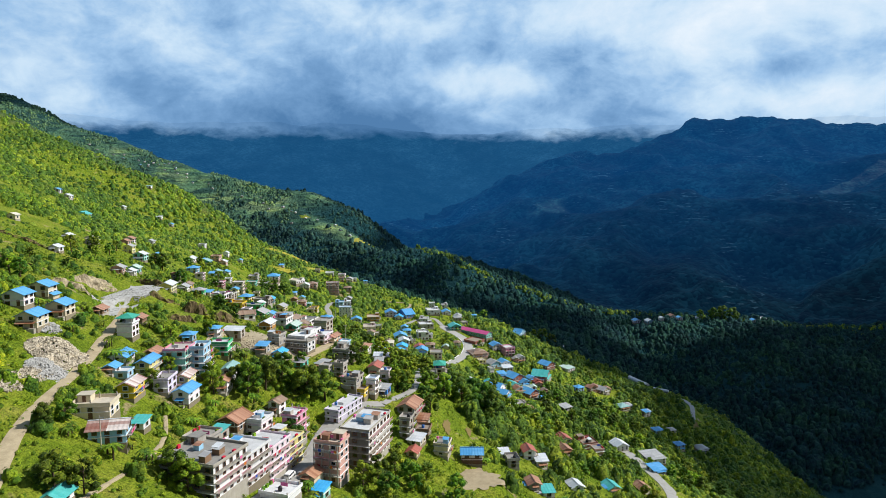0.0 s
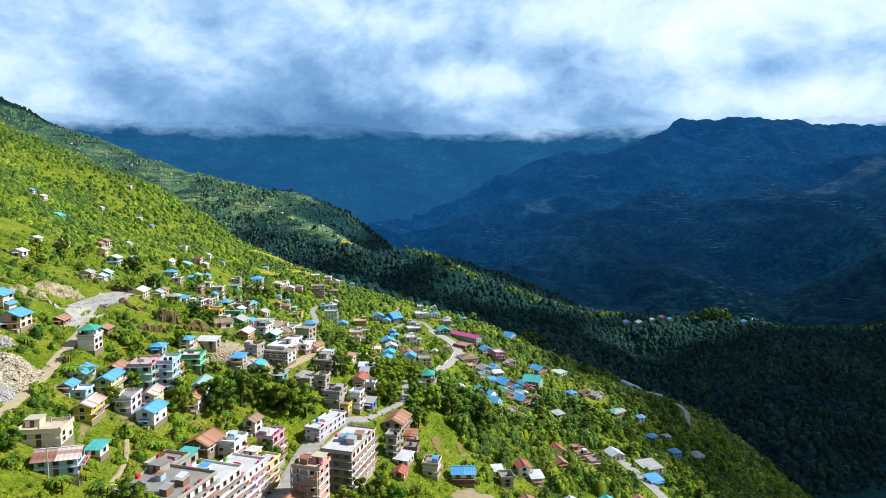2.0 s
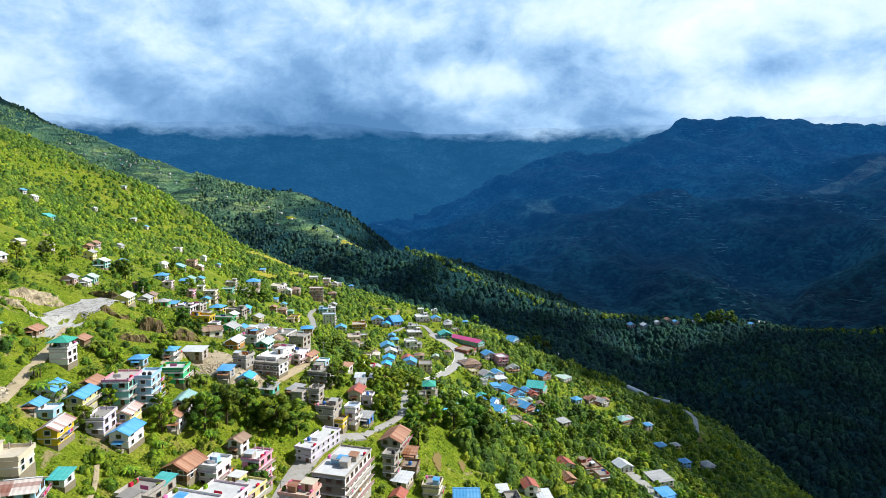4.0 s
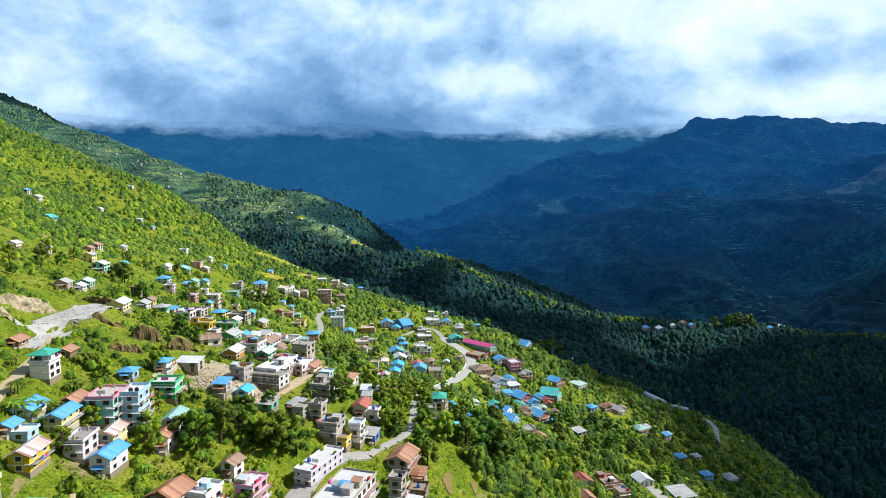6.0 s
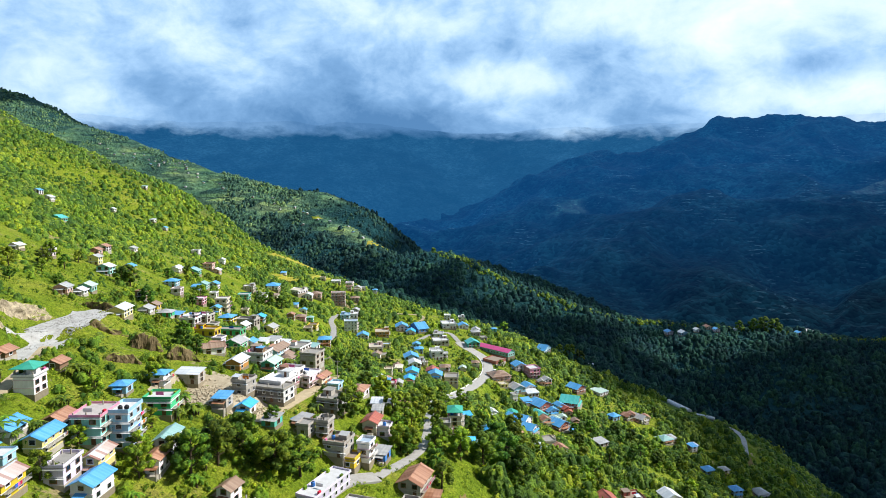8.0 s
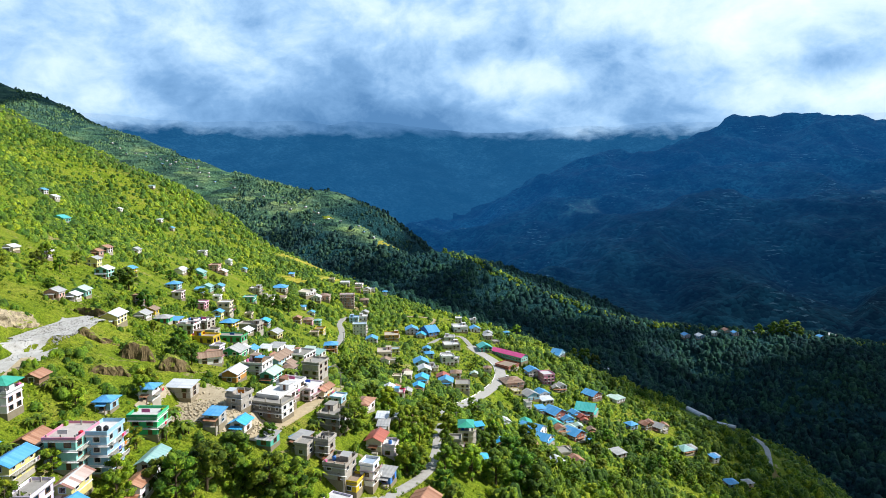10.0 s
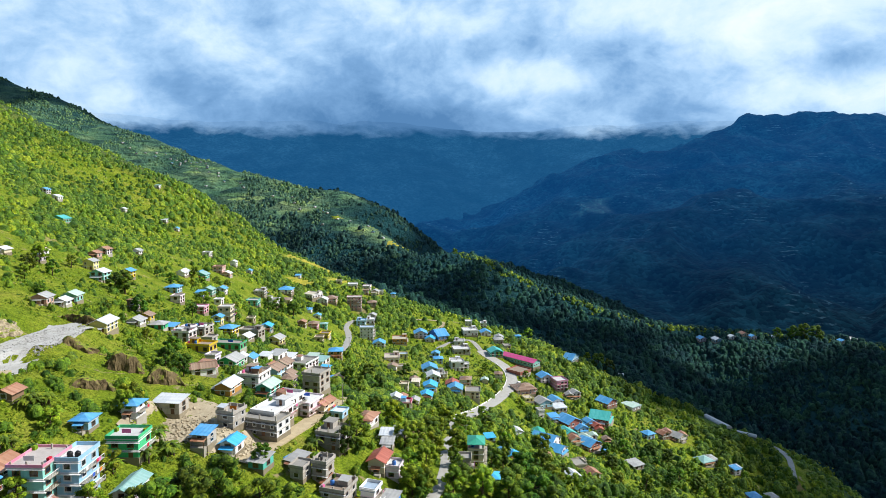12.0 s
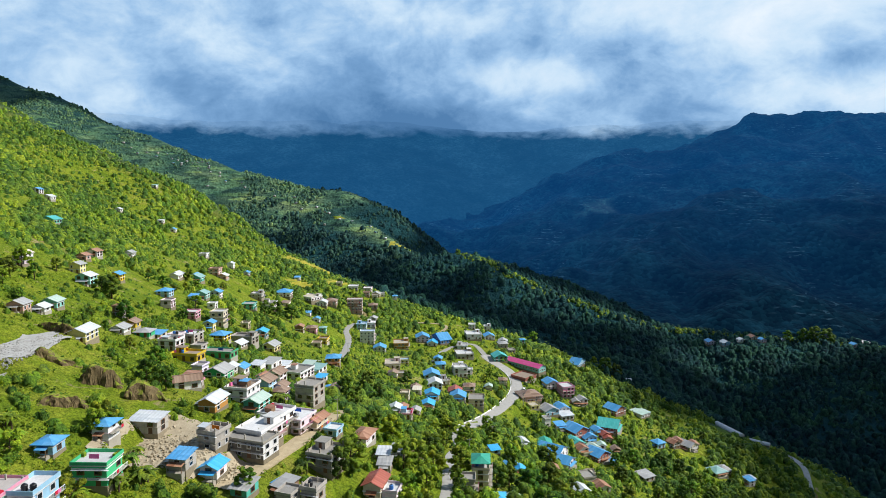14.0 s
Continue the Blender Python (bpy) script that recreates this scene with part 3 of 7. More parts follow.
SPUR_SUN = [(-420, 1640, 118, 143), (-306, 1530, 86, 81), (-225, 1450, 70, 75), (-166, 1375, 52, 81), (-41, 1180, 62, 58), (-800, 1870, 225, 169), (-620, 1780, 190, 169), (-560, 1640, 150, 195), (-1080, 1900, 290, 247), (-1300, 1950, 370, 156), (-200, 1600, 110, 65), (-900, 1720, 215, 156), (-20, 1130, 55, 52), (-330, 1380, 40, 78)]
GAPS += [(px - (pz - 40) * 1.03, py - (pz - 40) * 0.11, pr, pr * 0.7) for px, py, pz, pr in SPUR_SUN]
# breaks over the mountain across the valley: centre on the ground, radius
GAPS += [(px - (pz - 40) * 1.03, py - (pz - 40) * 0.11, pr, pr * 0.8) for px, py, pz, pr in MOUNTAIN_SUN]
cloud_layer()

# ---- the most distant range, in the haze under the cloud ----
def hazy(name, low, high, glow, mist=None):
    """Forest seen through kilometres of blue air, painted in as colour and emission; only the far backdrops wear it."""
    m = bpy.data.materials.new(name)
    m.use_nodes = True
    n, l = m.node_tree.nodes, m.node_tree.links
    b = n["Principled BSDF"]
    b.inputs["Roughness"].default_value, b.inputs["Specular IOR Level"].default_value = 1.0, 0.1
    geo = n.new("ShaderNodeNewGeometry")
    at = geo.outputs["Position"]
    sep = n.new("ShaderNodeSeparateXYZ")
    l.new(at, sep.inputs[0])
    crowns = n.new("ShaderNodeTexVoronoi")
    l.new(at, crowns.inputs["Vector"])
    crowns.inputs["Scale"].default_value = 0.075
    tone = n.new("ShaderNodeSeparateColor")
    l.new(crowns.outputs["Color"], tone.inputs[0])
    mid = tuple((u + v) / 2.4 for u, v in zip(low, high))
    cover = calc(n, l, "ADD", calc(n, l, "MULTIPLY", tex(n, l, at, 0.010, 3, 0.5), 0.70), calc(n, l, "MULTIPLY", tone.outputs[0], 0.30))
    col = ramp(n, l, cover, (0.34, low), (0.52, mid), (0.72, high))
    # large lighter and darker areas painted in for soft shading of the slopes
    broad = ramp(n, l, tex(n, l, at, 0.0022, 4, 0.55), (0.38, (0.60, 0.60, 0.60)), (0.62, (1.35, 1.35, 1.35)))
    col = mix(n, l, 1.0, col, broad, "MULTIPLY")
    # field terraces in broken runs along the contours
    wob = calc(n, l, "ADD", sep.outputs[2], calc(n, l, "MULTIPLY", tex(n, l, at, 0.012, 4), 30.0))
    line = calc(n, l, "FRACT", calc(n, l, "DIVIDE", wob, 13.0))
    patch = ramp(n, l, tex(n, l, at, 0.0040, 4, 0.6), (0.56, (0, 0, 0)), (0.62, (1, 1, 1)))
    broken = ramp(n, l, tex(n, l, at, 0.022, 4, 0.7), (0.50, (0, 0, 0)), (0.58, (1, 1, 1)))
    k = calc(n, l, "MULTIPLY", calc(n, l, "MULTIPLY", patch, broken), ramp(n, l, line, (0.14, (1, 1, 1)), (0.24, (0, 0, 0))))
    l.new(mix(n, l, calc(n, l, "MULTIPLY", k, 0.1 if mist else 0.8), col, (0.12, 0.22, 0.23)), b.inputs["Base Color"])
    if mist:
        # painted mist: the top fades by emission into the cloud colour
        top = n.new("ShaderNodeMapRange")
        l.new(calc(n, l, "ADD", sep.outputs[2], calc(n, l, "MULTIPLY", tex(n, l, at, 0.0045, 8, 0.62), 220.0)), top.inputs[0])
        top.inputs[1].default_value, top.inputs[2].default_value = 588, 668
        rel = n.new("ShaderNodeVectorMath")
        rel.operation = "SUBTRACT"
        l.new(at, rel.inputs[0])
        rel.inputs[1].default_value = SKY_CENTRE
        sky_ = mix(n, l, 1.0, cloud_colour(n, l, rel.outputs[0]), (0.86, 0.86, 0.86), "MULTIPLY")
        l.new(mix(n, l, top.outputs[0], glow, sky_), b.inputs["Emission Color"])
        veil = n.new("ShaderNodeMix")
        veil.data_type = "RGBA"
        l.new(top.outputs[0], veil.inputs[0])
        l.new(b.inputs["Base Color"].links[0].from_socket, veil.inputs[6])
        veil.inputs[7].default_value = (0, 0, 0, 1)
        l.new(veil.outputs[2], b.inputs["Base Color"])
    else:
        # painted haze: the blue emission grows with distance along y
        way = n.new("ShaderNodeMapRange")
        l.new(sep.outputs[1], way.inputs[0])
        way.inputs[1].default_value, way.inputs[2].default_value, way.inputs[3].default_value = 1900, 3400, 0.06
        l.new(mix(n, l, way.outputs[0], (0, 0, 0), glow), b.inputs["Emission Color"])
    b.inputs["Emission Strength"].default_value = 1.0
    m.cycles.emission_sampling = "NONE"
    h = calc(n, l, "ADD", calc(n, l, "MULTIPLY", tex(n, l, at, 0.006, 4, 0.45), 26.0), calc(n, l, "MULTIPLY", crowns.outputs["Distance"], -2.2))
    bump(n, l, b, h, 1.0, 1.2)
    return m


# both ranges: blued forest colours, and a blue emission that paints the haze
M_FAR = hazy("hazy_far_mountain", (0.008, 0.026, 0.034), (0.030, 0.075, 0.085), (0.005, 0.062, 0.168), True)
M_SIDE = hazy("hazy_side_mountain", (0.0022, 0.018, 0.029), (0.014, 0.070, 0.086), (0.0017, 0.0360, 0.124))


def side_range():
    a = np.radians(np.linspace(-12, 50, 360))
    r = np.concatenate([np.linspace(1500, 4000, 150), np.linspace(4020, 4740, 24)])
    aa, rr = np.meshgrid(a, r)
    x, y = rr * np.sin(aa), rr * np.cos(aa)
    z = far_hills(x, y)
    k = np.arange(x.size).reshape(x.shape)
    f = np.stack([k[:-1, :-1], k[:-1, 1:], k[1:, 1:], k[1:, :-1]], -1).reshape(-1, 4)
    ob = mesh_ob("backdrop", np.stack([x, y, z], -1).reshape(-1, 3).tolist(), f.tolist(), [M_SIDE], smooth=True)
    return tagged(ob, "forested mountain side with faint terraces, blue haze painted in", "mountains", kind="structure")


def far_range():
    a = np.radians(np.linspace(-48, 40, 260))
    r = np.linspace(3250, 4760, 70)
    aa, rr = np.meshgrid(a, r)
    x, y = rr * np.sin(aa), rr * np.cos(aa)
    crest = np.interp(np.degrees(aa), [-48, -36, -27, -18, -8, -3, 4, 10, 20, 40], [620, 580, 525, 530, 560, 525, 485, 535, 550, 550])
    crest = crest + 18 + 34 * fractal(aa * 4700, 0 * aa, 330, 77, 5)
    z = crest - 0.55 * (4700 - rr) + 60 * fractal(x, y, 600, 71, 5) * np.clip((4720 - rr) / 250, 0.12, 1) + 12 * fractal(x, y, 260, 75, 3)
    k = np.arange(x.size).reshape(x.shape)
    f = np.stack([k[:-1, :-1], k[:-1, 1:], k[1:, 1:], k[1:, :-1]], -1).reshape(-1, 4)
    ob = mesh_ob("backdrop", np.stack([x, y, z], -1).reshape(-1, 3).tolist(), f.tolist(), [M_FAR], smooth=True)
    return tagged(ob, "distant mountain range under low cloud, blue haze painted in", "mountains", kind="structure")


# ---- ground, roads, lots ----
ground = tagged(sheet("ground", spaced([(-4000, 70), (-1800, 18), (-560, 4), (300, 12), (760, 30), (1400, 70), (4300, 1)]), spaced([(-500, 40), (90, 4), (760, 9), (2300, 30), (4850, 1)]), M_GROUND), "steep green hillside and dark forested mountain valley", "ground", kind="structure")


def mesh_ob(name, verts, faces, mats, parent=None, slots=None, smooth=False):
    me = bpy.data.meshes.new(name)
    me.from_pydata(verts, [], faces)
    for m in mats:
        me.materials.append(m)
    if slots is not None:
        me.polygons.foreach_set("material_index", slots)
    if smooth:
        me.polygons.foreach_set("use_smooth", [True] * len(me.polygons))
    ob = new(name, me)
    ob.parent = parent
    return ob


far_range()
side_range()


def road(key, material, label, thick=0.3):
    w, p, z = ROAD_LINES[key]
    t = np.gradient(p, axis=0)
    t /= np.linalg.norm(t, axis=1)[:, None]
    nrm = np.stack([t[:, 1], -t[:, 0]], 1)
    verts, faces = [], []
    for i, (q, m, zz) in enumerate(zip(p, nrm, z)):
        ww = w * (0.5 + 0.025 * math.sin(i * 0.9) + 0.03 * math.sin(i * 0.37))
        for s, dz in ((-1, -2.5), (-1, 0.0), (-0.5, 0.06), (0.5, 0.06), (1, 0.0), (1, -2.5)):
            verts.append((q[0] + m[0] * ww * s, q[1] + m[1] * ww * s, zz + dz + 0.08))
        if i:
            for j in range(5):
                a = (i - 1) * 6 + j
                faces.append((a, a + 1, a + 7, a + 6))
    return tagged(mesh_ob(key, verts, faces, [material]), label, "road", kind="structure")


road("dirt_track", M_DIRT, "bare dirt track up the hillside")
road("main_road", M_ROAD, "pale dusty asphalt road bending through the village")
road("lower_road", M_ROAD, "narrow pale road between trees and houses")
road("street", M_ROAD, "dusty village street between tall houses")
road("upper_street", M_DIRT, "dirt street beside a row of houses")
road("hill_road", M_ROAD, "pale narrow road on the hillside")
road("low_road", M_ROAD, "grey asphalt road below the village")
road("footpath", M_DIRT, "narrow dirt footpath")
road("lane", M_DIRT, "pale dirt lane on the slope")
road("school_lane", M_ROAD, "pale lane to the school")
road("grass_path", M_DIRT, "narrow trodden path through the grass")
road("terrace_road", M_GRAVEL, "pale concrete road on a terrace")


def parapet_wall(key, sign, a, b_):
    """A low pale wall along one edge of a road."""
    w, p, z = ROAD_LINES[key]
    t = np.gradient(p, axis=0)
    t /= np.linalg.norm(t, axis=1)[:, None]
    nrm = np.stack([t[:, 1], -t[:, 0]], 1) * sign
    verts, faces = [], []
    ids = range(a, min(b_, len(p)))
    for i, k in enumerate(ids):
        for s, dz in ((w * 0.52, -2.0), (w * 0.52, 0.55), (w * 0.52 + 0.4, 0.55), (w * 0.52 + 0.4, -2.0)):
            verts.append((p[k, 0] + nrm[k, 0] * s, p[k, 1] + nrm[k, 1] * s, z[k] + dz))
        if i:
            for j in range(4):
                c, d = (i - 1) * 4 + j, (i - 1) * 4 + (j + 1) % 4
                faces.append((c, d, d + 4, c + 4))
    faces += [(0, 1, 2, 3), tuple(len(verts) - 4 + j for j in (3, 2, 1, 0))]
    return tagged(mesh_ob("roadside_wall", verts, faces, [WALL["white"]]), "low whitewashed wall along the road bend", "wall", kind="structure")


parapet_wall("main_road", 1, 6, 48)


def lot(name, x, y, rx, ry, material, label, seed=0):
    verts, faces = [], []
    rings, seg = 9, 90
    for r in range(rings):
        for s in range(seg):
            a = 2 * math.pi * s / seg
            k = r / (rings - 1) * (1 + 0.16 * math.sin(3 * a + seed) + 0.10 * math.sin(7 * a + 2 * seed) + 0.06 * math.sin(11 * a + 5 * seed) + 0.05 * math.sin(17 * a + seed))
            verts.append([x + rx * k * math.cos(a), y + ry * k * math.sin(a), 0])
    v = np.array(verts)
    v[:, 2] = surface(v[:, 0], v[:, 1]) + 0.22 + 0.25 * fractal(v[:, 0], v[:, 1], 6, seed)
    for r in range(rings - 1):
        for s in range(seg):
            faces.append((r * seg + s, r * seg + (s + 1) % seg, (r + 1) * seg + (s + 1) % seg, (r + 1) * seg + s))
    return tagged(mesh_ob(name, v.tolist(), faces, [material], smooth=True), label, "ground", kind="structure")


lot("quarry_floor", -141, 283, 8.5, 22, M_GRAVEL, "pale grey gravel floor of a small quarry", 1)
lot("quarry_ramp", -135, 254, 7, 16, M_GRAVEL, "pale gravel ramp running down from the quarry", 7)
lot("dirt_yard", 13, 212, 7.5, 8, M_DIRT, "bare earth yard in front of a house", 2)
lot("rubble_ground", -82, 257, 12, 14, M_DUST, "dusty rubble ground beside an unfinished house", 3)
lot("vegetable_plot", 2, 246, 1.5, 6.5, M_SOIL, "dug brown vegetable plot on a terrace", 5)
lot("vegetable_plot", 11, 251, 1.1, 4, M_SOIL, "dug brown vegetable plot on a terrace", 6)
lot("vegetable_plot", 207, 503, 5, 11, M_SOIL, "dug brown field plot on a terrace", 8)
lot("green_plot", 213, 590, 6, 14, M_CROP_G, "green crop plot on a terrace", 9)
lot("rubble_slope", -64, 254, 8, 7, M_DUST, "bare earth slope", 4)


# ---- houses ----
class Geo:
    """Collects boxes and prisms of one part."""
    def __init__(self):
        self.v, self.f, self.s = [], [], []

    def box(self, x0, x1, y0, y1, z0, z1, slot=0):
        k = len(self.v)
        self.v += [(x0, y0, z0), (x1, y0, z0), (x1, y1, z0), (x0, y1, z0), (x0, y0, z1), (x1, y0, z1), (x1, y1, z1), (x0, y1, z1)]
        self.f += [(k, k + 3, k + 2, k + 1), (k + 4, k + 5, k + 6, k + 7), (k, k + 1, k + 5, k + 4), (k + 1, k + 2, k + 6, k + 5), (k + 2, k + 3, k + 7, k + 6), (k + 3, k, k + 4, k + 7)]
        self.s += [slot] * 6
        return self

    def slab(self, a, b, c, d, thick, slot=0):
        """A sloping panel with the upper corners a, b, c, d."""
        k = len(self.v)
        self.v += [a, b, c, d] + [(p[0], p[1], p[2] - thick) for p in (a, b, c, d)]
        self.f += [(k, k + 1, k + 2, k + 3), (k + 7, k + 6, k + 5, k + 4)] + [(k + i, k + 4 + i, k + 4 + (i + 1) % 4, k + (i + 1) % 4) for i in range(4)]
        self.s += [slot] * 6
        return self

    def tube(self, x, y, z0, z1, r0, r1, seg=8, slot=0):
        k = len(self.v)
        for z, r in ((z0, r0), (z1, r1)):
            self.v += [(x + r * math.cos(2 * math.pi * i / seg), y + r * math.sin(2 * math.pi * i / seg), z) for i in range(seg)]
        self.f += [(k + i, k + (i + 1) % seg, k + seg + (i + 1) % seg, k + seg + i) for i in range(seg)] + [tuple(k + seg + i for i in range(seg)), tuple(k + i for i in reversed(range(seg)))]
        self.s += [slot] * (seg + 2)
        return self


def part(name, g, material, parent, label=""):
    mats = material if isinstance(material, list) else [material]
    ob = mesh_ob(name, g.v, g.f, mats, parent, g.s)
    return tagged(ob, label) if label else ob


SHARED = {}


def shared_mesh(key, build, mats):
    if key not in SHARED:
        g = build()
        me = bpy.data.meshes.new(key)
        me.from_pydata(g.v, [], g.f)
        for m in mats:
            me.materials.append(m)
        me.polygons.foreach_set("material_index", g.s)
        SHARED[key] = me
    return SHARED[key]


def ring(g, w, h, out, deep, t, pane):
    """A window frame as one piece: sill and head proud of the wall, the opening set back; pane: glass across it."""
    o = [(-w / 2 - 0.08, -0.12), (w / 2 + 0.08, -0.12), (w / 2 + 0.08, h + 0.1), (-w / 2 - 0.08, h + 0.1)]
    i = [(-w / 2 + t, t), (w / 2 - t, t), (w / 2 - t, h - t), (-w / 2 + t, h - t)]
    for q, y in ((o, 0.02), (o, -out), (i, -out), (i, -deep)):
        g.v += [(p[0], y, p[1]) for p in q]
    for k in (0, 4, 8):
        for j in range(4):
            g.f.append((k + j, k + (j + 1) % 4, k + 4 + (j + 1) % 4, k + 4 + j))
            g.s.append(0)
    if pane:
        g.f.append((12, 13, 14, 15))
        g.s.append(1)
    return g


def pane_geo(w, h):
    g = Geo()
    x0, x1, z0, z1 = -w / 2 + 0.09, w / 2 - 0.09, 0.09, h - 0.09
    return g.box(x0, x1, -0.04, -0.015, z0, z1)


def door_geo():
    return Geo().box(-0.55, 0.55, -0.06, 0.02, 0, 2.05)


def put_window(parent, m, wide, near, pale):
    w, h = (1.5, 1.3) if wide else (1.05, 1.25)
    fm = M_FRAME_W if pale else M_FRAME
    key = "window_%d%d%d" % (wide, pale, near)
    ob = new("window", shared_mesh(key, lambda: ring(Geo(), w, h, 0.10, 0.03, 0.10, not near), [fm, M_GLASS]))
    ob.parent, ob.matrix_basis = parent, m
    if near:
        pane = new("pane", shared_mesh("pane_%d" % wide, lambda: pane_geo(w, h), [M_GLASS]))
        pane.parent = ob
    return ob


def face_matrix(face, W, D):
    """Places on one wall of the house: x along the wall, -y outwards."""
    return {"front": pose(0, -D / 2, 0), "right": pose(W / 2, 0, 0, 0, 0, 90), "left": pose(-W / 2, 0, 0, 0, 0, -90), "back": pose(0, D / 2, 0, 0, 0, 180)}[face]


def sheets(g, ys, rows, thick=0.09):
    """One roof skin of corrugated sheets: rows of points (x, z) across, repeated along y with every other sheet a little proud."""
    m = len(rows)
    k = len(g.v)
    for i, yy in enumerate(ys):
        up = 0.05 * (i % 2)
        g.v += [(px, yy, pz + up) for px, pz in rows] + [(px, yy, pz + up - thick) for px, pz in rows]
    for i in range(len(ys) - 1):
        a, c = k + i * 2 * m, k + (i + 1) * 2 * m
        for j in range(m - 1):
            g.f += [(a + j, a + j + 1, c + j + 1, c + j), (a + m + j, c + m + j, c + m + j + 1, a + m + j + 1)]
        g.f += [(a, c, c + m, a + m), (a + m - 1, a + 2 * m - 1, c + 2 * m - 1, c + m - 1)]
    for a in (k, k + (len(ys) - 1) * 2 * m):
        for j in range(m - 1):
            g.f.append((a + j, a + m + j, a + m + j + 1, a + j + 1))
    g.s = [0] * len(g.f)
    return g


def gable(W, D, H, rise, eave=0.7, side=False):
    """Two slopes of roof sheets; side: the ridge runs along the front."""
    if side:
        W, D = D, W
    half = W / 2 + eave
    lo = H - rise * eave / (W / 2) + 0.15
    ys = np.linspace(-D / 2 - eave, D / 2 + eave, max(5, int((D + 2 * eave) / 0.48)))
    g = sheets(Geo(), ys, [(-half, lo), (0, H + rise + 0.15), (half, lo)])
    if side:
        g.v = [(p[1], -p[0], p[2]) for p in g.v]
    return g


def ridge_cap(W, D, H, rise, side=False):
    L = (W if side else D) / 2 + 0.7
    return Geo().box(-L, L, -0.2, 0.2, H + rise + 0.14, H + rise + 0.27) if side else Geo().box(-0.2, 0.2, -L, L, H + rise + 0.14, H + rise + 0.27)


def hip(W, D, H, rise, eave=0.75):
    g = Geo()
    a, b = W / 2 + eave, D / 2 + eave
    r = max(0.0, (D - W) / 2)
    rx = max(0.0, (W - D) / 2)
    z0, z1 = H - 0.1, H + rise
    k = len(g.v)
    g.v += [(-a, -b, z0), (a, -b, z0), (a, b, z0), (-a, b, z0), (-rx, -r, z1), (rx, -r, z1), (rx, r, z1), (-rx, r, z1)]
    g.v += [(x, y, z - 0.12) for x, y, z in g.v[:4]]
    for q in ((0, 1, 5, 4), (1, 2, 6, 5), (2, 3, 7, 6), (3, 0, 4, 7)):
        g.f.append(q)
    g.f += [(8, 9, 1, 0), (9, 10, 2, 1), (10, 11, 3, 2), (11, 8, 0, 3), (11, 10, 9, 8)]
    g.s += [0] * 9
    return g


HOUSES = []
NUMBER = {0: "low", 1: "single-storey", 2: "two-storey", 3: "three-storey", 4: "four-storey", 5: "five-storey"}
WORDS = {"skyblue": "sky-blue", "pinkwhite": "pale pink", "darkgrey": "dark grey concrete", "seagreen": "sea-green", "grey": "grey concrete", "concrete": "bare concrete", "brightblue": "bright blue", "palegreen": "pale green", "tealgrey": "grey-green", "stripes": "rust-striped"}


def house(x, y, yaw, W, D, storeys, wall, roof, colour, extra="", sink=0.25):
    rnd = random.Random(int(x * 31 + y * 17))
    dist = math.hypot(x, y - 60)
    near = dist < 330
    if 380 < dist < 1200 and roof != "flat" and storeys < 1.8:
        storeys *= 1.35
    ST = 2.4 if storeys > 2.4 else 2.1
    H = storeys * ST
    if dist > 1200:
        W, D, H = W * 0.66, D * 0.66, H * 0.7
    elif roof != "flat":
        broad = 0.92 if dist < 260 else 1.15
        W, D = W * broad, D * (broad if dist < 260 else 1.0)
    base = ground_z(x, y)
    uphill = max(ground_z(x + dx * W / 2, y + dy * D / 2) for dx in (-1, 1) for dy in (-1, 1))
    top = Matrix.Translation((x, y, base + (0.0 if dist > 1200 else 0.30 if roof == "flat" else 0.12) * min(uphill - base, 2.2) - sink)) @ pose(0, 0, 0, 0, 0, -yaw)
    kind = {"flat": "flat roof", "gable": "tin gable roof", "gableside": "tin gable roof", "hip": "tin hipped roof", "shed": "sloping tin roof", "canopy": "tin roof canopy"}[roof]
    h = new("house")
    h.matrix_basis = top
    tagged(h, "%s %s house with %s %s%s" % (NUMBER[int(storeys)], WORDS.get(wall, wall), WORDS.get(colour, colour), kind, "" if wall in ("grey", "darkgrey", "concrete") else " on the hillside"), "house", "village houses")
    HOUSES.append((x, y, max(W, D) / 2 + 1.5, H))
    wm = WALL[wall]
    # plinth reaching down the slope
    part("plinth", Geo().box(-W / 2 - 0.12, W / 2 + 0.12, -D / 2 - 0.12, D / 2 + 0.12, -6.0, 0.35), rnd.choice([M_CEMENT, M_PLINTH, M_PLINTH]), h)
    g = Geo().box(-W / 2, W / 2, -D / 2, D / 2, 0.35, H)
    rise = 0.0
    if roof in ("gable", "gableside"):
        rise = 0.23 * (D if roof == "gableside" else W)
        k = len(g.v)
        if roof == "gable":
            for yy in (-D / 2, D / 2):
                g.v += [(-W / 2, yy, H), (W / 2, yy, H), (0, yy, H + rise)]
        else:
            for xx in (-W / 2, W / 2):
                g.v += [(xx, -D / 2, H), (xx, D / 2, H), (xx, 0, H + rise)]
        g.f += [(k, k + 1, k + 2), (k + 5, k + 4, k + 3), (k, k + 2, k + 5, k + 3), (k + 1, k + 4, k + 5, k + 2)]
        g.s += [0] * 4
    part("wall", g, [wm], h)
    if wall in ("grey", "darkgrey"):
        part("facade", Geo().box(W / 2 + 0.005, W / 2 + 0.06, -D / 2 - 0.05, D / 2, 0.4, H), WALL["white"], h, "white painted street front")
    # dark sheet on the lower front, standing in for shadow under the veranda
    if extra == "dark":
        part("veranda_wall", Geo().box(-W / 2 - 0.05, W / 2 + 0.05, -D / 2 - 0.05, -D / 2 - 0.01, 0.4, 2.7), M_FRAME, h)
    # roof
    if roof == "gable" or roof == "gableside":
        rf = part("roof", gable(W, D, H, rise, side=roof == "gableside"), ROOF[colour], h)
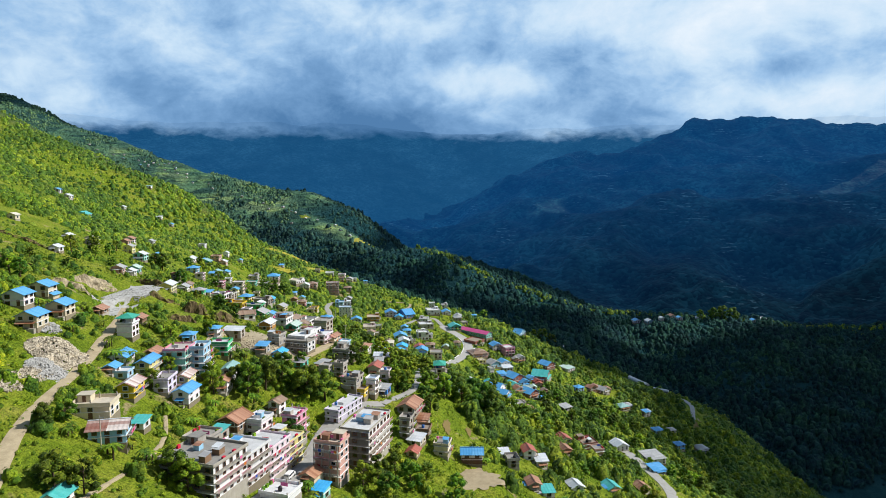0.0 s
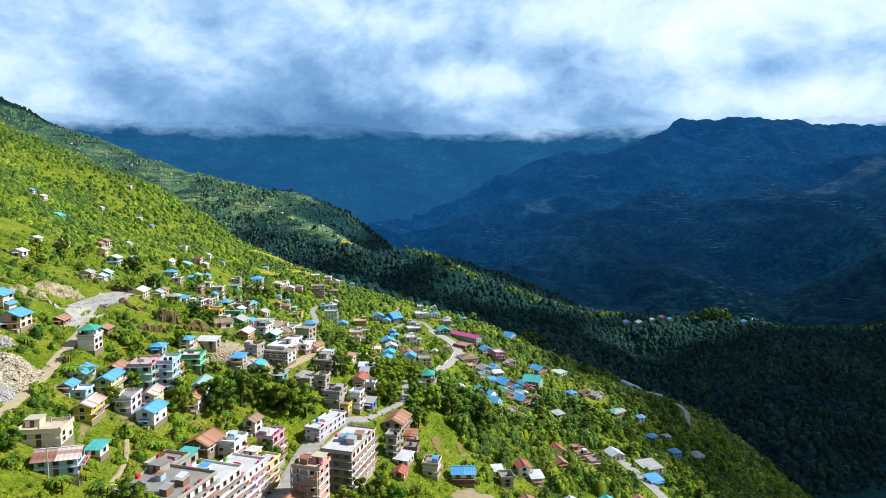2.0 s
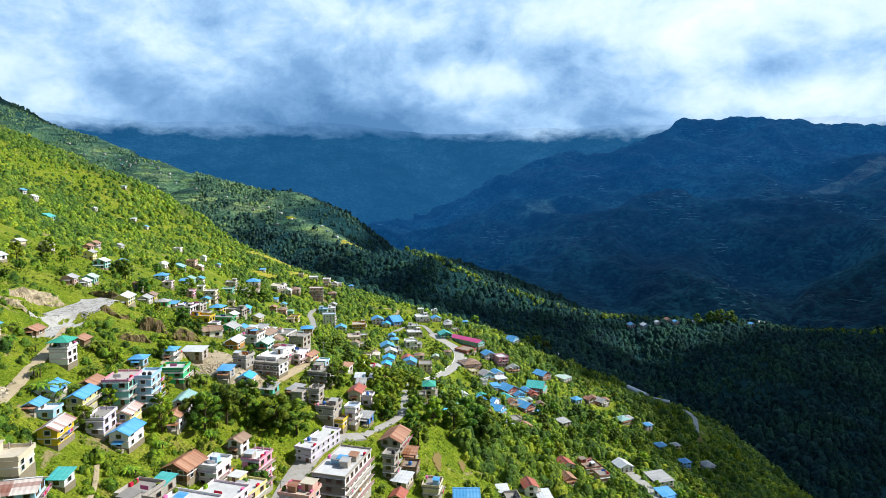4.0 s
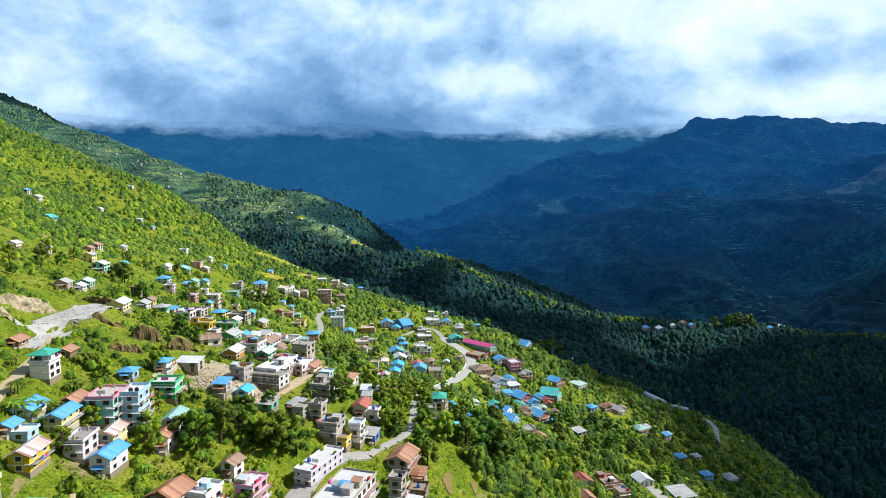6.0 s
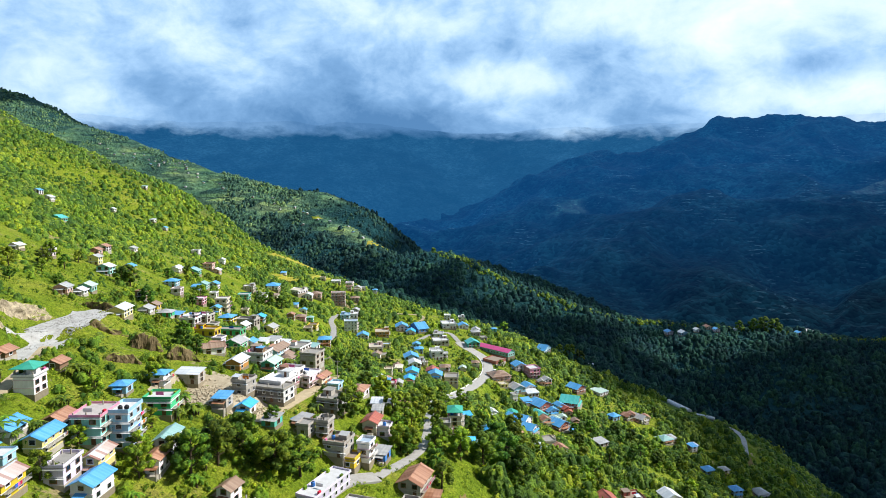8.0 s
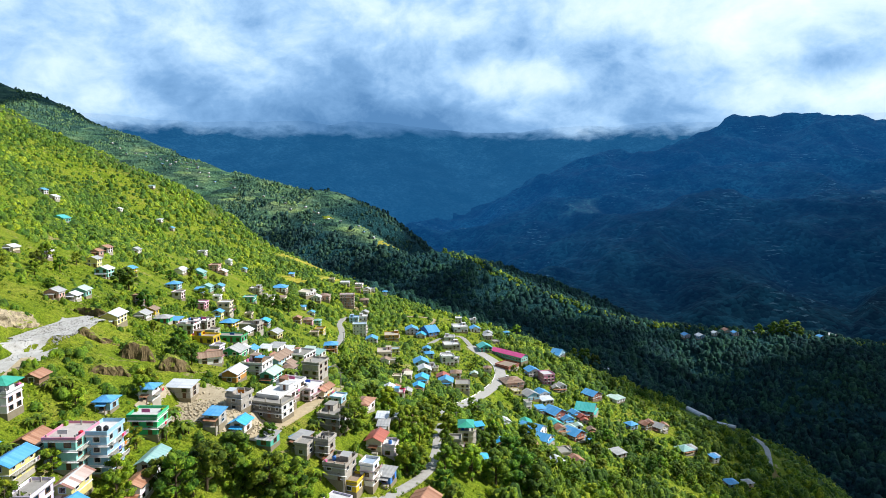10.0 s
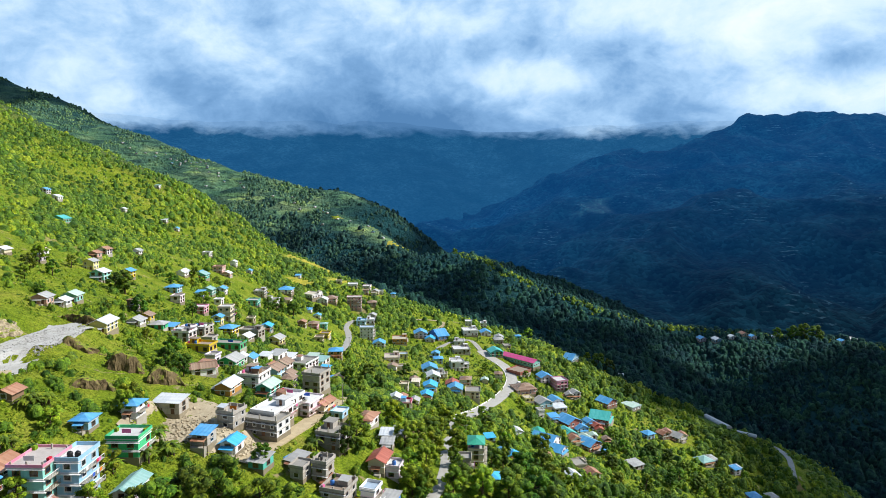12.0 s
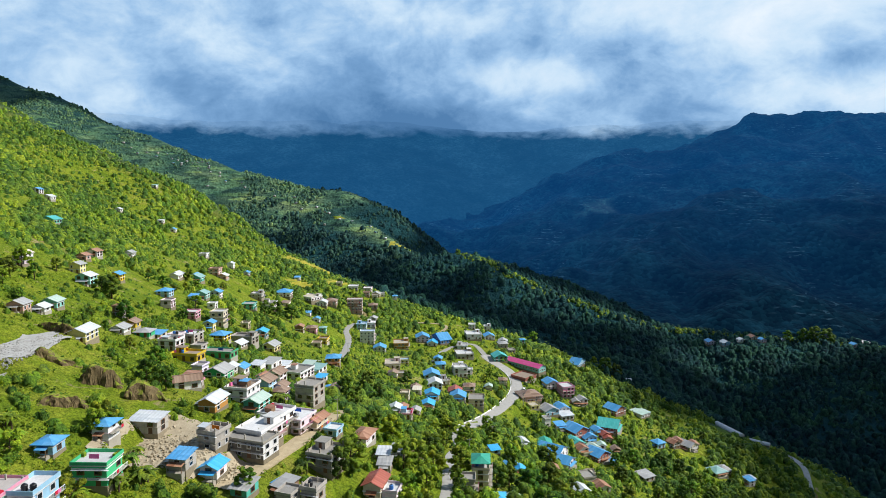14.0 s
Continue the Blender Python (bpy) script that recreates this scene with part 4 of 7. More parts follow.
        if near:
            part("ridge_cap", ridge_cap(W, D, H, rise, roof == "gableside"), ROOF["white" if colour == "stripes" else colour], rf)
    elif roof == "hip":
        part("roof", hip(W, D, H, 0.22 * min(W, D)), ROOF[colour], h)
    elif roof == "shed":
        xs = np.linspace(-W / 2 - 0.5, W / 2 + 0.5, max(4, int((W + 1) / 0.48)))
        g = sheets(Geo(), xs, [(-D / 2 - 0.5, H + 0.95), (D / 2 + 0.6, H + 0.15)])
        g.v = [(p[1], -p[0], p[2]) for p in g.v]
        part("roof", g, ROOF[colour], h)
        part("roof_beam", Geo().box(-W / 2, W / 2, D / 2 - 0.2, D / 2, H, H + 0.75), wm, h)
    else:
        flat = plain_roof(colour)
        part("roof", Geo().box(-W / 2 - 0.35, W / 2 + 0.35, -D / 2 - 0.35, D / 2 + 0.35, H, H + 0.18), flat, h)
        ph = rnd.uniform(0.5, 0.9)
        pm = ROOF["pink"] if colour == "pink" else wm if wall not in ("grey", "darkgrey") else M_CEMENT
        for a in ((-W / 2 - 0.3, W / 2 + 0.3, -D / 2 - 0.3, -D / 2 - 0.15), (-W / 2 - 0.3, W / 2 + 0.3, D / 2 + 0.15, D / 2 + 0.3),
                  (-W / 2 - 0.3, -W / 2 - 0.15, -D / 2 - 0.15, D / 2 + 0.15), (W / 2 + 0.15, W / 2 + 0.3, -D / 2 - 0.15, D / 2 + 0.15)):
            part("parapet", Geo().box(*a, H + 0.18, H + 0.18 + ph), pm, h)
        if roof == "canopy":
            for px in (-1, 1):
                for py in (-1, 1):
                    part("post", Geo().box(px * W * 0.42 - 0.12, px * W * 0.42 + 0.12, py * D * 0.42 - 0.12, py * D * 0.42 + 0.12, H + 0.18, H + 2.3), M_CEMENT, h)
            part("canopy", hip(W * 0.95, D * 0.95, H + 2.3, 1.3, 0.7), ROOF[colour], h)
        elif W > 5.5 and rnd.random() < 0.5:
            # stair head with its own slab
            sw, sd = min(3.2, W * 0.4), min(3.4, D * 0.45)
            sx, sy = rnd.choice((-1, 1)) * (W / 2 - sw / 2 - 0.4), D / 2 - sd / 2 - 0.4
            room = part("stair_room", Geo().box(sx - sw / 2, sx + sw / 2, sy - sd / 2, sy + sd / 2, H + 0.15, H + 2.1), wm if wall not in ("grey", "darkgrey") else WALL["concrete"], h)
            part("room_slab", Geo().box(sx - sw / 2 - 0.3, sx + sw / 2 + 0.3, sy - sd / 2 - 0.3, sy + sd / 2 + 0.3, H + 2.1, H + 2.24), flat, room)
            part("room_door", Geo().box(sx - 0.45, sx + 0.45, sy - sd / 2 - 0.06, sy - sd / 2 + 0.02, H + 0.2, H + 1.9), M_DOOR, room)
        if near and (rnd.random() < 0.5 or extra == "tank"):
            for i in range(4 if W * D > 120 else rnd.randint(1, 2)):
                tank(top @ Vector((rnd.uniform(-0.3, 0.3) * W, rnd.uniform(-0.3, 0.1) * D, H + 0.18)), rnd)
        if near and W > 5 and extra != "raw":
            # lean-to sheds, planters and washing on the roof
            for i in range(4 if W * D > 120 else rnd.randint(0, 1)):
                sx, sy = rnd.uniform(-0.3, 0.3) * W, rnd.uniform(-0.36, 0.12) * D
                sw, sd, sh = rnd.uniform(1.6, 2.8), rnd.uniform(1.5, 2.4), rnd.uniform(1.5, 2.1)
                shed = part("roof_shed", Geo().box(sx - sw / 2, sx + sw / 2, sy - sd / 2, sy + sd / 2, H + 0.17, H + sh), rnd.choice([WALL["concrete"], WALL["white"], WALL["skyblue"], WALL["brown"]]), h)
                part("shed_roof", Geo().slab((sx - sw / 2 - 0.2, sy - sd / 2 - 0.3, H + sh + 0.08), (sx + sw / 2 + 0.2, sy - sd / 2 - 0.3, H + sh + 0.08), (sx + sw / 2 + 0.2, sy + sd / 2 + 0.2, H + sh + 0.4), (sx - sw / 2 - 0.2, sy + sd / 2 + 0.2, H + sh + 0.4), 0.06), ROOF[rnd.choice(["blue", "white", "rust", "grey", "white"])], shed)
            for i in range(rnd.randint(1, 4)):
                sx, sy = rnd.choice((-1, 1)) * (W / 2 - 0.2), rnd.uniform(-0.45, 0.45) * D
                part("planter", Geo().box(sx - 0.3, sx + 0.3, sy - 0.5, sy + 0.5, H + 0.18, H + 1.1), rnd.choice([M_LEAF["light"], M_LEAF["dark"], M_CLOTH[0], M_CLOTH[2]]), h)
            if rnd.random() < 0.6:
                sx, sy = rnd.uniform(-0.3, 0.1) * W, rnd.uniform(-0.35, 0.2) * D
                part("washing", Geo().box(sx, sx + 2.2, sy - 0.03, sy + 0.03, H + 0.7, H + 1.7), rnd.choice(M_CLOTH), h)
        if extra in ("raw", "columns") or rnd.random() < 0.25:
            for px in (-0.46, 0, 0.46):
                for py in (-0.44, 0.44):
                    part("column", Geo().box(px * W - 0.14, px * W + 0.14, py * D - 0.14, py * D + 0.14, H + 0.18, H + rnd.uniform(0.9, 1.9)), M_CEMENT, h)
    # floor bands
    for s in range(1, int(math.ceil(storeys))):
        z = s * ST
        if z < H - 0.6:
            part("floor_band", Geo().box(-W / 2 - 0.14, W / 2 + 0.14, -D / 2 - 0.14, D / 2 + 0.14, z - 0.12, z + 0.1), M_CEMENT if wall in ("grey", "darkgrey", "concrete") else WALL["white"] if wall != "white" else WALL["pinkwhite"], h)
    # windows and doors
    faces = ["front", "right"] if x < 60 else ["front", "left"]
    if near and abs(x) < 90:
        faces = ["front", "right", "left"]
    pale = wall in ("brown", "brick", "salmon", "orange") or rnd.random() < 0.45
    for face in faces:
        length = W if face in ("front", "back") else D
        nwin = max(1, int(length / 2.7))
        fm = face_matrix(face, W, D)
        off = 0.07 if wall in ("grey", "darkgrey") and face == "right" else 0
        for s in range(int(round(storeys)) or 1):
            z = s * ST + 0.75
            if z + 1.3 > H:
                z = H - 1.45
                if z < 0.5:
                    continue
            for i in range(nwin):
                u = (i + 0.5) / nwin * length - length / 2
                if s == 0 and face == "front" and i == nwin // 2 and nwin > 1:
                    d = new("door", shared_mesh("door", door_geo, [M_DOOR]))
                    d.parent, d.matrix_basis = h, fm @ pose(u, -off, 0.36)
                    continue
                if rnd.random() < (0.22 if face == "front" else 0.08):
                    continue
                put_window(h, fm @ pose(u, -off, z), length / nwin > 2.9, dist < 250, pale)
    # sun shades over the storeys
    if near and storeys >= 2 and roof == "flat":
        for s in range(1, int(round(storeys)) + 1):
            z = s * ST - 0.30
            part("sun_shade", Geo().box(-W / 2 - 0.1, W / 2 + 0.55, -D / 2 - 0.5, -D / 2 - 0.01, z, z + 0.09), WALL["white"] if rnd.random() < 0.6 else M_CEMENT, h)
    # porch and kitchen lean-to of the small houses
    if dist < 520 and roof in ("gable", "gableside", "hip", "shed") and extra == "":
        if rnd.random() < 0.45:
            pw, z = W * rnd.uniform(0.55, 0.95), min(H - 0.1, 2.25)
            porch = part("porch_roof", Geo().slab((-pw / 2, -D / 2 - 1.5, z - 0.25), (pw / 2, -D / 2 - 1.5, z - 0.25), (pw / 2, -D / 2 - 0.02, z + 0.15), (-pw / 2, -D / 2 - 0.02, z + 0.15), 0.07), ROOF[colour if rnd.random() < 0.6 else "rust"], h)
            for px in (-pw / 2 + 0.15, pw / 2 - 0.15):
                part("porch_post", Geo().box(px - 0.07, px + 0.07, -D / 2 - 1.4, -D / 2 - 1.26, -2.0, z - 0.3), M_FRAME if rnd.random() < 0.5 else M_CEMENT, porch)
            part("porch_floor", Geo().box(-pw / 2, pw / 2, -D / 2 - 1.5, -D / 2 - 0.13, -3.0, 0.3), M_CEMENT, porch)
        if rnd.random() < 0.55:
            side, kd, kw, kh = -1, D * rnd.uniform(0.4, 0.7), rnd.uniform(1.4, 2.2), rnd.uniform(1.5, 1.9)
            x0, x1 = sorted((side * (W / 2 + 0.01), side * (W / 2 + kw)))
            y0 = D / 2 - kd - rnd.uniform(0, 0.3) * D
            lean = part("lean_to", Geo().box(x0, x1, y0, y0 + kd, -3.5, kh), rnd.choice([WALL["concrete"], M_PLINTH, wm, wm]), h)
            zl, zr = (kh + 0.05, kh + 0.5) if side < 0 else (kh + 0.5, kh + 0.05)
            part("lean_to_roof", Geo().slab((x0 - 0.25, y0 - 0.3, zl), (x1 + 0.25, y0 - 0.3, zr), (x1 + 0.25, y0 + kd + 0.3, zr), (x0 - 0.25, y0 + kd + 0.3, zl), 0.06), ROOF[rnd.choice(["rust", "grey", "white", "blue", "brown"])], lean)
    # balconies
    if extra == "" and storeys >= 2 and dist < 300 and rnd.random() < 0.5:
        extra = "balcony"
    if extra in ("balcony", "open"):
        face = "right" if extra == "balcony" and x < 40 else "front"
        length = W if face == "front" else D
        fm = face_matrix(face, W, D)
        for s in range(1, int(round(storeys))):
            z = s * ST
            bal = part("balcony", Geo().box(-length / 2, length / 2, -1.25, -0.0, z - 0.1, z + 0.06), M_CEMENT, h)
            bal.matrix_basis = fm
            g = Geo().box(-length / 2, length / 2, -1.25, -1.18, z + 0.85, z + 0.95)
            for i in range(int(length / 0.5) + 1):
                u = -length / 2 + 0.04 + i * (length - 0.08) / max(1, int(length / 0.5))
                g.box(u - 0.03, u + 0.03, -1.24, -1.19, z + 0.06, z + 0.85)
            part("railing", g, rnd.choice([M_STEEL, M_FRAME, WALL["white"], ROOF["pink"]]), bal)
            for i in range(rnd.randint(0, 3)):
                u = rnd.uniform(-0.42, 0.42) * length
                part("laundry", Geo().box(u - 0.45, u + 0.45, -1.30, -1.265, z + 0.2, z + 0.95), rnd.choice(M_CLOTH), bal)
        if extra == "open":
            for u in np.linspace(-length / 2 + 0.15, length / 2 - 0.15, 4):
                c = part("pillar", Geo().box(u - 0.14, u + 0.14, -1.15, -0.87, 0.0, H), M_CEMENT, h)
                c.matrix_basis = fm
    return h


FLAT = {}


def plain_roof(colour):
    if colour not in FLAT:
        c = {"white": (0.62, 0.63, 0.64), "grey": (0.30, 0.29, 0.27), "cream": (0.52, 0.47, 0.38), "pink": (0.50, 0.46, 0.44), "brown": (0.30, 0.24, 0.19), "blue": (0.36, 0.46, 0.58)}.get(colour, (0.4, 0.4, 0.4))
        FLAT[colour] = plain("roof_slab_" + colour, c, 0.93, 0.2, 0.7, 0.5)
    return FLAT[colour]


def tank(p, rnd):
    dark = rnd.random() < 0.6
    g = Geo()
    rings = [(0, 0.54), (0.28, 0.55), (0.3, 0.6), (0.36, 0.6), (0.38, 0.55), (0.68, 0.56), (0.7, 0.61), (0.76, 0.61), (0.78, 0.56), (1.05, 0.57), (1.2, 0.45), (1.3, 0.25)]
    for z, rr in rings:
        g.v += [(rr * math.cos(math.pi * i / 6), rr * math.sin(math.pi * i / 6), z) for i in range(12)]
    g.f = [(k * 12 + i, k * 12 + (i + 1) % 12, k * 12 + 12 + (i + 1) % 12, k * 12 + 12 + i) for k in range(len(rings) - 1) for i in range(12)]
    g.s = [0] * len(g.f)
    t = new("water_tank")
    t.matrix_basis = Matrix.Translation(p)
    tagged(t, "%s plastic water tank on a flat concrete roof" % ("black" if dark else "blue"), "water tank", "roof tanks")
    body = part("tank_body", g, M_TANK if dark else M_TANK_B, t)
    part("lid", Geo().tube(0, 0, 1.3, 1.38, 0.27, 0.25, 12), M_TANK, t)
    return t


house(-142.5, 209.4, -5, 7.4, 6.8, 2, "white", "gable", "blue")
house(-145.7, 227.5, -5, 7.5, 6.8, 2, "cream", "gable", "blue")
house(-143.0, 227.8, -5, 4.1, 4.7, 1, "cream", "gable", "blue")
house(-132.3, 215.6, -5, 7.0, 7.6, 2, "cream", "gable", "blue")
house(-130.1, 197.1, -5, 6.9, 7.6, 2, "cream", "gable", "blue")
house(-111.4, 219.8, -4, 5.6, 6.4, 2.4, "white", "canopy", "green")
house(-116.1, 237.9, -4, 4.4, 5.0, 1, "brown", "gable", "rust")
house(-129.5, 234.8, -4, 4.8, 5.5, 1, "brown", "gable", "rust")
house(-104.4, 201.2, -4, 5.8, 7.6, 1, "white", "gable", "blue")
house(-102.3, 190.9, -4, 3.8, 4.4, 1, "white", "gable", "blue")
house(-98.9, 191.2, -4, 4.0, 4.6, 1, "skyblue", "flat", "white")
house(-96.4, 201.9, -3, 4.7, 9.3, 2, "lemon", "gable", "blue")
house(-99.7, 212.9, -3, 6.0, 7.0, 1, "brown", "gable", "rust")
house(-90.8, 213.3, -3, 7.0, 9.3, 3, "teal", "flat", "pink", "balcony")
house(-84.8, 216.4, -3, 4.6, 7.6, 4, "skyblue", "flat", "white", "balcony")
house(-97.6, 238.7, -3, 4.3, 4.9, 1.4, "skyblue", "hip", "blue")
house(-92.5, 251.3, 0, 4.4, 5.1, 2, "white", "hip", "blue")
house(-84.6, 235.4, -3, 7.4, 6.4, 2.3, "green", "flat", "white", "balcony")
house(-89.0, 264.4, 3, 8.6, 5.6, 1.7, "concrete", "shed", "white", "raw", 1.7)
house(-72.0, 248.3, 5, 4.6, 5.0, 1.5, "concrete", "shed", "blue")
house(-66.1, 251.9, 5, 4.6, 5.3, 1.5, "white", "gable", "brightblue")
house(-76.5, 221.7, -3, 4.1, 9.3, 2, "white", "gable", "tealgrey")
house(-75.2, 212.5, -3, 3.8, 6.8, 2, "white", "gable", "rust")
house(-85.0, 204.2, -3, 4.1, 8.5, 2, "lemon", "gable", "stripes")
house(-88.1, 195.6, -3, 4.4, 7.6, 2, "lilac", "flat", "grey", "columns")
house(-92.7, 183.3, -3, 5.0, 8.5, 2, "yellow", "gable", "stripes")
house(-81.4, 195.3, 3, 5.5, 8.5, 2, "white", "gable", "blue")
house(-92.5, 163.5, -8, 9.5, 7.0, 1.7, "cream", "flat", "cream", "raw")
house(-84.6, 155.5, -14, 9.4, 6.4, 2, "skyblue", "gableside", "stripes", "balcony")
house(-83.3, 168.8, 0, 3.8, 4.4, 1, "white", "shed", "teal")
house(-79.9, 125.4, 0, 4.5, 5.2, 1, "white", "gable", "teal")
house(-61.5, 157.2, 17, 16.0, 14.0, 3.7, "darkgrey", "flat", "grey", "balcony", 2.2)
house(-56.2, 168.6, 17, 12.0, 11.0, 3.8, "white", "flat", "white", "balcony", 2.2)
house(-52.0, 178.8, 17, 10.0, 11.0, 3.8, "pinkwhite", "flat", "white", "balcony", 2.2)
house(-48.9, 187.7, 17, 9.0, 8.0, 3.8, "lemon", "flat", "white", "balcony", 2.2)
house(-68.5, 174.3, 15, 6.8, 7.8, 1.4, "concrete", "flat", "grey")
house(-67.0, 183.1, 15, 4.4, 5.0, 1.2, "concrete", "shed", "teal")
house(-65.4, 192.9, 15, 7.6, 8.7, 1.6, "brown", "gable", "rust")
house(-58.4, 195.3, 15, 5.5, 6.8, 2.4, "white", "flat", "white")
house(-48.3, 200.0, 15, 5.1, 6.8, 4, "pink", "flat", "white", "balcony")
house(-57.1, 212.1, 15, 4.4, 5.0, 2, "white", "gable", "brown")
house(-36.2, 225.9, 22, 5.5, 17.0, 2, "lilac", "flat", "white")
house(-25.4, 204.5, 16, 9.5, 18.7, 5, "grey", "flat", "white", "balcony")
house(-33.3, 184.1, 16, 8.0, 6.4, 5, "salmon", "flat", "cream", "open")
house(-43.2, 162.1, 18, 8.4, 6.8, 0.9, "white", "flat", "white", "tank")
house(-38.3, 178.0, 18, 5.0, 5.7, 1, "cream", "gable", "rust")
house(-34.2, 171.6, 18, 3.8, 4.4, 1.4, "teal", "shed", "brightblue")
house(-28.1, 199.8, 20, 5.1, 5.9, 1, "cream", "shed", "white")
house(-12.8, 243.2, 16, 7.6, 11.0, 2, "concrete", "gable", "rust")
house(-13.1, 225.2, 16, 3.8, 4.4, 3, "concrete", "flat", "grey")
house(-7.1, 231.6, 10, 4.9, 5.7, 1, "brown", "flat", "brown")
house(-9.3, 223.1, 20, 5.4, 6.2, 1, "cream", "shed", "white")
house(-10.1, 214.2, 14, 4.0, 4.6, 1, "cream", "gable", "red")
house(0.2, 222.3, 12, 5.1, 5.9, 2, "cream", "flat", "grey", "balcony")
house(11.0, 224.9, 0, 8.1, 6.0, 2, "white", "gableside", "blue", "dark")
house(36.1, 254.9, -8, 5.2, 5.9, 2, "white", "gable", "red")
house(41.0, 252.5, -8, 5.2, 5.9, 1.5, "white", "shed", "white")
house(33.9, 224.8, -8, 4.9, 5.7, 1.2, "concrete", "gable", "rust")
house(39.0, 223.4, -8, 4.6, 5.3, 1, "white", "shed", "teal")
house(27.3, 236.5, -8, 4.4, 5.1, 1.6, "concrete", "flat", "grey")
house(24.8, 242.9, -8, 3.8, 4.4, 1, "white", "shed", "white")
house(53.5, 242.9, -15, 5.4, 6.2, 1, "white", "gable", "white")
house(74.0, 264.5, -15, 6.0, 6.9, 1, "white", "gable", "teal")
house(95.2, 288.3, -15, 5.7, 6.6, 1.2, "cream", "gable", "rust")
house(65.0, 327.8, -15, 6.0, 6.9, 1.5, "white", "gable", "red")
house(81.8, 346.1, -15, 8.8, 10.1, 2, "brick", "flat", "brown")
house(84.0, 329.9, -15, 5.1, 5.9, 2.4, "salmon", "flat", "grey")
house(59.7, 297.9, -15, 6.0, 6.9, 1.2, "salmon", "gable", "rust")
house(113.1, 388.9, -15, 7.5, 8.6, 1.6, "white", "gable", "white")
house(131.3, 379.7, -15, 10.3, 11.9, 1.8, "white", "shed", "grey")
house(123.7, 349.5, -15, 7.0, 8.1, 1, "white", "shed", "blue")
house(171.2, 440.4, -15, 5.3, 6.1, 1.6, "skyblue", "hip", "blue")
house(193.2, 454.9, -15, 6.9, 8.0, 1, "skyblue", "hip", "grey")
house(164.5, 466.8, -15, 5.9, 6.8, 1, "skyblue", "hip", "blue")
house(152.2, 507.3, -15, 7.1, 8.2, 1, "white", "hip", "grey")
house(168.1, 504.2, -15, 4.5, 5.2, 1, "skyblue", "hip", "white")
house(176.6, 470.6, -15, 4.3, 5.0, 1.6, "cream", "hip", "grey")
house(-80.1, 284.0, 4, 5.5, 8.5, 1.6, "orange", "gable", "white")
house(-77.5, 300.0, 8, 7.4, 8.5, 2, "white", "flat", "brown", "columns")
house(-78.4, 322.6, 8, 5.1, 5.9, 2, "skyblue", "gable", "brown")
house(-82.7, 347.0, 8, 5.3, 6.0, 2, "white", "gable", "brown")
house(-70.3, 292.7, 8, 5.4, 7.6, 1.8, "seagreen", "gable", "palegreen")
house(-70.7, 316.7, 8, 3.9, 4.5, 1.6, "purple", "hip", "brown")
house(-61.7, 321.3, 14, 7.0, 8.1, 3, "concrete", "flat", "grey", "raw")
house(-81.7, 371.2, 14, 10.2, 11.7, 1.6, "white", "flat", "grey")
house(-93.9, 371.0, 10, 4.6, 5.2, 1.2, "white", "shed", "grey")
house(-82.3, 403.8, 14, 6.6, 7.6, 1, "white", "shed", "tealgrey")
house(-75.0, 385.6, 14, 3.8, 4.4, 1, "white", "shed", "brightblue")
house(-94.0, 296.7, 60, 5.3, 8.4, 1.5, "white", "gable", "brown")
house(-100.4, 319.4, 5, 3.8, 4.4, 1.4, "lilac", "flat", "grey")
house(-92.7, 298.9, 5, 3.8, 4.4, 1, "concrete", "flat", "pink")
house(-94.0, 320.3, 5, 6.2, 7.2, 1.6, "green", "gable", "grey")
house(-110.7, 331.8, 5, 10.2, 6.0, 1.2, "yellow", "flat", "brown")
house(-108.9, 355.5, 5, 12.4, 6.0, 1.2, "green", "flat", "grey")
house(-121.2, 339.9, 5, 7.1, 6.0, 1.8, "white", "flat", "grey")
house(-131.9, 350.5, 5, 4.0, 4.6, 1, "cream", "shed", "blue")
house(-124.8, 363.8, 5, 6.8, 7.8, 1.6, "concrete", "flat", "white")
house(-121.8, 386.4, 5, 5.7, 6.6, 1.8, "yellow", "hip", "blue")
house(-116.3, 400.9, 8, 11.2, 6.8, 1.6, "concrete", "flat", "grey", "columns")
house(-106.5, 410.4, 8, 5.6, 6.5, 1.6, "lemon", "gable", "grey")
house(-69.7, 260.8, 14, 5.1, 5.8, 2, "concrete", "flat", "grey", "columns")
house(-61.5, 265.2, 15, 11.6, 6.8, 2.2, "darkgrey", "flat", "grey", "raw")
house(-61.4, 271.0, 15, 7.6, 10.2, 2.4, "white", "flat", "white")
house(-61.0, 283.6, 15, 7.4, 7.6, 2, "white", "flat", "white")
house(-57.1, 288.3, 15, 9.0, 8.5, 2, "pinkwhite", "flat", "white", "balcony")
house(-51.2, 291.9, 15, 3.8, 7.6, 2, "cream", "gable", "rust")
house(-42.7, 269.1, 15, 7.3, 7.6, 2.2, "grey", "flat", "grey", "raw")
house(-37.3, 293.9, 12, 4.9, 8.5, 1.6, "white", "hip", "rust")
house(-45.6, 289.3, 12, 3.8, 4.4, 1, "skyblue", "flat", "white")
house(-28.9, 266.9, 8, 5.1, 7.6, 1.8, "cream", "gable", "red")
house(-24.8, 266.4, 8, 4.3, 4.9, 1.6, "pinkwhite", "flat", "white")
house(-49.0, 253.9, 25, 4.6, 5.3, 1, "brown", "shed", "grey")
house(-56.7, 247.3, 12, 4.7, 5.4, 1, "seagreen", "shed", "grey")
house(-1.4, 303.0, 0, 5.5, 7.6, 3.6, "cream", "canopy", "green")
house(-21.7, 305.2, 0, 3.8, 4.4, 1.2, "cream", "gable", "rust")
house(-26.6, 293.3, 0, 3.8, 4.4, 1.4, "white", "shed", "grey")
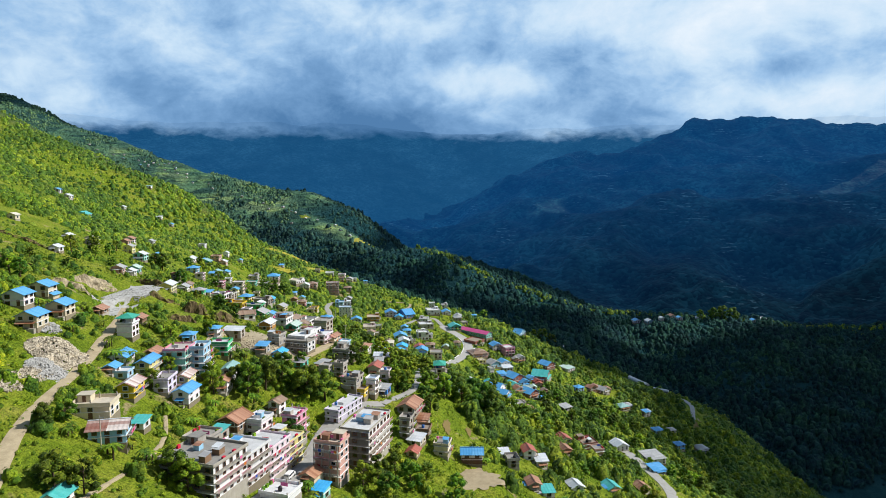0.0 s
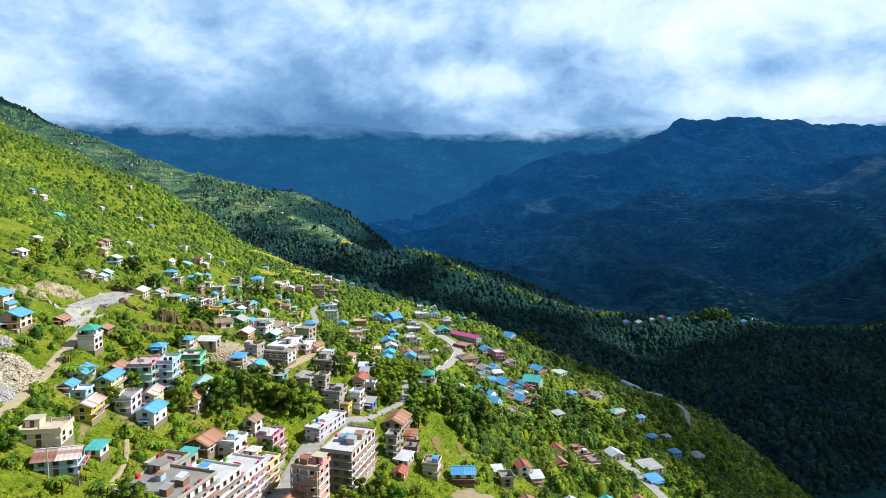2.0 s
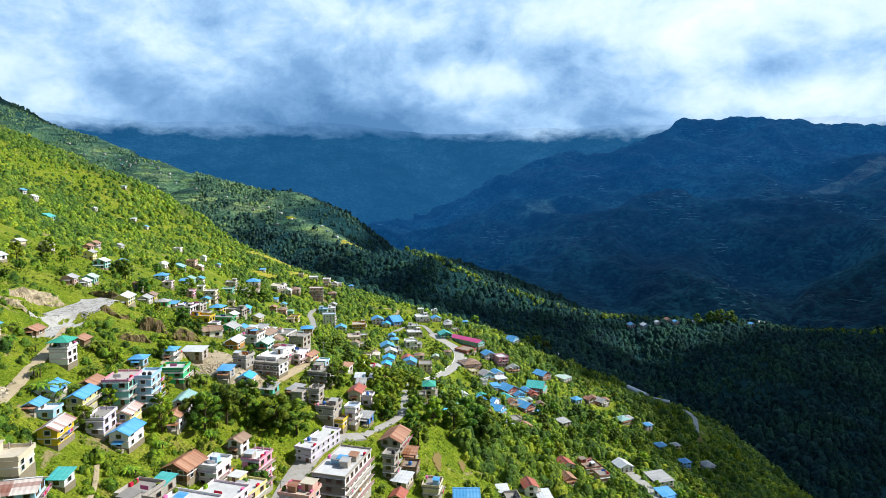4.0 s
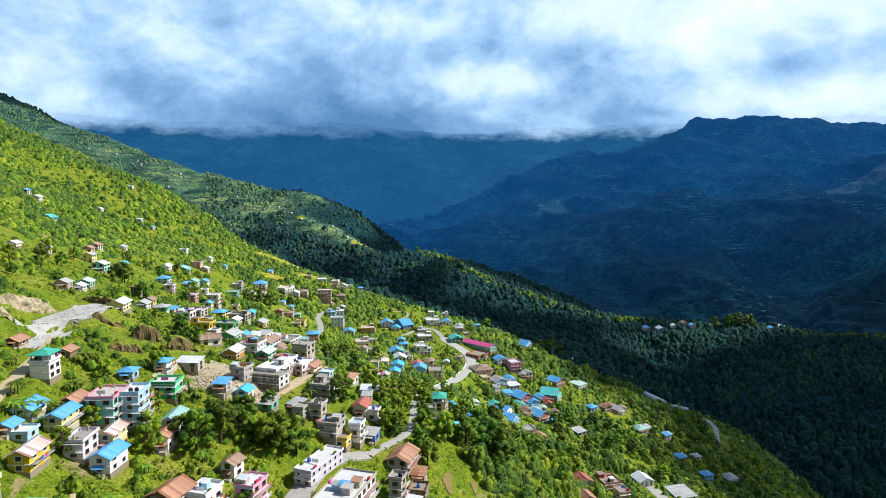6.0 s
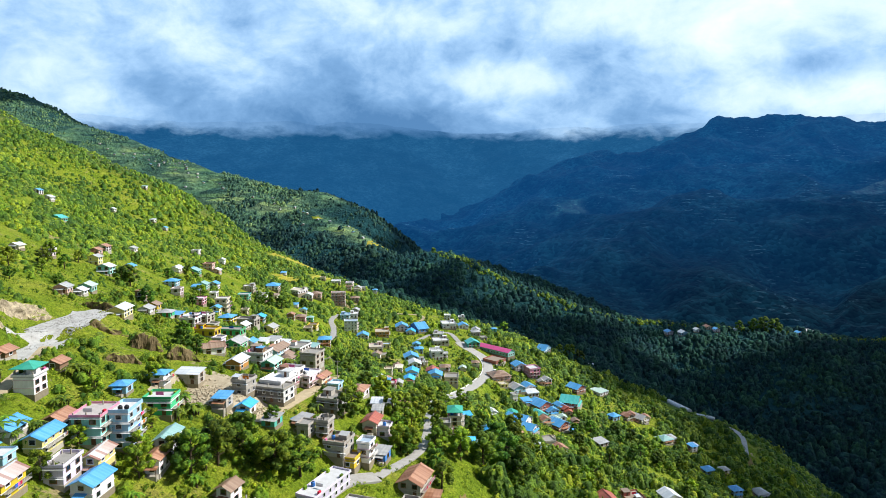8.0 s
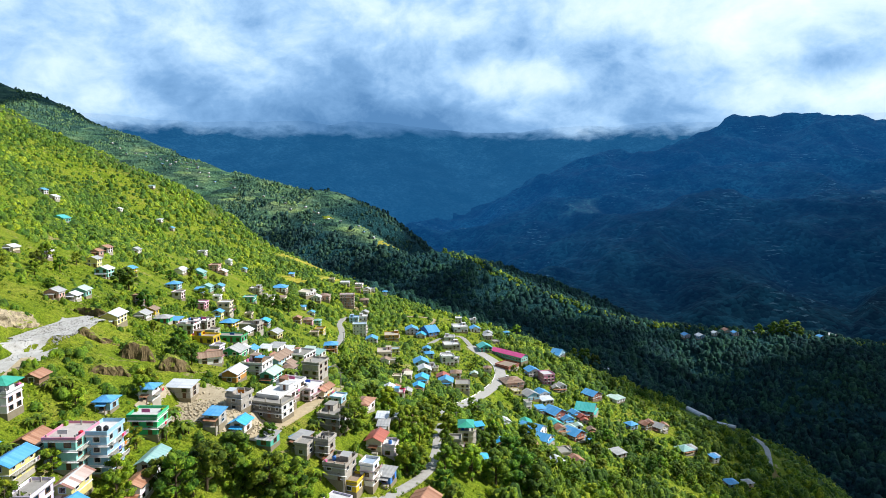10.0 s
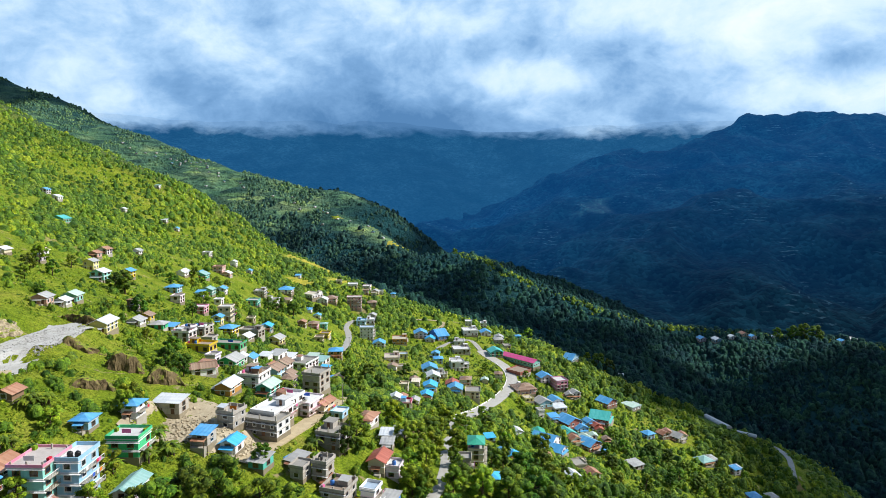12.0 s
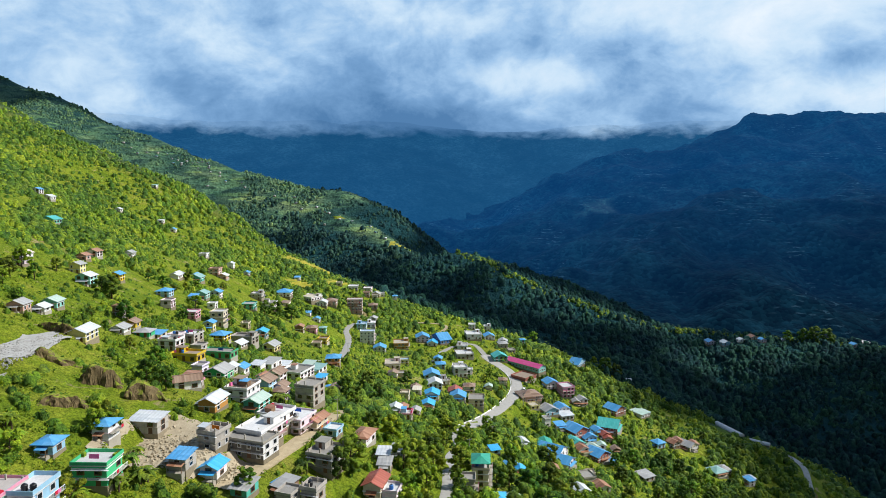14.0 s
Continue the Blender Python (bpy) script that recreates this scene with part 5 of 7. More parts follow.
house(-35.4, 382.5, 0, 5.4, 6.2, 1.2, "white", "flat", "pink")
house(-37.8, 451.2, 0, 3.8, 4.4, 1, "pinkwhite", "shed", "cream")
house(-30.1, 458.5, 0, 6.8, 7.8, 1, "white", "gable", "brightblue")
house(-41.6, 426.5, 0, 4.3, 5.0, 1.4, "cream", "flat", "cream")
house(-18.4, 491.1, 0, 6.8, 7.9, 1, "concrete", "gable", "red")
house(-16.2, 481.9, 0, 7.8, 8.9, 1, "white", "gable", "blue")
house(-93.7, 598.6, -6, 11.0, 7.6, 4, "white", "flat", "blue", "balcony")
house(-79.8, 575.3, -6, 7.7, 8.8, 2, "white", "gable", "blue")
house(-115.7, 656.5, -8, 13.0, 7.6, 5, "salmon", "flat", "white", "open")
house(-104.2, 629.0, -6, 7.8, 8.9, 2, "skyblue", "flat", "blue")
house(-98.1, 640.3, -6, 7.1, 8.2, 1.6, "white", "flat", "white")
house(-81.0, 434.4, -8, 5.9, 6.8, 1.6, "orange", "hip", "blue")
house(-67.9, 608.2, -8, 11.8, 13.0, 2, "orange", "flat", "cream", "balcony")
house(-52.7, 630.4, -10, 9.3, 10.7, 2, "pinkwhite", "gable", "blue")
house(-37.0, 634.5, 60, 16.0, 10.2, 1.2, "blue", "gable", "blue")
house(-58.5, 497.6, -8, 9.3, 10.6, 1.4, "pinkwhite", "flat", "cream")
house(-54.4, 525.1, -8, 5.6, 6.4, 1.6, "lemon", "flat", "blue")
house(-49.9, 479.4, -8, 5.0, 5.7, 1, "cream", "flat", "grey")
house(-34.3, 504.6, -10, 8.3, 9.5, 2, "skyblue", "gable", "blue")
house(-31.7, 550.7, -10, 5.3, 6.1, 2, "skyblue", "hip", "blue")
house(-28.4, 504.0, -10, 7.7, 8.8, 1, "white", "flat", "grey")
house(-30.6, 485.0, -10, 7.3, 8.4, 1.4, "white", "gable", "white")
house(-17.2, 541.3, -10, 9.1, 7.6, 2.6, "white", "flat", "white")
house(-16.5, 599.5, -12, 13.2, 13.0, 1.8, "concrete", "flat", "white", "columns")
house(-10.4, 652.1, -12, 13.0, 13.0, 2, "white", "flat", "white", "columns")
house(3.6, 659.2, -12, 7.4, 8.5, 1.2, "white", "gable", "blue")
house(15.2, 643.9, -12, 6.5, 7.4, 1.4, "concrete", "hip", "grey")
house(34.0, 673.0, -12, 3.8, 4.4, 1.6, "seagreen", "hip", "blue")
house(11.7, 605.9, -15, 9.2, 10.5, 1.4, "seagreen", "gable", "teal")
house(22.1, 634.4, -15, 5.7, 6.5, 1, "concrete", "flat", "grey")
house(-5.0, 486.5, 0, 9.0, 10.3, 2, "cream", "flat", "grey")
house(-10.1, 509.7, 0, 6.0, 6.8, 1.6, "white", "hip", "brown")
house(13.1, 550.8, 0, 4.6, 5.3, 1.4, "cream", "hip", "brown")
house(30.3, 534.8, -20, 12.4, 13.0, 2, "salmon", "hip", "brown", "balcony")
house(32.7, 522.9, -20, 6.1, 7.0, 1, "lemon", "flat", "cream")
house(29.3, 572.9, -50, 13.7, 13.0, 1, "brick", "flat", "brown")
house(49.2, 572.8, -20, 8.4, 9.6, 1.6, "pinkwhite", "gable", "blue")
house(59.5, 565.4, -20, 9.1, 10.4, 3, "pink", "flat", "white", "balcony")
house(69.9, 557.8, -20, 6.0, 7.0, 1.6, "white", "gable", "grey")
house(52.6, 533.1, -20, 7.7, 8.9, 1.2, "white", "gable", "blue")
house(43.2, 522.8, -25, 8.6, 9.9, 1.2, "skyblue", "gable", "grey")
house(54.2, 524.5, -20, 7.6, 8.8, 1, "white", "shed", "white")
house(39.4, 500.5, -20, 3.9, 4.5, 2.4, "white", "flat", "grey")
house(48.4, 504.4, -20, 5.3, 6.1, 1, "white", "shed", "blue")
house(58.5, 502.7, -35, 10.5, 12.1, 1.6, "brick", "gable", "blue")
house(65.3, 500.4, -25, 7.7, 8.9, 1.2, "skyblue", "gable", "blue")
house(74.2, 516.9, -25, 5.2, 6.0, 1, "white", "gable", "blue")
house(78.0, 513.5, -25, 5.2, 6.0, 1, "brick", "gable", "red")
house(84.4, 528.4, -70, 13.4, 13.0, 1.5, "brick", "gable", "teal")
house(94.7, 561.6, -40, 9.7, 11.2, 1.4, "brick", "gable", "blue")
house(115.4, 570.9, -40, 9.0, 10.4, 1, "white", "shed", "palegreen")
house(55.2, 484.5, -25, 8.0, 9.2, 1, "white", "gable", "teal")
house(37.9, 450.7, -60, 11.9, 13.0, 1.4, "white", "gable", "blue")
house(42.5, 441.0, -60, 9.1, 10.4, 1.2, "white", "gable", "blue")
house(67.5, 476.4, -40, 9.5, 10.9, 1.4, "brick", "gable", "blue")
house(67.0, 487.3, -25, 5.5, 6.3, 1, "white", "gable", "palegreen")
house(60.4, 477.4, -25, 7.3, 8.4, 0.9, "cream", "flat", "cream")
house(57.8, 477.1, -25, 5.9, 6.8, 1.2, "white", "gable", "rust")
house(115.9, 523.2, -30, 5.7, 6.5, 1.3, "skyblue", "hip", "blue")
house(127.7, 529.2, -30, 5.4, 6.3, 1.4, "brown", "gable", "rust")
house(138.6, 532.5, -40, 7.8, 8.9, 1.2, "cream", "gable", "grey")
house(20.6, 444.5, -20, 4.9, 5.7, 1, "white", "gable", "white")
house(12.0, 381.5, -20, 4.0, 4.6, 1, "white", "gable", "blue")
house(4.7, 398.0, -20, 3.8, 4.4, 1, "skyblue", "shed", "brightblue")
house(93.9, 468.4, -30, 6.8, 7.8, 0.9, "concrete", "shed", "grey")
house(32.9, 453.3, -20, 5.1, 5.9, 1.2, "seagreen", "gable", "teal")
house(54.1, 433.2, -20, 6.7, 7.7, 0.8, "concrete", "flat", "grey")
house(59.8, 421.9, -20, 6.0, 6.9, 1.2, "white", "gable", "rust")
house(45.3, 395.2, -20, 5.4, 6.2, 1.2, "white", "gable", "white")
house(147.4, 503.1, -25, 7.5, 8.6, 1, "lemon", "hip", "tealgrey")
house(165.6, 498.2, -25, 4.3, 4.9, 1.4, "white", "shed", "blue")
house(80.3, 653.0, -60, 14.3, 8.5, 1, "skyblue", "gable", "blue")
house(62.3, 679.4, -20, 4.0, 4.6, 0.8, "skyblue", "hip", "blue")
house(129.0, 665.1, -20, 3.8, 4.4, 1.2, "white", "shed", "white")
house(-163.9, 316.7, -10, 4.7, 5.4, 1.4, "salmon", "gable", "grey")
house(-165.1, 335.6, -10, 5.0, 5.8, 1.4, "teal", "gable", "palegreen")
house(-162.0, 325.0, -10, 4.1, 4.7, 1, "white", "gable", "white")
house(-136.4, 310.0, -8, 5.1, 9.3, 1.8, "lemon", "gable", "white")
house(-189.2, 393.2, -5, 5.9, 6.8, 2, "teal", "gable", "white")
house(-203.5, 408.3, -5, 4.7, 5.4, 1.6, "lemon", "gable", "grey")
house(-193.7, 425.4, -5, 4.8, 5.5, 1.4, "yellow", "gable", "blue")
house(-241.6, 520.1, -5, 5.1, 5.9, 1, "white", "gable", "grey")
house(-231.7, 466.1, -5, 5.5, 6.3, 1.3, "white", "gable", "rust")
house(-224.6, 445.3, -5, 4.7, 5.3, 1, "salmon", "gable", "rust")
house(-211.2, 378.9, -5, 4.9, 5.7, 1.2, "pinkwhite", "gable", "cream")
house(-220.0, 394.0, -5, 4.6, 5.3, 1, "white", "gable", "cream")
house(-140.1, 337.6, -5, 4.7, 5.4, 1, "white", "gable", "grey")
house(-143.2, 351.3, -5, 4.1, 4.7, 1.2, "yellow", "gable", "brown")
house(-134.6, 345.2, -5, 4.8, 5.5, 1.2, "green", "hip", "grey")
house(-154.0, 360.9, -5, 3.8, 4.4, 2, "brown", "flat", "brown")
house(-174.1, 437.0, -5, 5.9, 6.8, 1.8, "skyblue", "hip", "blue")
house(-160.0, 412.9, -5, 5.0, 5.7, 1.8, "pinkwhite", "flat", "grey")
house(-171.8, 476.6, -5, 5.9, 6.8, 1.8, "teal", "gable", "tealgrey")
house(-174.0, 502.1, -5, 5.3, 6.1, 2, "white", "gable", "blue")
house(-169.2, 460.3, -5, 4.0, 4.6, 1, "skyblue", "shed", "blue")
house(-156.4, 456.3, -5, 4.2, 4.8, 1.6, "white", "flat", "white")
house(-146.6, 410.5, -5, 5.9, 6.7, 1.6, "pink", "flat", "white")
house(-137.3, 420.9, -5, 6.5, 7.4, 3, "cream", "flat", "white", "balcony")
house(-133.4, 401.0, -5, 3.8, 4.4, 2, "lemon", "gable", "blue")
house(-203.2, 507.1, -5, 4.5, 5.2, 1, "white", "gable", "white")
house(-201.4, 532.5, -5, 7.5, 8.6, 1.2, "seagreen", "gable", "tealgrey")
house(-213.2, 590.9, -5, 7.6, 8.8, 2.2, "salmon", "flat", "brown")
house(-206.3, 589.0, -5, 6.1, 7.0, 1, "salmon", "gable", "white")
house(-221.0, 640.3, -5, 4.6, 5.3, 1.6, "white", "gable", "white")
house(-206.3, 638.0, -5, 4.1, 4.7, 1, "white", "gable", "blue")
house(-244.7, 640.1, -5, 6.3, 7.3, 1.6, "white", "flat", "white")
house(-173.1, 573.3, -5, 7.9, 9.1, 2, "concrete", "flat", "white", "balcony")
house(-159.6, 560.9, -5, 9.1, 10.4, 2, "white", "flat", "grey")
house(-156.9, 513.8, -5, 7.6, 8.7, 1.6, "seagreen", "flat", "teal")
house(-169.7, 626.2, -5, 10.3, 11.8, 1.4, "white", "hip", "blue")
house(-152.6, 644.6, 30, 16.0, 13.0, 1.4, "white", "flat", "cream")
house(-141.7, 643.7, -5, 7.3, 8.4, 1.2, "white", "gable", "white")
house(-136.5, 653.0, -5, 9.0, 10.3, 1.4, "salmon", "hip", "brown")
house(-119.9, 531.5, -5, 5.8, 6.7, 2, "pink", "hip", "brown")
house(-122.4, 570.6, -5, 4.2, 4.8, 1.6, "seagreen", "hip", "tealgrey")
house(-135.9, 603.1, -5, 4.5, 5.2, 1, "white", "gable", "blue")
house(-120.1, 504.0, -5, 4.2, 4.9, 1.4, "brown", "gable", "rust")
house(-120.5, 435.6, -5, 5.1, 5.9, 1.2, "skyblue", "gable", "brightblue")
house(-132.0, 442.9, -5, 3.8, 4.4, 1.2, "cream", "flat", "grey")
house(-176.8, 687.7, -5, 4.4, 5.1, 0.9, "white", "shed", "blue")
house(-141.9, 709.3, -8, 5.3, 6.1, 1.3, "cream", "flat", "cream")
house(-128.4, 710.9, -8, 8.8, 10.1, 1.4, "white", "flat", "white")
house(-113.6, 700.3, -8, 5.6, 6.5, 1.8, "salmon", "flat", "brown")
house(-105.8, 702.1, -8, 5.2, 6.0, 1.4, "cream", "flat", "grey")
house(-101.2, 718.1, -8, 3.8, 4.4, 1.6, "white", "flat", "white")
house(-89.4, 721.7, -8, 3.8, 4.4, 1.6, "white", "hip", "blue")
house(-99.5, 469.2, -5, 4.9, 5.7, 1, "cream", "flat", "brown")
house(-143.8, 606.3, -5, 3.8, 4.4, 1, "white", "shed", "blue")
house(-103.3, 678.0, -8, 6.7, 7.8, 1.2, "concrete", "hip", "brown")
house(-373.0, 613.5, -5, 5.4, 6.2, 1.4, "white", "gable", "blue")
house(-362.0, 611.2, -5, 6.3, 7.3, 1, "white", "gable", "white")
house(-296.5, 520.8, -5, 8.3, 9.5, 1, "seagreen", "gable", "teal")
house(-190.6, 309.7, -5, 4.3, 4.9, 1.2, "white", "gable", "white")
house(-219.3, 368.2, -5, 4.4, 5.1, 1, "cream", "gable", "white")
house(-346.2, 684.6, -5, 4.3, 5.0, 0.9, "white", "gable", "white")
house(-300.2, 696.6, -5, 4.3, 4.9, 1, "white", "gable", "blue")
house(-244.8, 360.2, -5, 3.9, 4.5, 1, "cream", "gable", "cream")
house(-356.1, 769.8, -5, 4.7, 5.4, 0.9, "white", "shed", "tealgrey")
house(-316.4, 705.4, -5, 4.4, 5.1, 0.9, "white", "shed", "white")
house(284.6, 912.3, -10, 9.1, 10.4, 1.4, "pinkwhite", "gable", "blue")
house(298.3, 898.1, -10, 9.0, 10.4, 1.2, "skyblue", "gable", "white")
house(315.1, 894.4, -10, 6.1, 7.0, 1.4, "white", "gable", "white")
house(333.1, 905.0, -10, 7.7, 8.9, 1.2, "cream", "gable", "rust")
house(339.9, 893.8, -10, 6.1, 7.0, 1.4, "pinkwhite", "gable", "blue")
house(368.0, 899.2, -10, 4.6, 5.3, 1, "white", "gable", "white")
house(452.2, 882.5, -10, 11.4, 13.0, 1.8, "white", "flat", "white")
house(461.9, 881.6, -10, 8.2, 9.4, 1.4, "cream", "gable", "white")
house(1337.0, 2391.2, -10, 16.0, 13.0, 1.2, "skyblue", "gable", "blue")
house(1383.4, 2392.7, -10, 16.0, 13.0, 1.2, "white", "gable", "blue")
house(433.5, 867.1, -10, 6.3, 7.3, 1.2, "white", "gable", "blue")
house(-36.0, 245.8, 14, 6.4, 7.4, 2, "concrete", "flat", "brown", "columns")
house(-32.2, 244.5, 14, 4.4, 5.1, 1.4, "yellow", "flat", "brown")
house(-28.2, 248.5, 14, 3.8, 4.4, 2.6, "white", "flat", "blue")
house(-24.0, 253.5, 14, 4.5, 5.2, 1.2, "blue", "shed", "grey")
house(-41.6, 252.2, 14, 4.0, 4.6, 2.4, "concrete", "flat", "grey", "raw")
house(-39.0, 249.9, 14, 3.8, 4.4, 1, "cream", "shed", "rust")
house(-5.0, 290.5, 0, 3.8, 4.4, 2.4, "concrete", "flat", "grey")
house(4.2, 301.8, 0, 4.5, 5.2, 1, "white", "hip", "brightblue")
house(9.6, 310.3, 0, 4.3, 4.9, 1, "white", "gable", "palegreen")
house(-41.0, 386.8, 0, 4.5, 5.2, 1.2, "white", "gable", "white")
house(-30.0, 430.9, 0, 5.6, 6.5, 1, "white", "gable", "brightblue")
house(-29.8, 286.0, 0, 3.8, 4.4, 1.4, "white", "shed", "white")
house(-28.8, 281.4, 0, 3.8, 4.4, 1, "concrete", "shed", "grey")
house(-7.3, 240.7, 10, 4.4, 5.0, 1, "brown", "shed", "rust")
house(-47.0, 249.7, 14, 3.8, 4.4, 1.6, "concrete", "flat", "grey")
house(-205.7, 513.8, -5, 5.9, 6.8, 1, "white", "gable", "white")
house(-206.5, 542.3, -5, 5.6, 6.4, 1, "white", "gable", "blue")
house(-127.1, 355.8, 5, 4.4, 5.1, 1.4, "pinkwhite", "flat", "white")
house(-117.3, 355.0, 5, 4.3, 5.0, 1, "concrete", "flat", "grey")
house(-120.0, 410.3, 5, 6.6, 7.6, 1, "cream", "flat", "white")
house(-114.6, 389.3, 8, 4.9, 5.6, 1, "white", "gable", "white")
house(-95.4, 361.9, 8, 3.9, 4.5, 1, "white", "shed", "white")
house(-94.6, 377.5, 8, 5.0, 5.8, 1.2, "white", "shed", "grey")
house(-91.0, 381.9, 8, 4.6, 5.3, 1, "concrete", "shed", "white")
house(-86.9, 384.9, 8, 4.2, 4.8, 1, "white", "gable", "tealgrey")
house(-86.5, 406.6, 8, 4.4, 5.1, 1, "white", "shed", "palegreen")
house(-97.0, 336.8, 5, 3.9, 4.5, 1.2, "white", "gable", "white")
house(-94.4, 341.3, 5, 3.8, 4.4, 1.4, "white", "gable", "blue")
house(-97.0, 305.2, 5, 3.8, 4.4, 1, "pink", "shed", "rust")
house(-73.8, 325.8, 5, 3.8, 4.4, 1.6, "lilac", "gable", "brown")
house(-82.8, 332.5, 5, 4.1, 4.7, 1.6, "skyblue", "gable", "rust")
house(-66.2, 374.5, 5, 3.8, 4.4, 1, "cream", "gable", "brown")
house(-101.1, 490.2, 0, 5.9, 6.8, 1.4, "yellow", "flat", "brown")
house(-160.4, 601.1, 0, 5.4, 6.2, 1, "cream", "shed", "brown")
house(-116.7, 724.6, 0, 7.3, 8.3, 1.4, "pinkwhite", "flat", "white")
house(-106.2, 712.2, 0, 6.3, 7.2, 1, "cream", "gable", "grey")
house(-98.6, 652.2, 0, 5.7, 6.6, 1, "cream", "gable", "grey")
house(-54.2, 469.7, 0, 4.4, 5.0, 1, "white", "gable", "brown")
house(-43.6, 623.0, 0, 6.9, 7.9, 1, "white", "gable", "brightblue")
house(-18.7, 623.4, 0, 8.4, 9.6, 1.2, "white", "flat", "tealgrey")
house(-12.0, 679.7, 0, 5.8, 6.7, 2, "white", "flat", "white")
house(2.0, 692.4, 0, 6.0, 6.9, 2, "white", "flat", "white")
house(15.8, 654.9, 0, 6.4, 7.3, 1, "white", "gable", "grey")
house(-19.2, 549.0, 0, 7.8, 9.0, 2.4, "white", "flat", "white", "balcony")
house(-11.2, 550.4, 0, 4.6, 5.3, 2, "white", "flat", "white")
house(-34.9, 568.8, 0, 4.8, 5.5, 1.6, "skyblue", "gable", "blue")
house(-24.8, 508.7, 0, 4.2, 4.8, 1, "cream", "flat", "grey")
house(-39.4, 456.6, 0, 3.8, 4.4, 1, "brown", "gable", "brown")
house(-39.0, 397.3, 0, 3.9, 4.5, 1, "white", "gable", "rust")
house(-33.5, 403.8, 0, 3.8, 4.4, 1, "white", "gable", "grey")
house(2.9, 529.6, 0, 3.8, 4.4, 1, "cream", "gable", "palegreen")
house(65.8, 554.8, -5, 4.7, 5.4, 1, "cream", "gable", "grey")
house(34.9, 461.6, -5, 5.9, 6.8, 1.2, "cream", "gable", "green")
house(35.3, 420.3, -5, 3.8, 4.4, 1, "brown", "gable", "rust")
house(79.6, 509.4, -5, 4.3, 5.0, 1, "salmon", "gable", "red")
house(72.7, 491.4, -5, 3.8, 4.4, 1.6, "white", "gable", "palegreen")
house(76.4, 474.7, -5, 3.8, 4.4, 1, "white", "shed", "blue")
house(15.7, 378.1, 0, 3.8, 4.4, 1, "white", "gable", "brightblue")
house(82.3, 495.8, -5, 4.2, 4.8, 1, "brown", "gable", "brown")
house(132.2, 534.8, -5, 4.1, 4.7, 1.4, "salmon", "gable", "rust")
house(143.9, 538.0, -5, 4.8, 5.5, 1, "cream", "gable", "rust")
house(57.5, 441.2, -5, 4.1, 4.7, 1, "cream", "flat", "cream")

# farmhouses on the spur
house(-862.9, 1863.4, -5, 7.9, 9.2, 1.6, "cream", "gable", "white")
house(-814.6, 1864.2, -16, 7.1, 8.6, 1.6, "white", "gable", "white")
house(-886.5, 1863.9, 13, 8.6, 7.8, 1.2, "white", "gable", "blue")
house(-790.0, 1878.4, -7, 9.8, 7.1, 2.0, "pinkwhite", "gable", "blue")
house(-274.9, 1497.3, -8, 7.5, 7.9, 2.0, "pinkwhite", "gable", "white")
house(-338.1, 1553.2, 18, 8.0, 8.2, 1.2, "cream", "gable", "white")
house(-414.9, 1640.6, 10, 7.8, 9.8, 2.0, "pinkwhite", "gable", "white")
house(-632.6, 1739.3, -2, 8.7, 9.6, 2.0, "cream", "gable", "grey")
house(-712.6, 1807.9, 7, 8.8, 8.3, 1.2, "cream", "gable", "blue")
house(-941.4, 1875.6, -4, 9.4, 7.1, 1.2, "concrete", "gable", "blue")
house(-259.9, 1519.9, 13, 8.6, 8.4, 1.6, "cream", "gable", "white")
house(-997.3, 1876.9, -16, 8.2, 7.6, 2.0, "concrete", "gable", "blue")
house(-382.1, 1592.9, -9, 8.1, 9.2, 1.6, "cream", "gable", "blue")
house(-492.9, 1713.0, -14, 9.5, 9.1, 1.6, "cream", "gable", "white")
house(-182.1, 1380.7, 1, 9.8, 7.9, 1.2, "white", "gable", "blue")
house(-745.9, 1850.6, 19, 6.8, 7.1, 2.0, "cream", "gable", "white")
house(-773.6, 1852.9, 9, 8.3, 6.7, 1.2, "white", "gable", "white")
house(-738.1, 1831.5, 3, 7.4, 6.7, 2.0, "white", "gable", "white")
house(-670.9, 1819.4, -20, 8.2, 7.2, 1.2, "white", "gable", "white")
house(-611.6, 1785.6, -16, 6.4, 7.9, 1.2, "white", "gable", "white")
house(-562.0, 1756.4, -20, 6.6, 6.6, 1.2, "white", "gable", "grey")
house(-538.3, 1695.0, 0, 8.9, 7.6, 2.0, "cream", "gable", "white")
house(-471.8, 1659.2, -9, 8.8, 8.1, 1.6, "white", "gable", "white")
house(-448.7, 1627.7, 3, 7.2, 8.8, 1.6, "white", "gable", "grey")
house(-369.2, 1538.1, -1, 8.5, 7.8, 2.0, "cream", "gable", "grey")
house(-346.6, 1592.5, -16, 6.9, 8.5, 1.6, "cream", "gable", "grey")
house(-311.6, 1567.8, -9, 7.4, 8.1, 1.2, "white", "gable", "white")
house(-236.0, 1446.1, 2, 8.5, 6.1, 1.6, "white", "gable", "blue")
house(-208.4, 1409.3, 17, 8.5, 7.4, 2.0, "white", "gable", "white")
house(-903.0, 1889.3, -13, 8.3, 8.8, 1.6, "white", "gable", "grey")
house(-951.5, 1903.0, 13, 6.8, 7.4, 2.0, "cream", "gable", "grey")
house(-1030.0, 1902.5, -2, 6.1, 8.8, 1.2, "white", "gable", "grey")
house(-1066.1, 1926.3, 12, 7.8, 8.8, 1.6, "white", "gable", "white")
house(-881.2, 1880.6, 9, 7.8, 6.8, 1.2, "cream", "gable", "white")
house(-865.7, 1871.8, 1, 7.5, 8.7, 1.2, "white", "gable", "white")
house(-856.4, 1884.3, 4, 6.5, 8.8, 1.6, "white", "gable", "white")
house(-840.7, 1886.0, -5, 6.2, 6.4, 1.2, "cream", "gable", "blue")
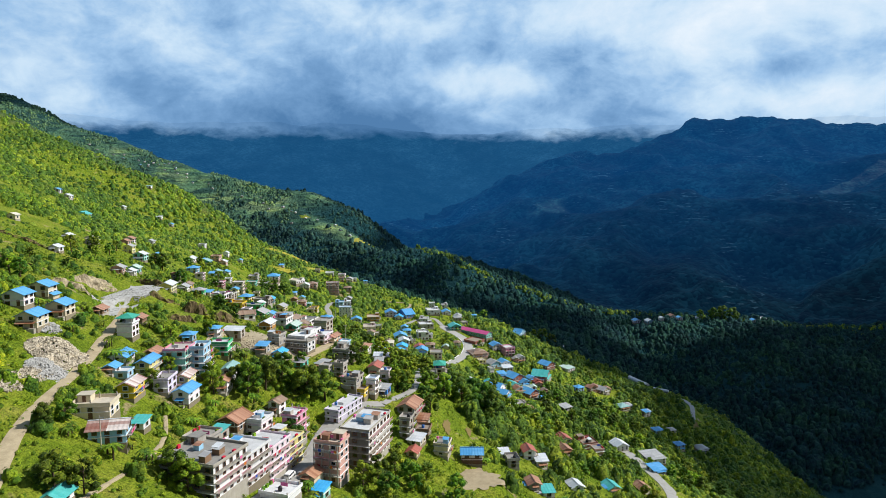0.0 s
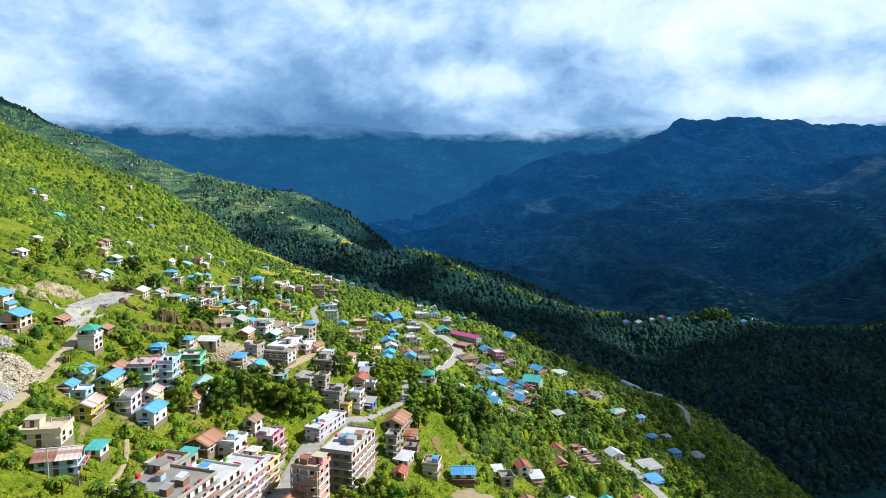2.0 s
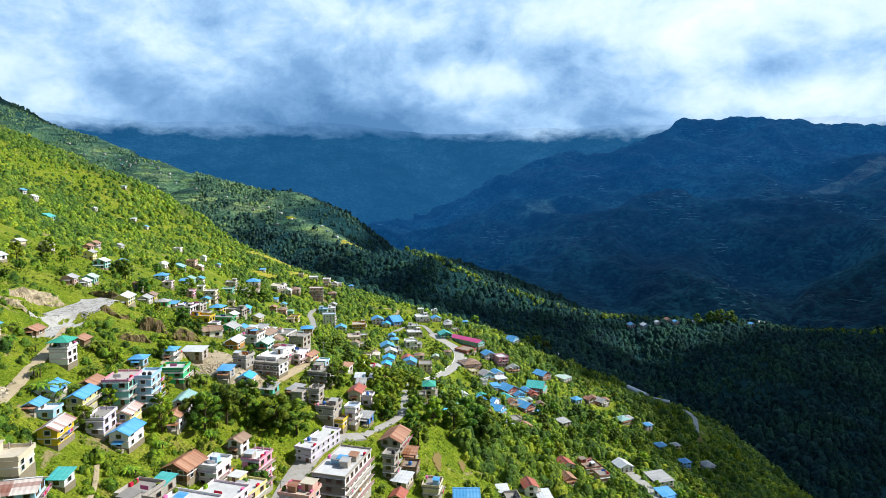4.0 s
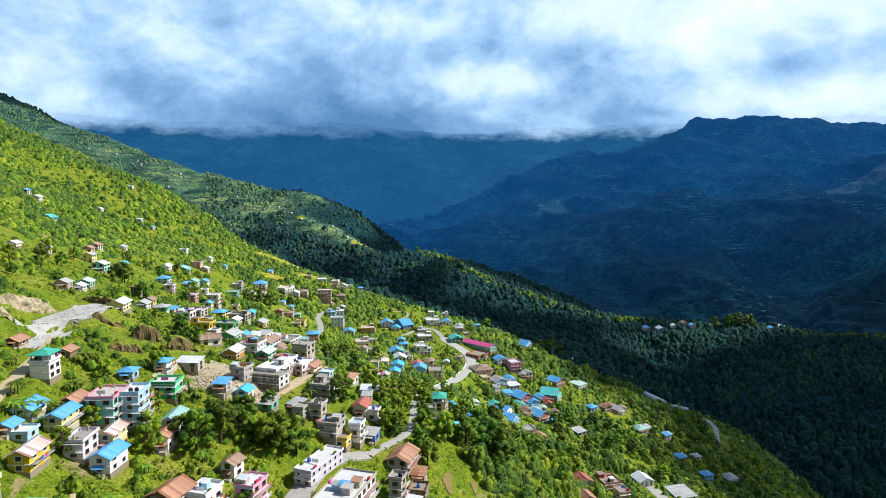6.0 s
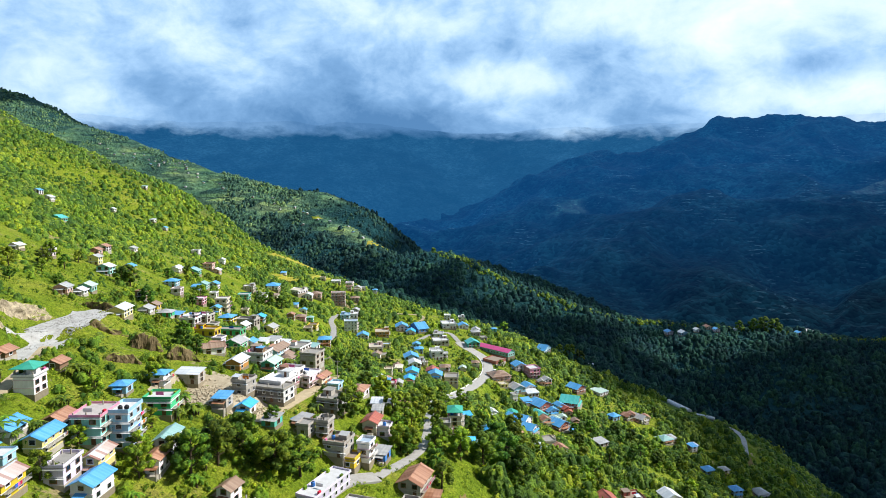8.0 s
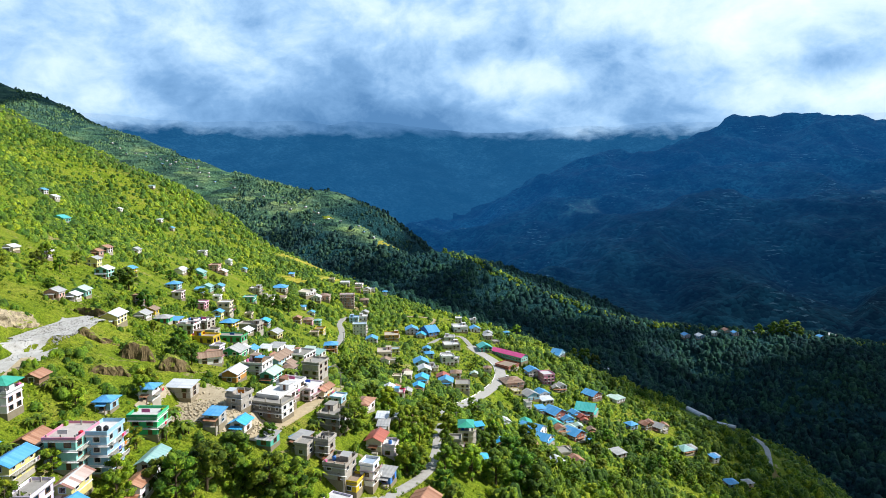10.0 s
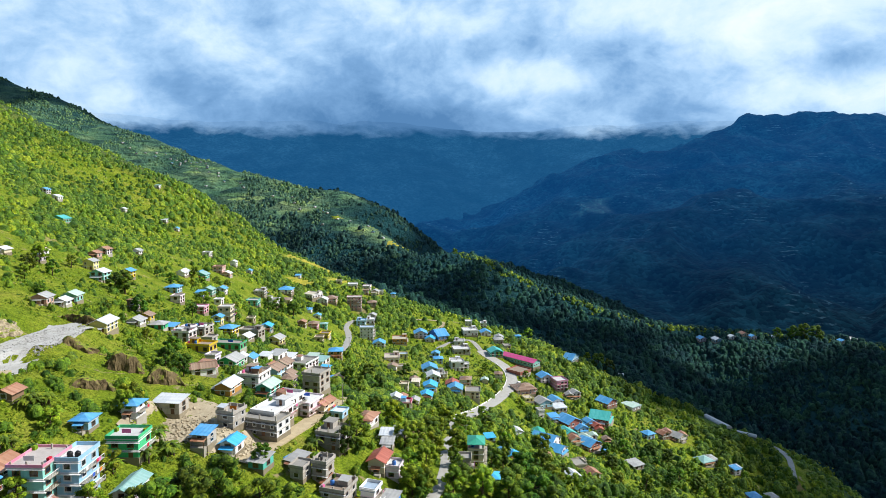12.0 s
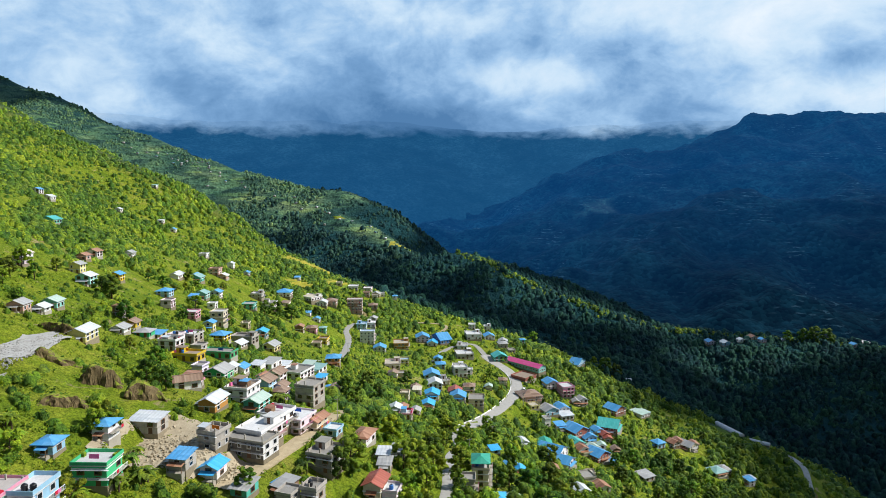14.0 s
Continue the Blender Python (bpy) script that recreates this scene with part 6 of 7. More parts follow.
house(-828.8, 1893.9, -14, 8.8, 6.6, 1.2, "cream", "gable", "blue")
house(-819.8, 1904.2, -15, 8.3, 8.7, 1.6, "white", "gable", "white")
house(-802.2, 1899.5, -18, 6.6, 8.7, 1.6, "white", "gable", "blue")
house(-792.2, 1886.8, 11, 6.4, 6.7, 1.2, "cream", "gable", "white")
house(-976.9, 1889.2, -13, 8.3, 6.6, 1.2, "white", "gable", "white")
house(-930.6, 1916.8, -15, 6.4, 8.8, 1.2, "cream", "gable", "blue")
house(-750.5, 1778.8, 14, 8.8, 7.3, 1.6, "white", "gable", "white")
house(-610, 1382, 17, 6.4, 8.8, 1.2, "white", "gable", "white")
house(-371, 1588, 15, 8.0, 8.6, 1.6, "cream", "gable", "white")
house(-311.3, 1565.8, -13, 8.6, 7.2, 1.2, "white", "gable", "white")

# ---- school, polytunnels, vehicles, poles ----
def school():
    x, y, L, D, H = 32, 598, 33, 9, 4.2
    s = new("school_building")
    s.matrix_basis = Matrix.Translation((x, y, ground_z(x, y) + 1.2)) @ pose(0, 0, 0, 0, 0, -42)
    tagged(s, "long sea-green school hall with a magenta tin roof", "school")
    HOUSES.append((x, y, 17, H))
    part("plinth", Geo().box(-L / 2 - 0.2, L / 2 + 0.2, -D / 2 - 0.2, D / 2 + 0.2, -7, 0.3), M_PLINTH, s)
    g = Geo().box(-L / 2, L / 2, -D / 2, D / 2, 0.3, H)
    k = len(g.v)
    for xx in (-L / 2, L / 2):
        g.v += [(xx, -D / 2, H), (xx, D / 2, H), (xx, 0, H + 1.8)]
    g.f += [(k, k + 1, k + 2), (k + 5, k + 4, k + 3), (k, k + 2, k + 5, k + 3), (k + 1, k + 4, k + 5, k + 2)]
    g.s += [0] * 4
    part("wall", g, [WALL["teal"]], s)
    part("roof", gable(L, D, H, 1.8, 0.8, side=True), ROOF["magenta"], s)
    for i in range(10):
        put_window(s, pose(-L / 2 + 1.7 + i * 3.3, -D / 2, 1.3), True, True, True)
    for i in range(3):
        put_window(s, pose(L / 2, -2.8 + 2.8 * i, 1.3, 0, 0, 90), True, True, True)
    return s


school()


def polytunnel(x, y, yaw, L, r):
    t = new("polytunnel")
    t.matrix_basis = Matrix.Translation((x, y, ground_z(x, y))) @ pose(0, 0, 0, 0, 0, -yaw)
    tagged(t, "long white plastic polytunnel on a terrace", "greenhouse", "polytunnels")
    HOUSES.append((x, y, L / 2 + 2, 3))
    seg = 14
    verts, faces = [], []
    nr = int(L / 2.2)
    for i in range(nr + 1):
        sag = 1.0 if i % 2 else 0.965
        for j in range(seg + 1):
            a = math.pi * j / seg
            verts.append((r * sag * math.cos(a), -L / 2 + L * i / nr, 0.2 + 0.85 * r * sag * math.sin(a)))
    for i in range(nr):
        for j in range(seg):
            k = i * (seg + 1) + j
            faces.append((k, k + 1, k + seg + 2, k + seg + 1))
    for i in (0, nr):
        faces.append(tuple(i * (seg + 1) + j for j in range(seg + 1)))
    mesh_ob("cover", verts, faces, [M_FILM], t)
    part("skirt", Geo().box(-r - 0.1, r + 0.1, -L / 2, L / 2, -2.5, 0.25), M_PLINTH, t)
    for i in range(0, nr + 1, 2):
        g = Geo()
        for j in range(seg):
            a, b_ = math.pi * j / seg, math.pi * (j + 1) / seg
            yy = -L / 2 + L * i / nr
            R0, R1 = r * 0.99, r * 1.03
            g.slab((R1 * math.cos(a), yy - 0.06, 0.2 + 0.85 * R1 * math.sin(a)), (R1 * math.cos(a), yy + 0.06, 0.2 + 0.85 * R1 * math.sin(a)),
                   (R1 * math.cos(b_), yy + 0.06, 0.2 + 0.85 * R1 * math.sin(b_)), (R1 * math.cos(b_), yy - 0.06, 0.2 + 0.85 * R1 * math.sin(b_)), 0.05)
        part("hoop", g, M_STEEL, t)
    return t


polytunnel(188, 592, -22, 26, 3.2)
polytunnel(206, 579, -55, 14, 2.2)

M_CARPAINT = plain("white_car_paint", (0.78, 0.78, 0.78), 0.25, 0.6, 0.1)
M_RUBBER = plain("rubber", (0.02, 0.02, 0.02), 0.85)


def van(x, y, yaw, z):
    v = new("van")
    v.matrix_basis = Matrix.Translation((x, y, z)) @ pose(0, 0, 0, 0, 0, -yaw)
    tagged(v, "white minivan parked on the dusty street", "van")
    bm = bmesh.new()
    prof = [(-2.2, 0.35), (2.25, 0.35), (2.3, 0.95), (1.75, 1.15), (1.15, 1.85), (-2.05, 1.9), (-2.2, 1.2)]
    lo = [bm.verts.new((-0.85, p[0], p[1])) for p in prof]
    hi = [bm.verts.new((0.85, p[0], p[1])) for p in prof]
    bm.faces.new(lo)
    bm.faces.new(hi[::-1])
    for i in range(len(prof)):
        j = (i + 1) % len(prof)
        bm.faces.new((lo[j], lo[i], hi[i], hi[j]))
    bmesh.ops.bevel(bm, geom=list(bm.edges), offset=0.1, segments=2, affect="EDGES")
    bmesh.ops.recalc_face_normals(bm, faces=list(bm.faces))
    me = bpy.data.meshes.new("body")
    bm.to_mesh(me)
    bm.free()
    me.materials.append(M_CARPAINT)
    body = new("body", me)
    body.parent = v
    g = Geo().slab((-0.7, 1.74, 1.22), (0.7, 1.74, 1.22), (0.66, 1.22, 1.80), (-0.66, 1.22, 1.80), 0.05)
    part("windscreen", g, M_GLASS, v)
    for s in (-1, 1):
        for y0, y1 in ((0.2, 1.1), (-0.9, 0.1), (-1.9, -1.0)):
            part("side_window", Geo().box(s * 0.86 - 0.02, s * 0.86 + 0.02, y0, y1, 1.18, 1.70), M_GLASS, v)
        for yy in (-1.4, 1.45):
            w = new("wheel")
            w.parent, w.matrix_basis = v, pose(s * 0.80, yy, 0.33, 0, 90, 0)
            part("tyre", Geo().tube(0, 0, -0.11, 0.11, 0.33, 0.33, 16), M_RUBBER, w)
            part("rim", Geo().tube(0, 0, -0.12, 0.12, 0.19, 0.19, 12), M_STEEL, w)
    part("bumper", Geo().box(-0.8, 0.8, 2.25, 2.38, 0.38, 0.62), M_RUBBER, v)
    part("rear_window", Geo().box(-0.65, 0.65, -2.17, -2.12, 1.25, 1.7), M_GLASS, v)


van(-44.2, 176, 12, ground_z(-44.2, 176) + 0.42)
van(28, 545, 15, ground_z(28, 545) + 0.42)


def utility_pole(x, y, yaw):
    p = new("utility_pole")
    z = ground_z(x, y)
    p.matrix_basis = Matrix.Translation((x, y, z)) @ pose(0, 0, 0, 0, 0, yaw)
    tagged(p, "thin grey concrete utility pole beside the road", "utility pole", "utility poles")
    part("pole", Geo().tube(0, 0, -1, 8.5, 0.16, 0.10, 8), M_CEMENT, p)
    arm = part("crossarm", Geo().box(-0.9, 0.9, -0.05, 0.05, 7.9, 8.02), M_STEEL, p)
    for u in (-0.8, 0, 0.8):
        part("insulator", Geo().tube(u, 0, 8.02, 8.2, 0.05, 0.04, 6), M_FRAME_W, arm)


for px, py in ((-84, 150), (-40, 192), (-33, 236), (-47, 300), (26, 520), (4, 420), (-6, 350), (-81, 470)):
    utility_pole(px, py, 15)


# ---- quarry heaps and crags ----
def stones(name, x, y, rx, ry, high, count, size, material, label, seed):
    """A heap of broken stone: angular blocks piled on the slope."""
    rnd = np.random.RandomState(seed)
    a, r = rnd.uniform(0, 2 * math.pi, count), np.sqrt(rnd.uniform(0, 1, count))
    px, py = x + rx * r * np.cos(a), y + ry * r * np.sin(a)
    pz = surface(px, py) + high * (1 - r) * rnd.uniform(0.75, 1.0, count)
    base = np.array([(-1, -1, -1), (1, -1, -1), (1, 1, -1), (-1, 1, -1), (-1, -1, 1), (1, -1, 1), (1, 1, 1), (-1, 1, 1)], float)
    quad = np.array([(0, 3, 2, 1), (4, 5, 6, 7), (0, 1, 5, 4), (1, 2, 6, 5), (2, 3, 7, 6), (3, 0, 4, 7)])
    verts, faces = [], []
    for i in range(count):
        s = size * rnd.uniform(0.35, 1.0)
        q = Euler(rnd.uniform(0, 6.28, 3)).to_matrix()
        b_ = (base * rnd.uniform(0.5, 1.0, (8, 3)) * s) @ np.array(q).T + (px[i], py[i], pz[i])
        faces += (quad + len(verts)).tolist()
        verts += b_.tolist()
    ob = mesh_ob(name, verts, faces, [material])
    return tagged(ob, label, "rocks", kind="stuff")


stones("rubble_heap", -117, 188, 8, 9, 4.5, 2200, 0.5, M_STONE, "pale heap of quarried rubble", 1)
stones("rubble_heap", -113, 176, 5, 6, 2.5, 1000, 0.45, M_GRAVEL, "pale heap of quarried rubble", 2)
stones("rubble_heap", -128, 200, 4, 5, 1.5, 200, 0.7, M_GRAVEL, "small pale gravel heap", 3)
stones("loose_gravel", -140, 277, 9, 25, 0.15, 1300, 0.34, M_GRAVEL, "loose pale stones on the quarry floor", 14)
stones("stone_bank", -113, 168, 3, 15, 1.4, 900, 0.45, M_STONE, "pale broken stone bank above the dirt track", 13)
stones("building_rubble", -82, 256, 11, 12, 0.6, 620, 0.45, M_DUST, "broken stone and rubble below an unfinished house", 11)
stones("building_rubble", -65, 254, 6, 6, 0.6, 260, 0.5, M_DUST, "broken stone and rubble beside the street", 12)


def crag(name, x, y, length, deep, high, turn, material, label, seed):
    """A weathered outcrop in the slope: a grassy back and a broken, ledged face."""
    nu, nv = 64, 34
    u, v = np.meshgrid(np.linspace(-1, 1, nu), np.linspace(-1, 1, nv))
    a = radians(turn)
    ragged = 1 + 0.5 * fractal(u * length + seed * 31, v * 0 + seed, length * 0.5, seed, 3)
    lx, ly = u * length / 2, v * deep / 2 * ragged
    px, py = x + lx * math.cos(a) - ly * math.sin(a), y + lx * math.sin(a) + ly * math.cos(a)
    ends = np.clip(1.15 - np.abs(u) ** 2.5, 0, 1)
    # the face stands steep at the front; a grassy back runs into the slope
    front = -0.45 + 0.5 * fractal(lx, 0 * lx, 3.0, seed + 7, 3)
    face = np.clip((v - front) / 0.22, 0, 1) * np.clip((1.0 - v) / 0.9, 0, 1) ** 0.8
    lift = high * ends * face * np.clip(0.8 + 0.7 * fractal(px, py, 7.0, seed + 5, 2), 0.45, 1.15)
    pz = surface(px, py) + lift + 0.5 * fractal(px, py, 1.6, seed + 9, 3) * face - 0.6 * (1 - np.clip(face * ends * 3, 0, 1))
    px = px + 1.1 * fractal(px, pz + py, 2.4, seed + 2, 3)
    py = py + 1.1 * fractal(px + 50, 1.6 * pz, 2.0, seed + 3, 3)
    k = np.arange(nu * nv).reshape(nv, nu)
    f = np.stack([k[:-1, :-1], k[:-1, 1:], k[1:, 1:], k[1:, :-1]], -1).reshape(-1, 4)
    ob = mesh_ob(name, np.stack([px, py, pz], -1).reshape(-1, 3).tolist(), f.tolist(), [material])
    return tagged(ob, label, "rock outcrop", "rock outcrops")


crag("rocky_cliff", -153, 274, 30, 7, 4.2, 80, M_CLIFF, "broken pale brown rock face above the quarry floor", 4)
crag("rocky_cliff", -150, 250, 18, 6, 3.4, 70, M_CLIFF, "broken pale brown rock face beside the quarry", 15)
crag("rocky_crag", -142, 308, 20, 7, 3.2, -8, M_ROCK, "dark rocky crag above the quarry floor", 5)
crag("rocky_crag", -126, 284, 13, 8, 3.0, 22, M_ROCK, "dark rocky crag in the grass slope", 8)
crag("rocky_crag", -110, 278, 11, 10, 5.2, 30, M_ROCK, "dark rocky crag in the grass slope", 6)
crag("rocky_crag", -97, 278, 11, 9, 4.6, 26, M_ROCK, "dark rocky crag in the grass slope", 7)
crag("rocky_crag", -108, 259, 11, 7, 3.4, 34, M_ROCK, "dark rocky crag in the grass slope", 16)
crag("rocky_crag", -206, 307, 34, 5, 1.9, 10, M_ROCK, "dark rocky band across the slope", 9)
crag("rocky_crag", -176, 258, 30, 5, 1.9, 8, M_ROCK, "dark rocky band across the slope", 10)


# ---- terraced fields ----
def terraced_field(x, y, count, wide, deep, label, seed):
    """Narrow strips of ripe crop, one below the other along the slope."""
    rnd = random.Random(seed)
    e = 6.0
    gx, gy = (ground_z(x + e, y) - ground_z(x - e, y)), (ground_z(x, y + e) - ground_z(x, y - e))
    k = math.hypot(gx, gy)
    ux, uy = gx / k, gy / k                     # uphill
    fall = k / (2 * e)
    field = new("terraced_field")
    field.location = (x, y, ground_z(x, y))
    tagged(field, label, "field", "terraced fields")
    for i in range(count):
        s = (i - count / 2) * deep
        half = wide / 2 * rnd.uniform(0.6, 1.0)
        off = rnd.uniform(-0.15, 0.15) * wide
        g = Geo()
        n_ = 8
        for j in range(n_ + 1):
            t = (j / n_ - 0.5) * 2 * half + off
            bow = s + 1.6 * math.sin(j * 0.7 + seed + i * 0.3)
            for d, up in ((-deep * 0.5, -2.5), (-deep * 0.5, 0.25), (deep * 0.42, 0.25), (deep * 0.42, -2.5)):
                q = bow + d
                px, py = x + ux * q - uy * t, y + uy * q + ux * t
                base = ground_z(x + ux * (bow + deep * 0.3) - uy * t, y + uy * (bow + deep * 0.3) + ux * t)
                g.v.append((px - x, py - y, base + up - field.location.z))
            if j:
                a = (j - 1) * 4
                for m in range(4):
                    g.f.append((a + m, a + (m + 1) % 4, a + 4 + (m + 1) % 4, a + 4 + m))
                    g.s.append(0)
        g.f += [(0, 3, 2, 1), (n_ * 4, n_ * 4 + 1, n_ * 4 + 2, n_ * 4 + 3)]
        g.s += [0, 0]
        part("terrace", g, rnd.choice([M_CROP, M_CROP, M_CROP_G] if y < 1000 or x > -200 else [M_CROP_G, M_CROP_G, M_CROP]), field)
    return field


for fx, fy, fc, fw, fd, fs in ((-182.1, 766.6, 6, 34, 5, 1), (-202, 759.4, 5, 28, 5, 2), (-143.5, 715.4, 5, 30, 5, 3), (-176, 674, 4, 26, 5, 4), (-176.6, 1388.9, 6, 42, 8, 5), (-259.3, 1530.3, 4, 30, 6, 6), (-348.5, 1575.9, 4, 32, 6, 7), (203, 1010, 3, 40, 7, 8)):
    terraced_field(fx, fy, fc, fw, fd, "yellow ripe crop on narrow field terraces", fs)


# ---- trees ----
def dome(r, seg, rings, low=-0.15):
    """A lumpy crown, 1 m in radius: vertices and triangles."""
    a0 = r.uniform(0, 6.28)
    v = []
    for k in range(rings + 1):
        e = low + (math.pi / 2 - low) * k / (rings + 0.5)
        a = a0 + (np.arange(seg) + 0.5 * (k % 2)) * 2 * math.pi / seg
        p = np.stack([np.cos(a) * math.cos(e), np.sin(a) * math.cos(e), np.full(seg, math.sin(e))], 1)
        v.append(p * r.uniform(0.66, 1.10, (seg, 1)))
    v = np.concatenate(v + [[(r.uniform(-0.15, 0.15), r.uniform(-0.15, 0.15), r.uniform(0.85, 1.05))]])
    f = []
    for k in range(rings):
        for m in range(seg):
            a, b, c, d = k * seg + m, k * seg + (m + 1) % seg, (k + 1) * seg + m, (k + 1) * seg + (m + 1) % seg
            f += [(a, b, c), (b, d, c)]
    f += [(rings * seg + m, rings * seg + (m + 1) % seg, len(v) - 1) for m in range(seg)]
    return v, np.array(f)


def sprays(r, centre, radius, count, size, flat):
    """Small leaf sprays standing off a crown: vertices, three to a leaf."""
    d = r.normal(size=(count, 3))
    d[:, 2] = np.abs(d[:, 2]) - 0.2
    d /= np.linalg.norm(d, axis=1)[:, None]
    p = centre + d * radius * r.uniform(0.82, 1.2, (count, 1)) * (1, 1, flat)
    a = np.cross(d, r.normal(size=(count, 3)))
    a /= np.linalg.norm(a, axis=1)[:, None]
    b_ = np.cross(d, a) + d * r.uniform(-0.7, 0.7, (count, 1))
    s = size * r.uniform(0.6, 1.3, (count, 1))
    return np.stack([p - a * s, p + b_ * s * 1.1, p + a * s * 0.9 - b_ * s * 0.6], 1).reshape(-1, 3)


class Leaves:
    """Collects crowns and leaf sprays of one plant."""
    def __init__(self):
        self.v, self.f = np.zeros((0, 3)), np.zeros((0, 3), int)

    def add(self, v, f=None):
        f = np.arange(len(v)).reshape(-1, 3) if f is None else f
        self.f = np.concatenate([self.f, f + len(self.v)])
        self.v = np.concatenate([self.v, v])


def leaf_cloud(rnd, centres, radius, per, size):
    """Lumpy clumps with small leaf sprays on their outsides."""
    out = Leaves()
    for c in centres:
        r = radius * rnd.uniform(0.6, 1.15)
        v, f = dome(rnd, 6, 2, -0.7)
        out.add(v * (r, r, r * 0.8) + c, f)
        out.add(sprays(rnd, c, r, per, size, 0.8))
    return out.v.tolist(), out.f.tolist()


def limb(g, p0, p1, r0, r1, seg=6):
    p0, p1 = Vector(p0), Vector(p1)
    q = (p1 - p0).to_track_quat("Z", "Y").to_matrix()
    k = len(g.v)
    for p, r in ((p0, r0), (p1, r1)):
        for i in range(seg):
            a = 2 * math.pi * i / seg
            w = p + q @ Vector((r * math.cos(a), r * math.sin(a), 0))
            g.v.append((w.x, w.y, w.z))
    g.f += [(k + i, k + (i + 1) % seg, k + seg + (i + 1) % seg, k + seg + i) for i in range(seg)]
    g.s += [0] * seg


def tree_model(kind, seed):
    """A tree 10 m high: tapered trunk, limbs, and a crown of clumps with gaps."""
    rnd = np.random.RandomState(seed)
    t = new("tree")
    g = Geo()
    lean = rnd.uniform(-0.4, 0.4, 2)
    limb(g, (0, 0, -1.0), (lean[0] * 0.5, lean[1] * 0.5, 2.6), 0.30, 0.22, 8)
    limb(g, (lean[0] * 0.5, lean[1] * 0.5, 2.6), (lean[0], lean[1], 6.5), 0.22, 0.10, 8)
    centres = []
    for i in range(15):
        a = i * 2.4 + rnd.uniform(-0.4, 0.4)
        z = 2.2 + 6.6 * (i / 14) ** 0.9 + rnd.uniform(-0.4, 0.4)
        spread = (3.1 if kind == "light" else 2.7) * (1.0 - 0.72 * abs((z - 4.6) / 4.6) ** 1.7) * rnd.uniform(0.65, 1.15)
        c = np.array([lean[0] + spread * math.cos(a), lean[1] + spread * math.sin(a), z])
        limb(g, (lean[0] * 0.7, lean[1] * 0.7, max(2.0, z - 1.8)), c, 0.10, 0.03, 5)
        centres.append(c)
        centres.append(c + rnd.uniform(-0.9, 0.9, 3))
    part("trunk", g, M_BARK, t)
    v, f = leaf_cloud(rnd, centres, 1.15, 26, 0.26)
    mesh_ob("crown", v, f, [M_LEAF[kind]], t, smooth=True)
    return t


def banana_model(seed):
    """A clump of broad arching leaves on a short stem, 10 m high before it is scaled."""
    rnd = np.random.RandomState(seed)
    t = new("banana_plant")
    g = Geo()
    leaves_v, leaves_f = [], []
    for s in range(3):
        bx, by = rnd.uniform(-1.5, 1.5, 2)
        hgt = rnd.uniform(4.0, 5.5)
        limb(g, (bx, by, -1), (bx * 1.1, by * 1.1, hgt), 0.34, 0.22, 7)
        for i in range(8):
            a = i * 0.785 + rnd.uniform(-0.3, 0.3)
            length, w = rnd.uniform(3.2, 4.6), rnd.uniform(0.5, 0.75)
            rows = []
            for j in range(6):
                u = j / 5
                r = length * u
                z = hgt + 2.8 * u - 4.2 * u * u * rnd.uniform(0.9, 1.1)
                ww = w * math.sin(math.pi * min(0.97, 0.12 + 0.86 * u))
                c = np.array([bx + r * math.cos(a), by + r * math.sin(a), z])
                sd = np.array([-math.sin(a), math.cos(a), 0]) * ww
                rows.append((c - sd - (0, 0, 0.15 * ww), c + (0, 0, 0.05), c + sd - (0, 0, 0.15 * ww)))
            k = len(leaves_v)
            for r3 in rows:
                leaves_v += [p.tolist() for p in r3]
            for j in range(5):
                for q in (0, 1):
                    leaves_f.append((k + j * 3 + q, k + j * 3 + q + 1, k + j * 3 + q + 4, k + j * 3 + q + 3))
    part("stem", g, M_BARK, t)
    mesh_ob("leaves", leaves_v, leaves_f, [M_LEAF["banana"]], t)
    return t


MODELS = {"dark": [tree_model("dark", 100 + i) for i in range(5)], "light": [tree_model("light", 200 + i) for i in range(5)], "banana": [banana_model(300 + i) for i in range(3)]}
TREES = []
USED = {"dark": 0, "light": 0, "banana": 0}
TREE_LABEL = {"dark": ("dark green broad-leaved tree on the hillside", "tree", "dark trees"), "light": ("bright yellow-green leafy tree on the hillside", "tree", "light trees"), "banana": ("clump of broad-leaved banana plants beside a house", "banana plant", "banana plants")}


def tree(x, y, high, kind):
    rnd = random.Random(int(x * 13 + y * 7))
    m = pose(x, y, ground_z(x, y) - 0.1, 0, 0, rnd.uniform(0, 360)) @ Matrix.Diagonal((high / 10 * rnd.uniform(0.95, 1.3), high / 10 * rnd.uniform(0.95, 1.3), high / 10, 1))
    models = MODELS[kind]
    k = USED[kind]
    USED[kind] += 1
    if k < len(models):
        t = models[k]
        t.matrix_basis = m
    else:
        t = copy_thing(models[k % len(models)], Matrix.Identity(4))
        t.matrix_basis = m
    tagged(t, *TREE_LABEL[kind])
    TREES.append((x, y))
    return t


tree(-68, 215, 13, "dark")
tree(-64, 223, 14, "dark")
tree(-60, 231, 13, "dark")
tree(-50, 228, 13, "dark")
tree(-44, 231, 12, "dark")
tree(-72, 216, 9, "dark")
tree(-16, 267, 9, "light")
tree(-21, 270, 8, "light")
tree(-48, 195, 11, "dark")
tree(-50, 190, 8, "dark")
tree(18, 289, 15, "dark")
tree(23, 285, 15, "dark")
tree(16, 330, 12, "dark")
tree(11, 368, 11, "dark")
tree(40, 350, 11, "light")
tree(46, 348, 10, "dark")
tree(50, 330, 10, "light")
tree(34, 428, 12, "dark")
tree(71, 408, 10, "light")
tree(71, 380, 10, "light")
tree(90, 427, 11, "dark")
tree(118, 460, 10, "light")
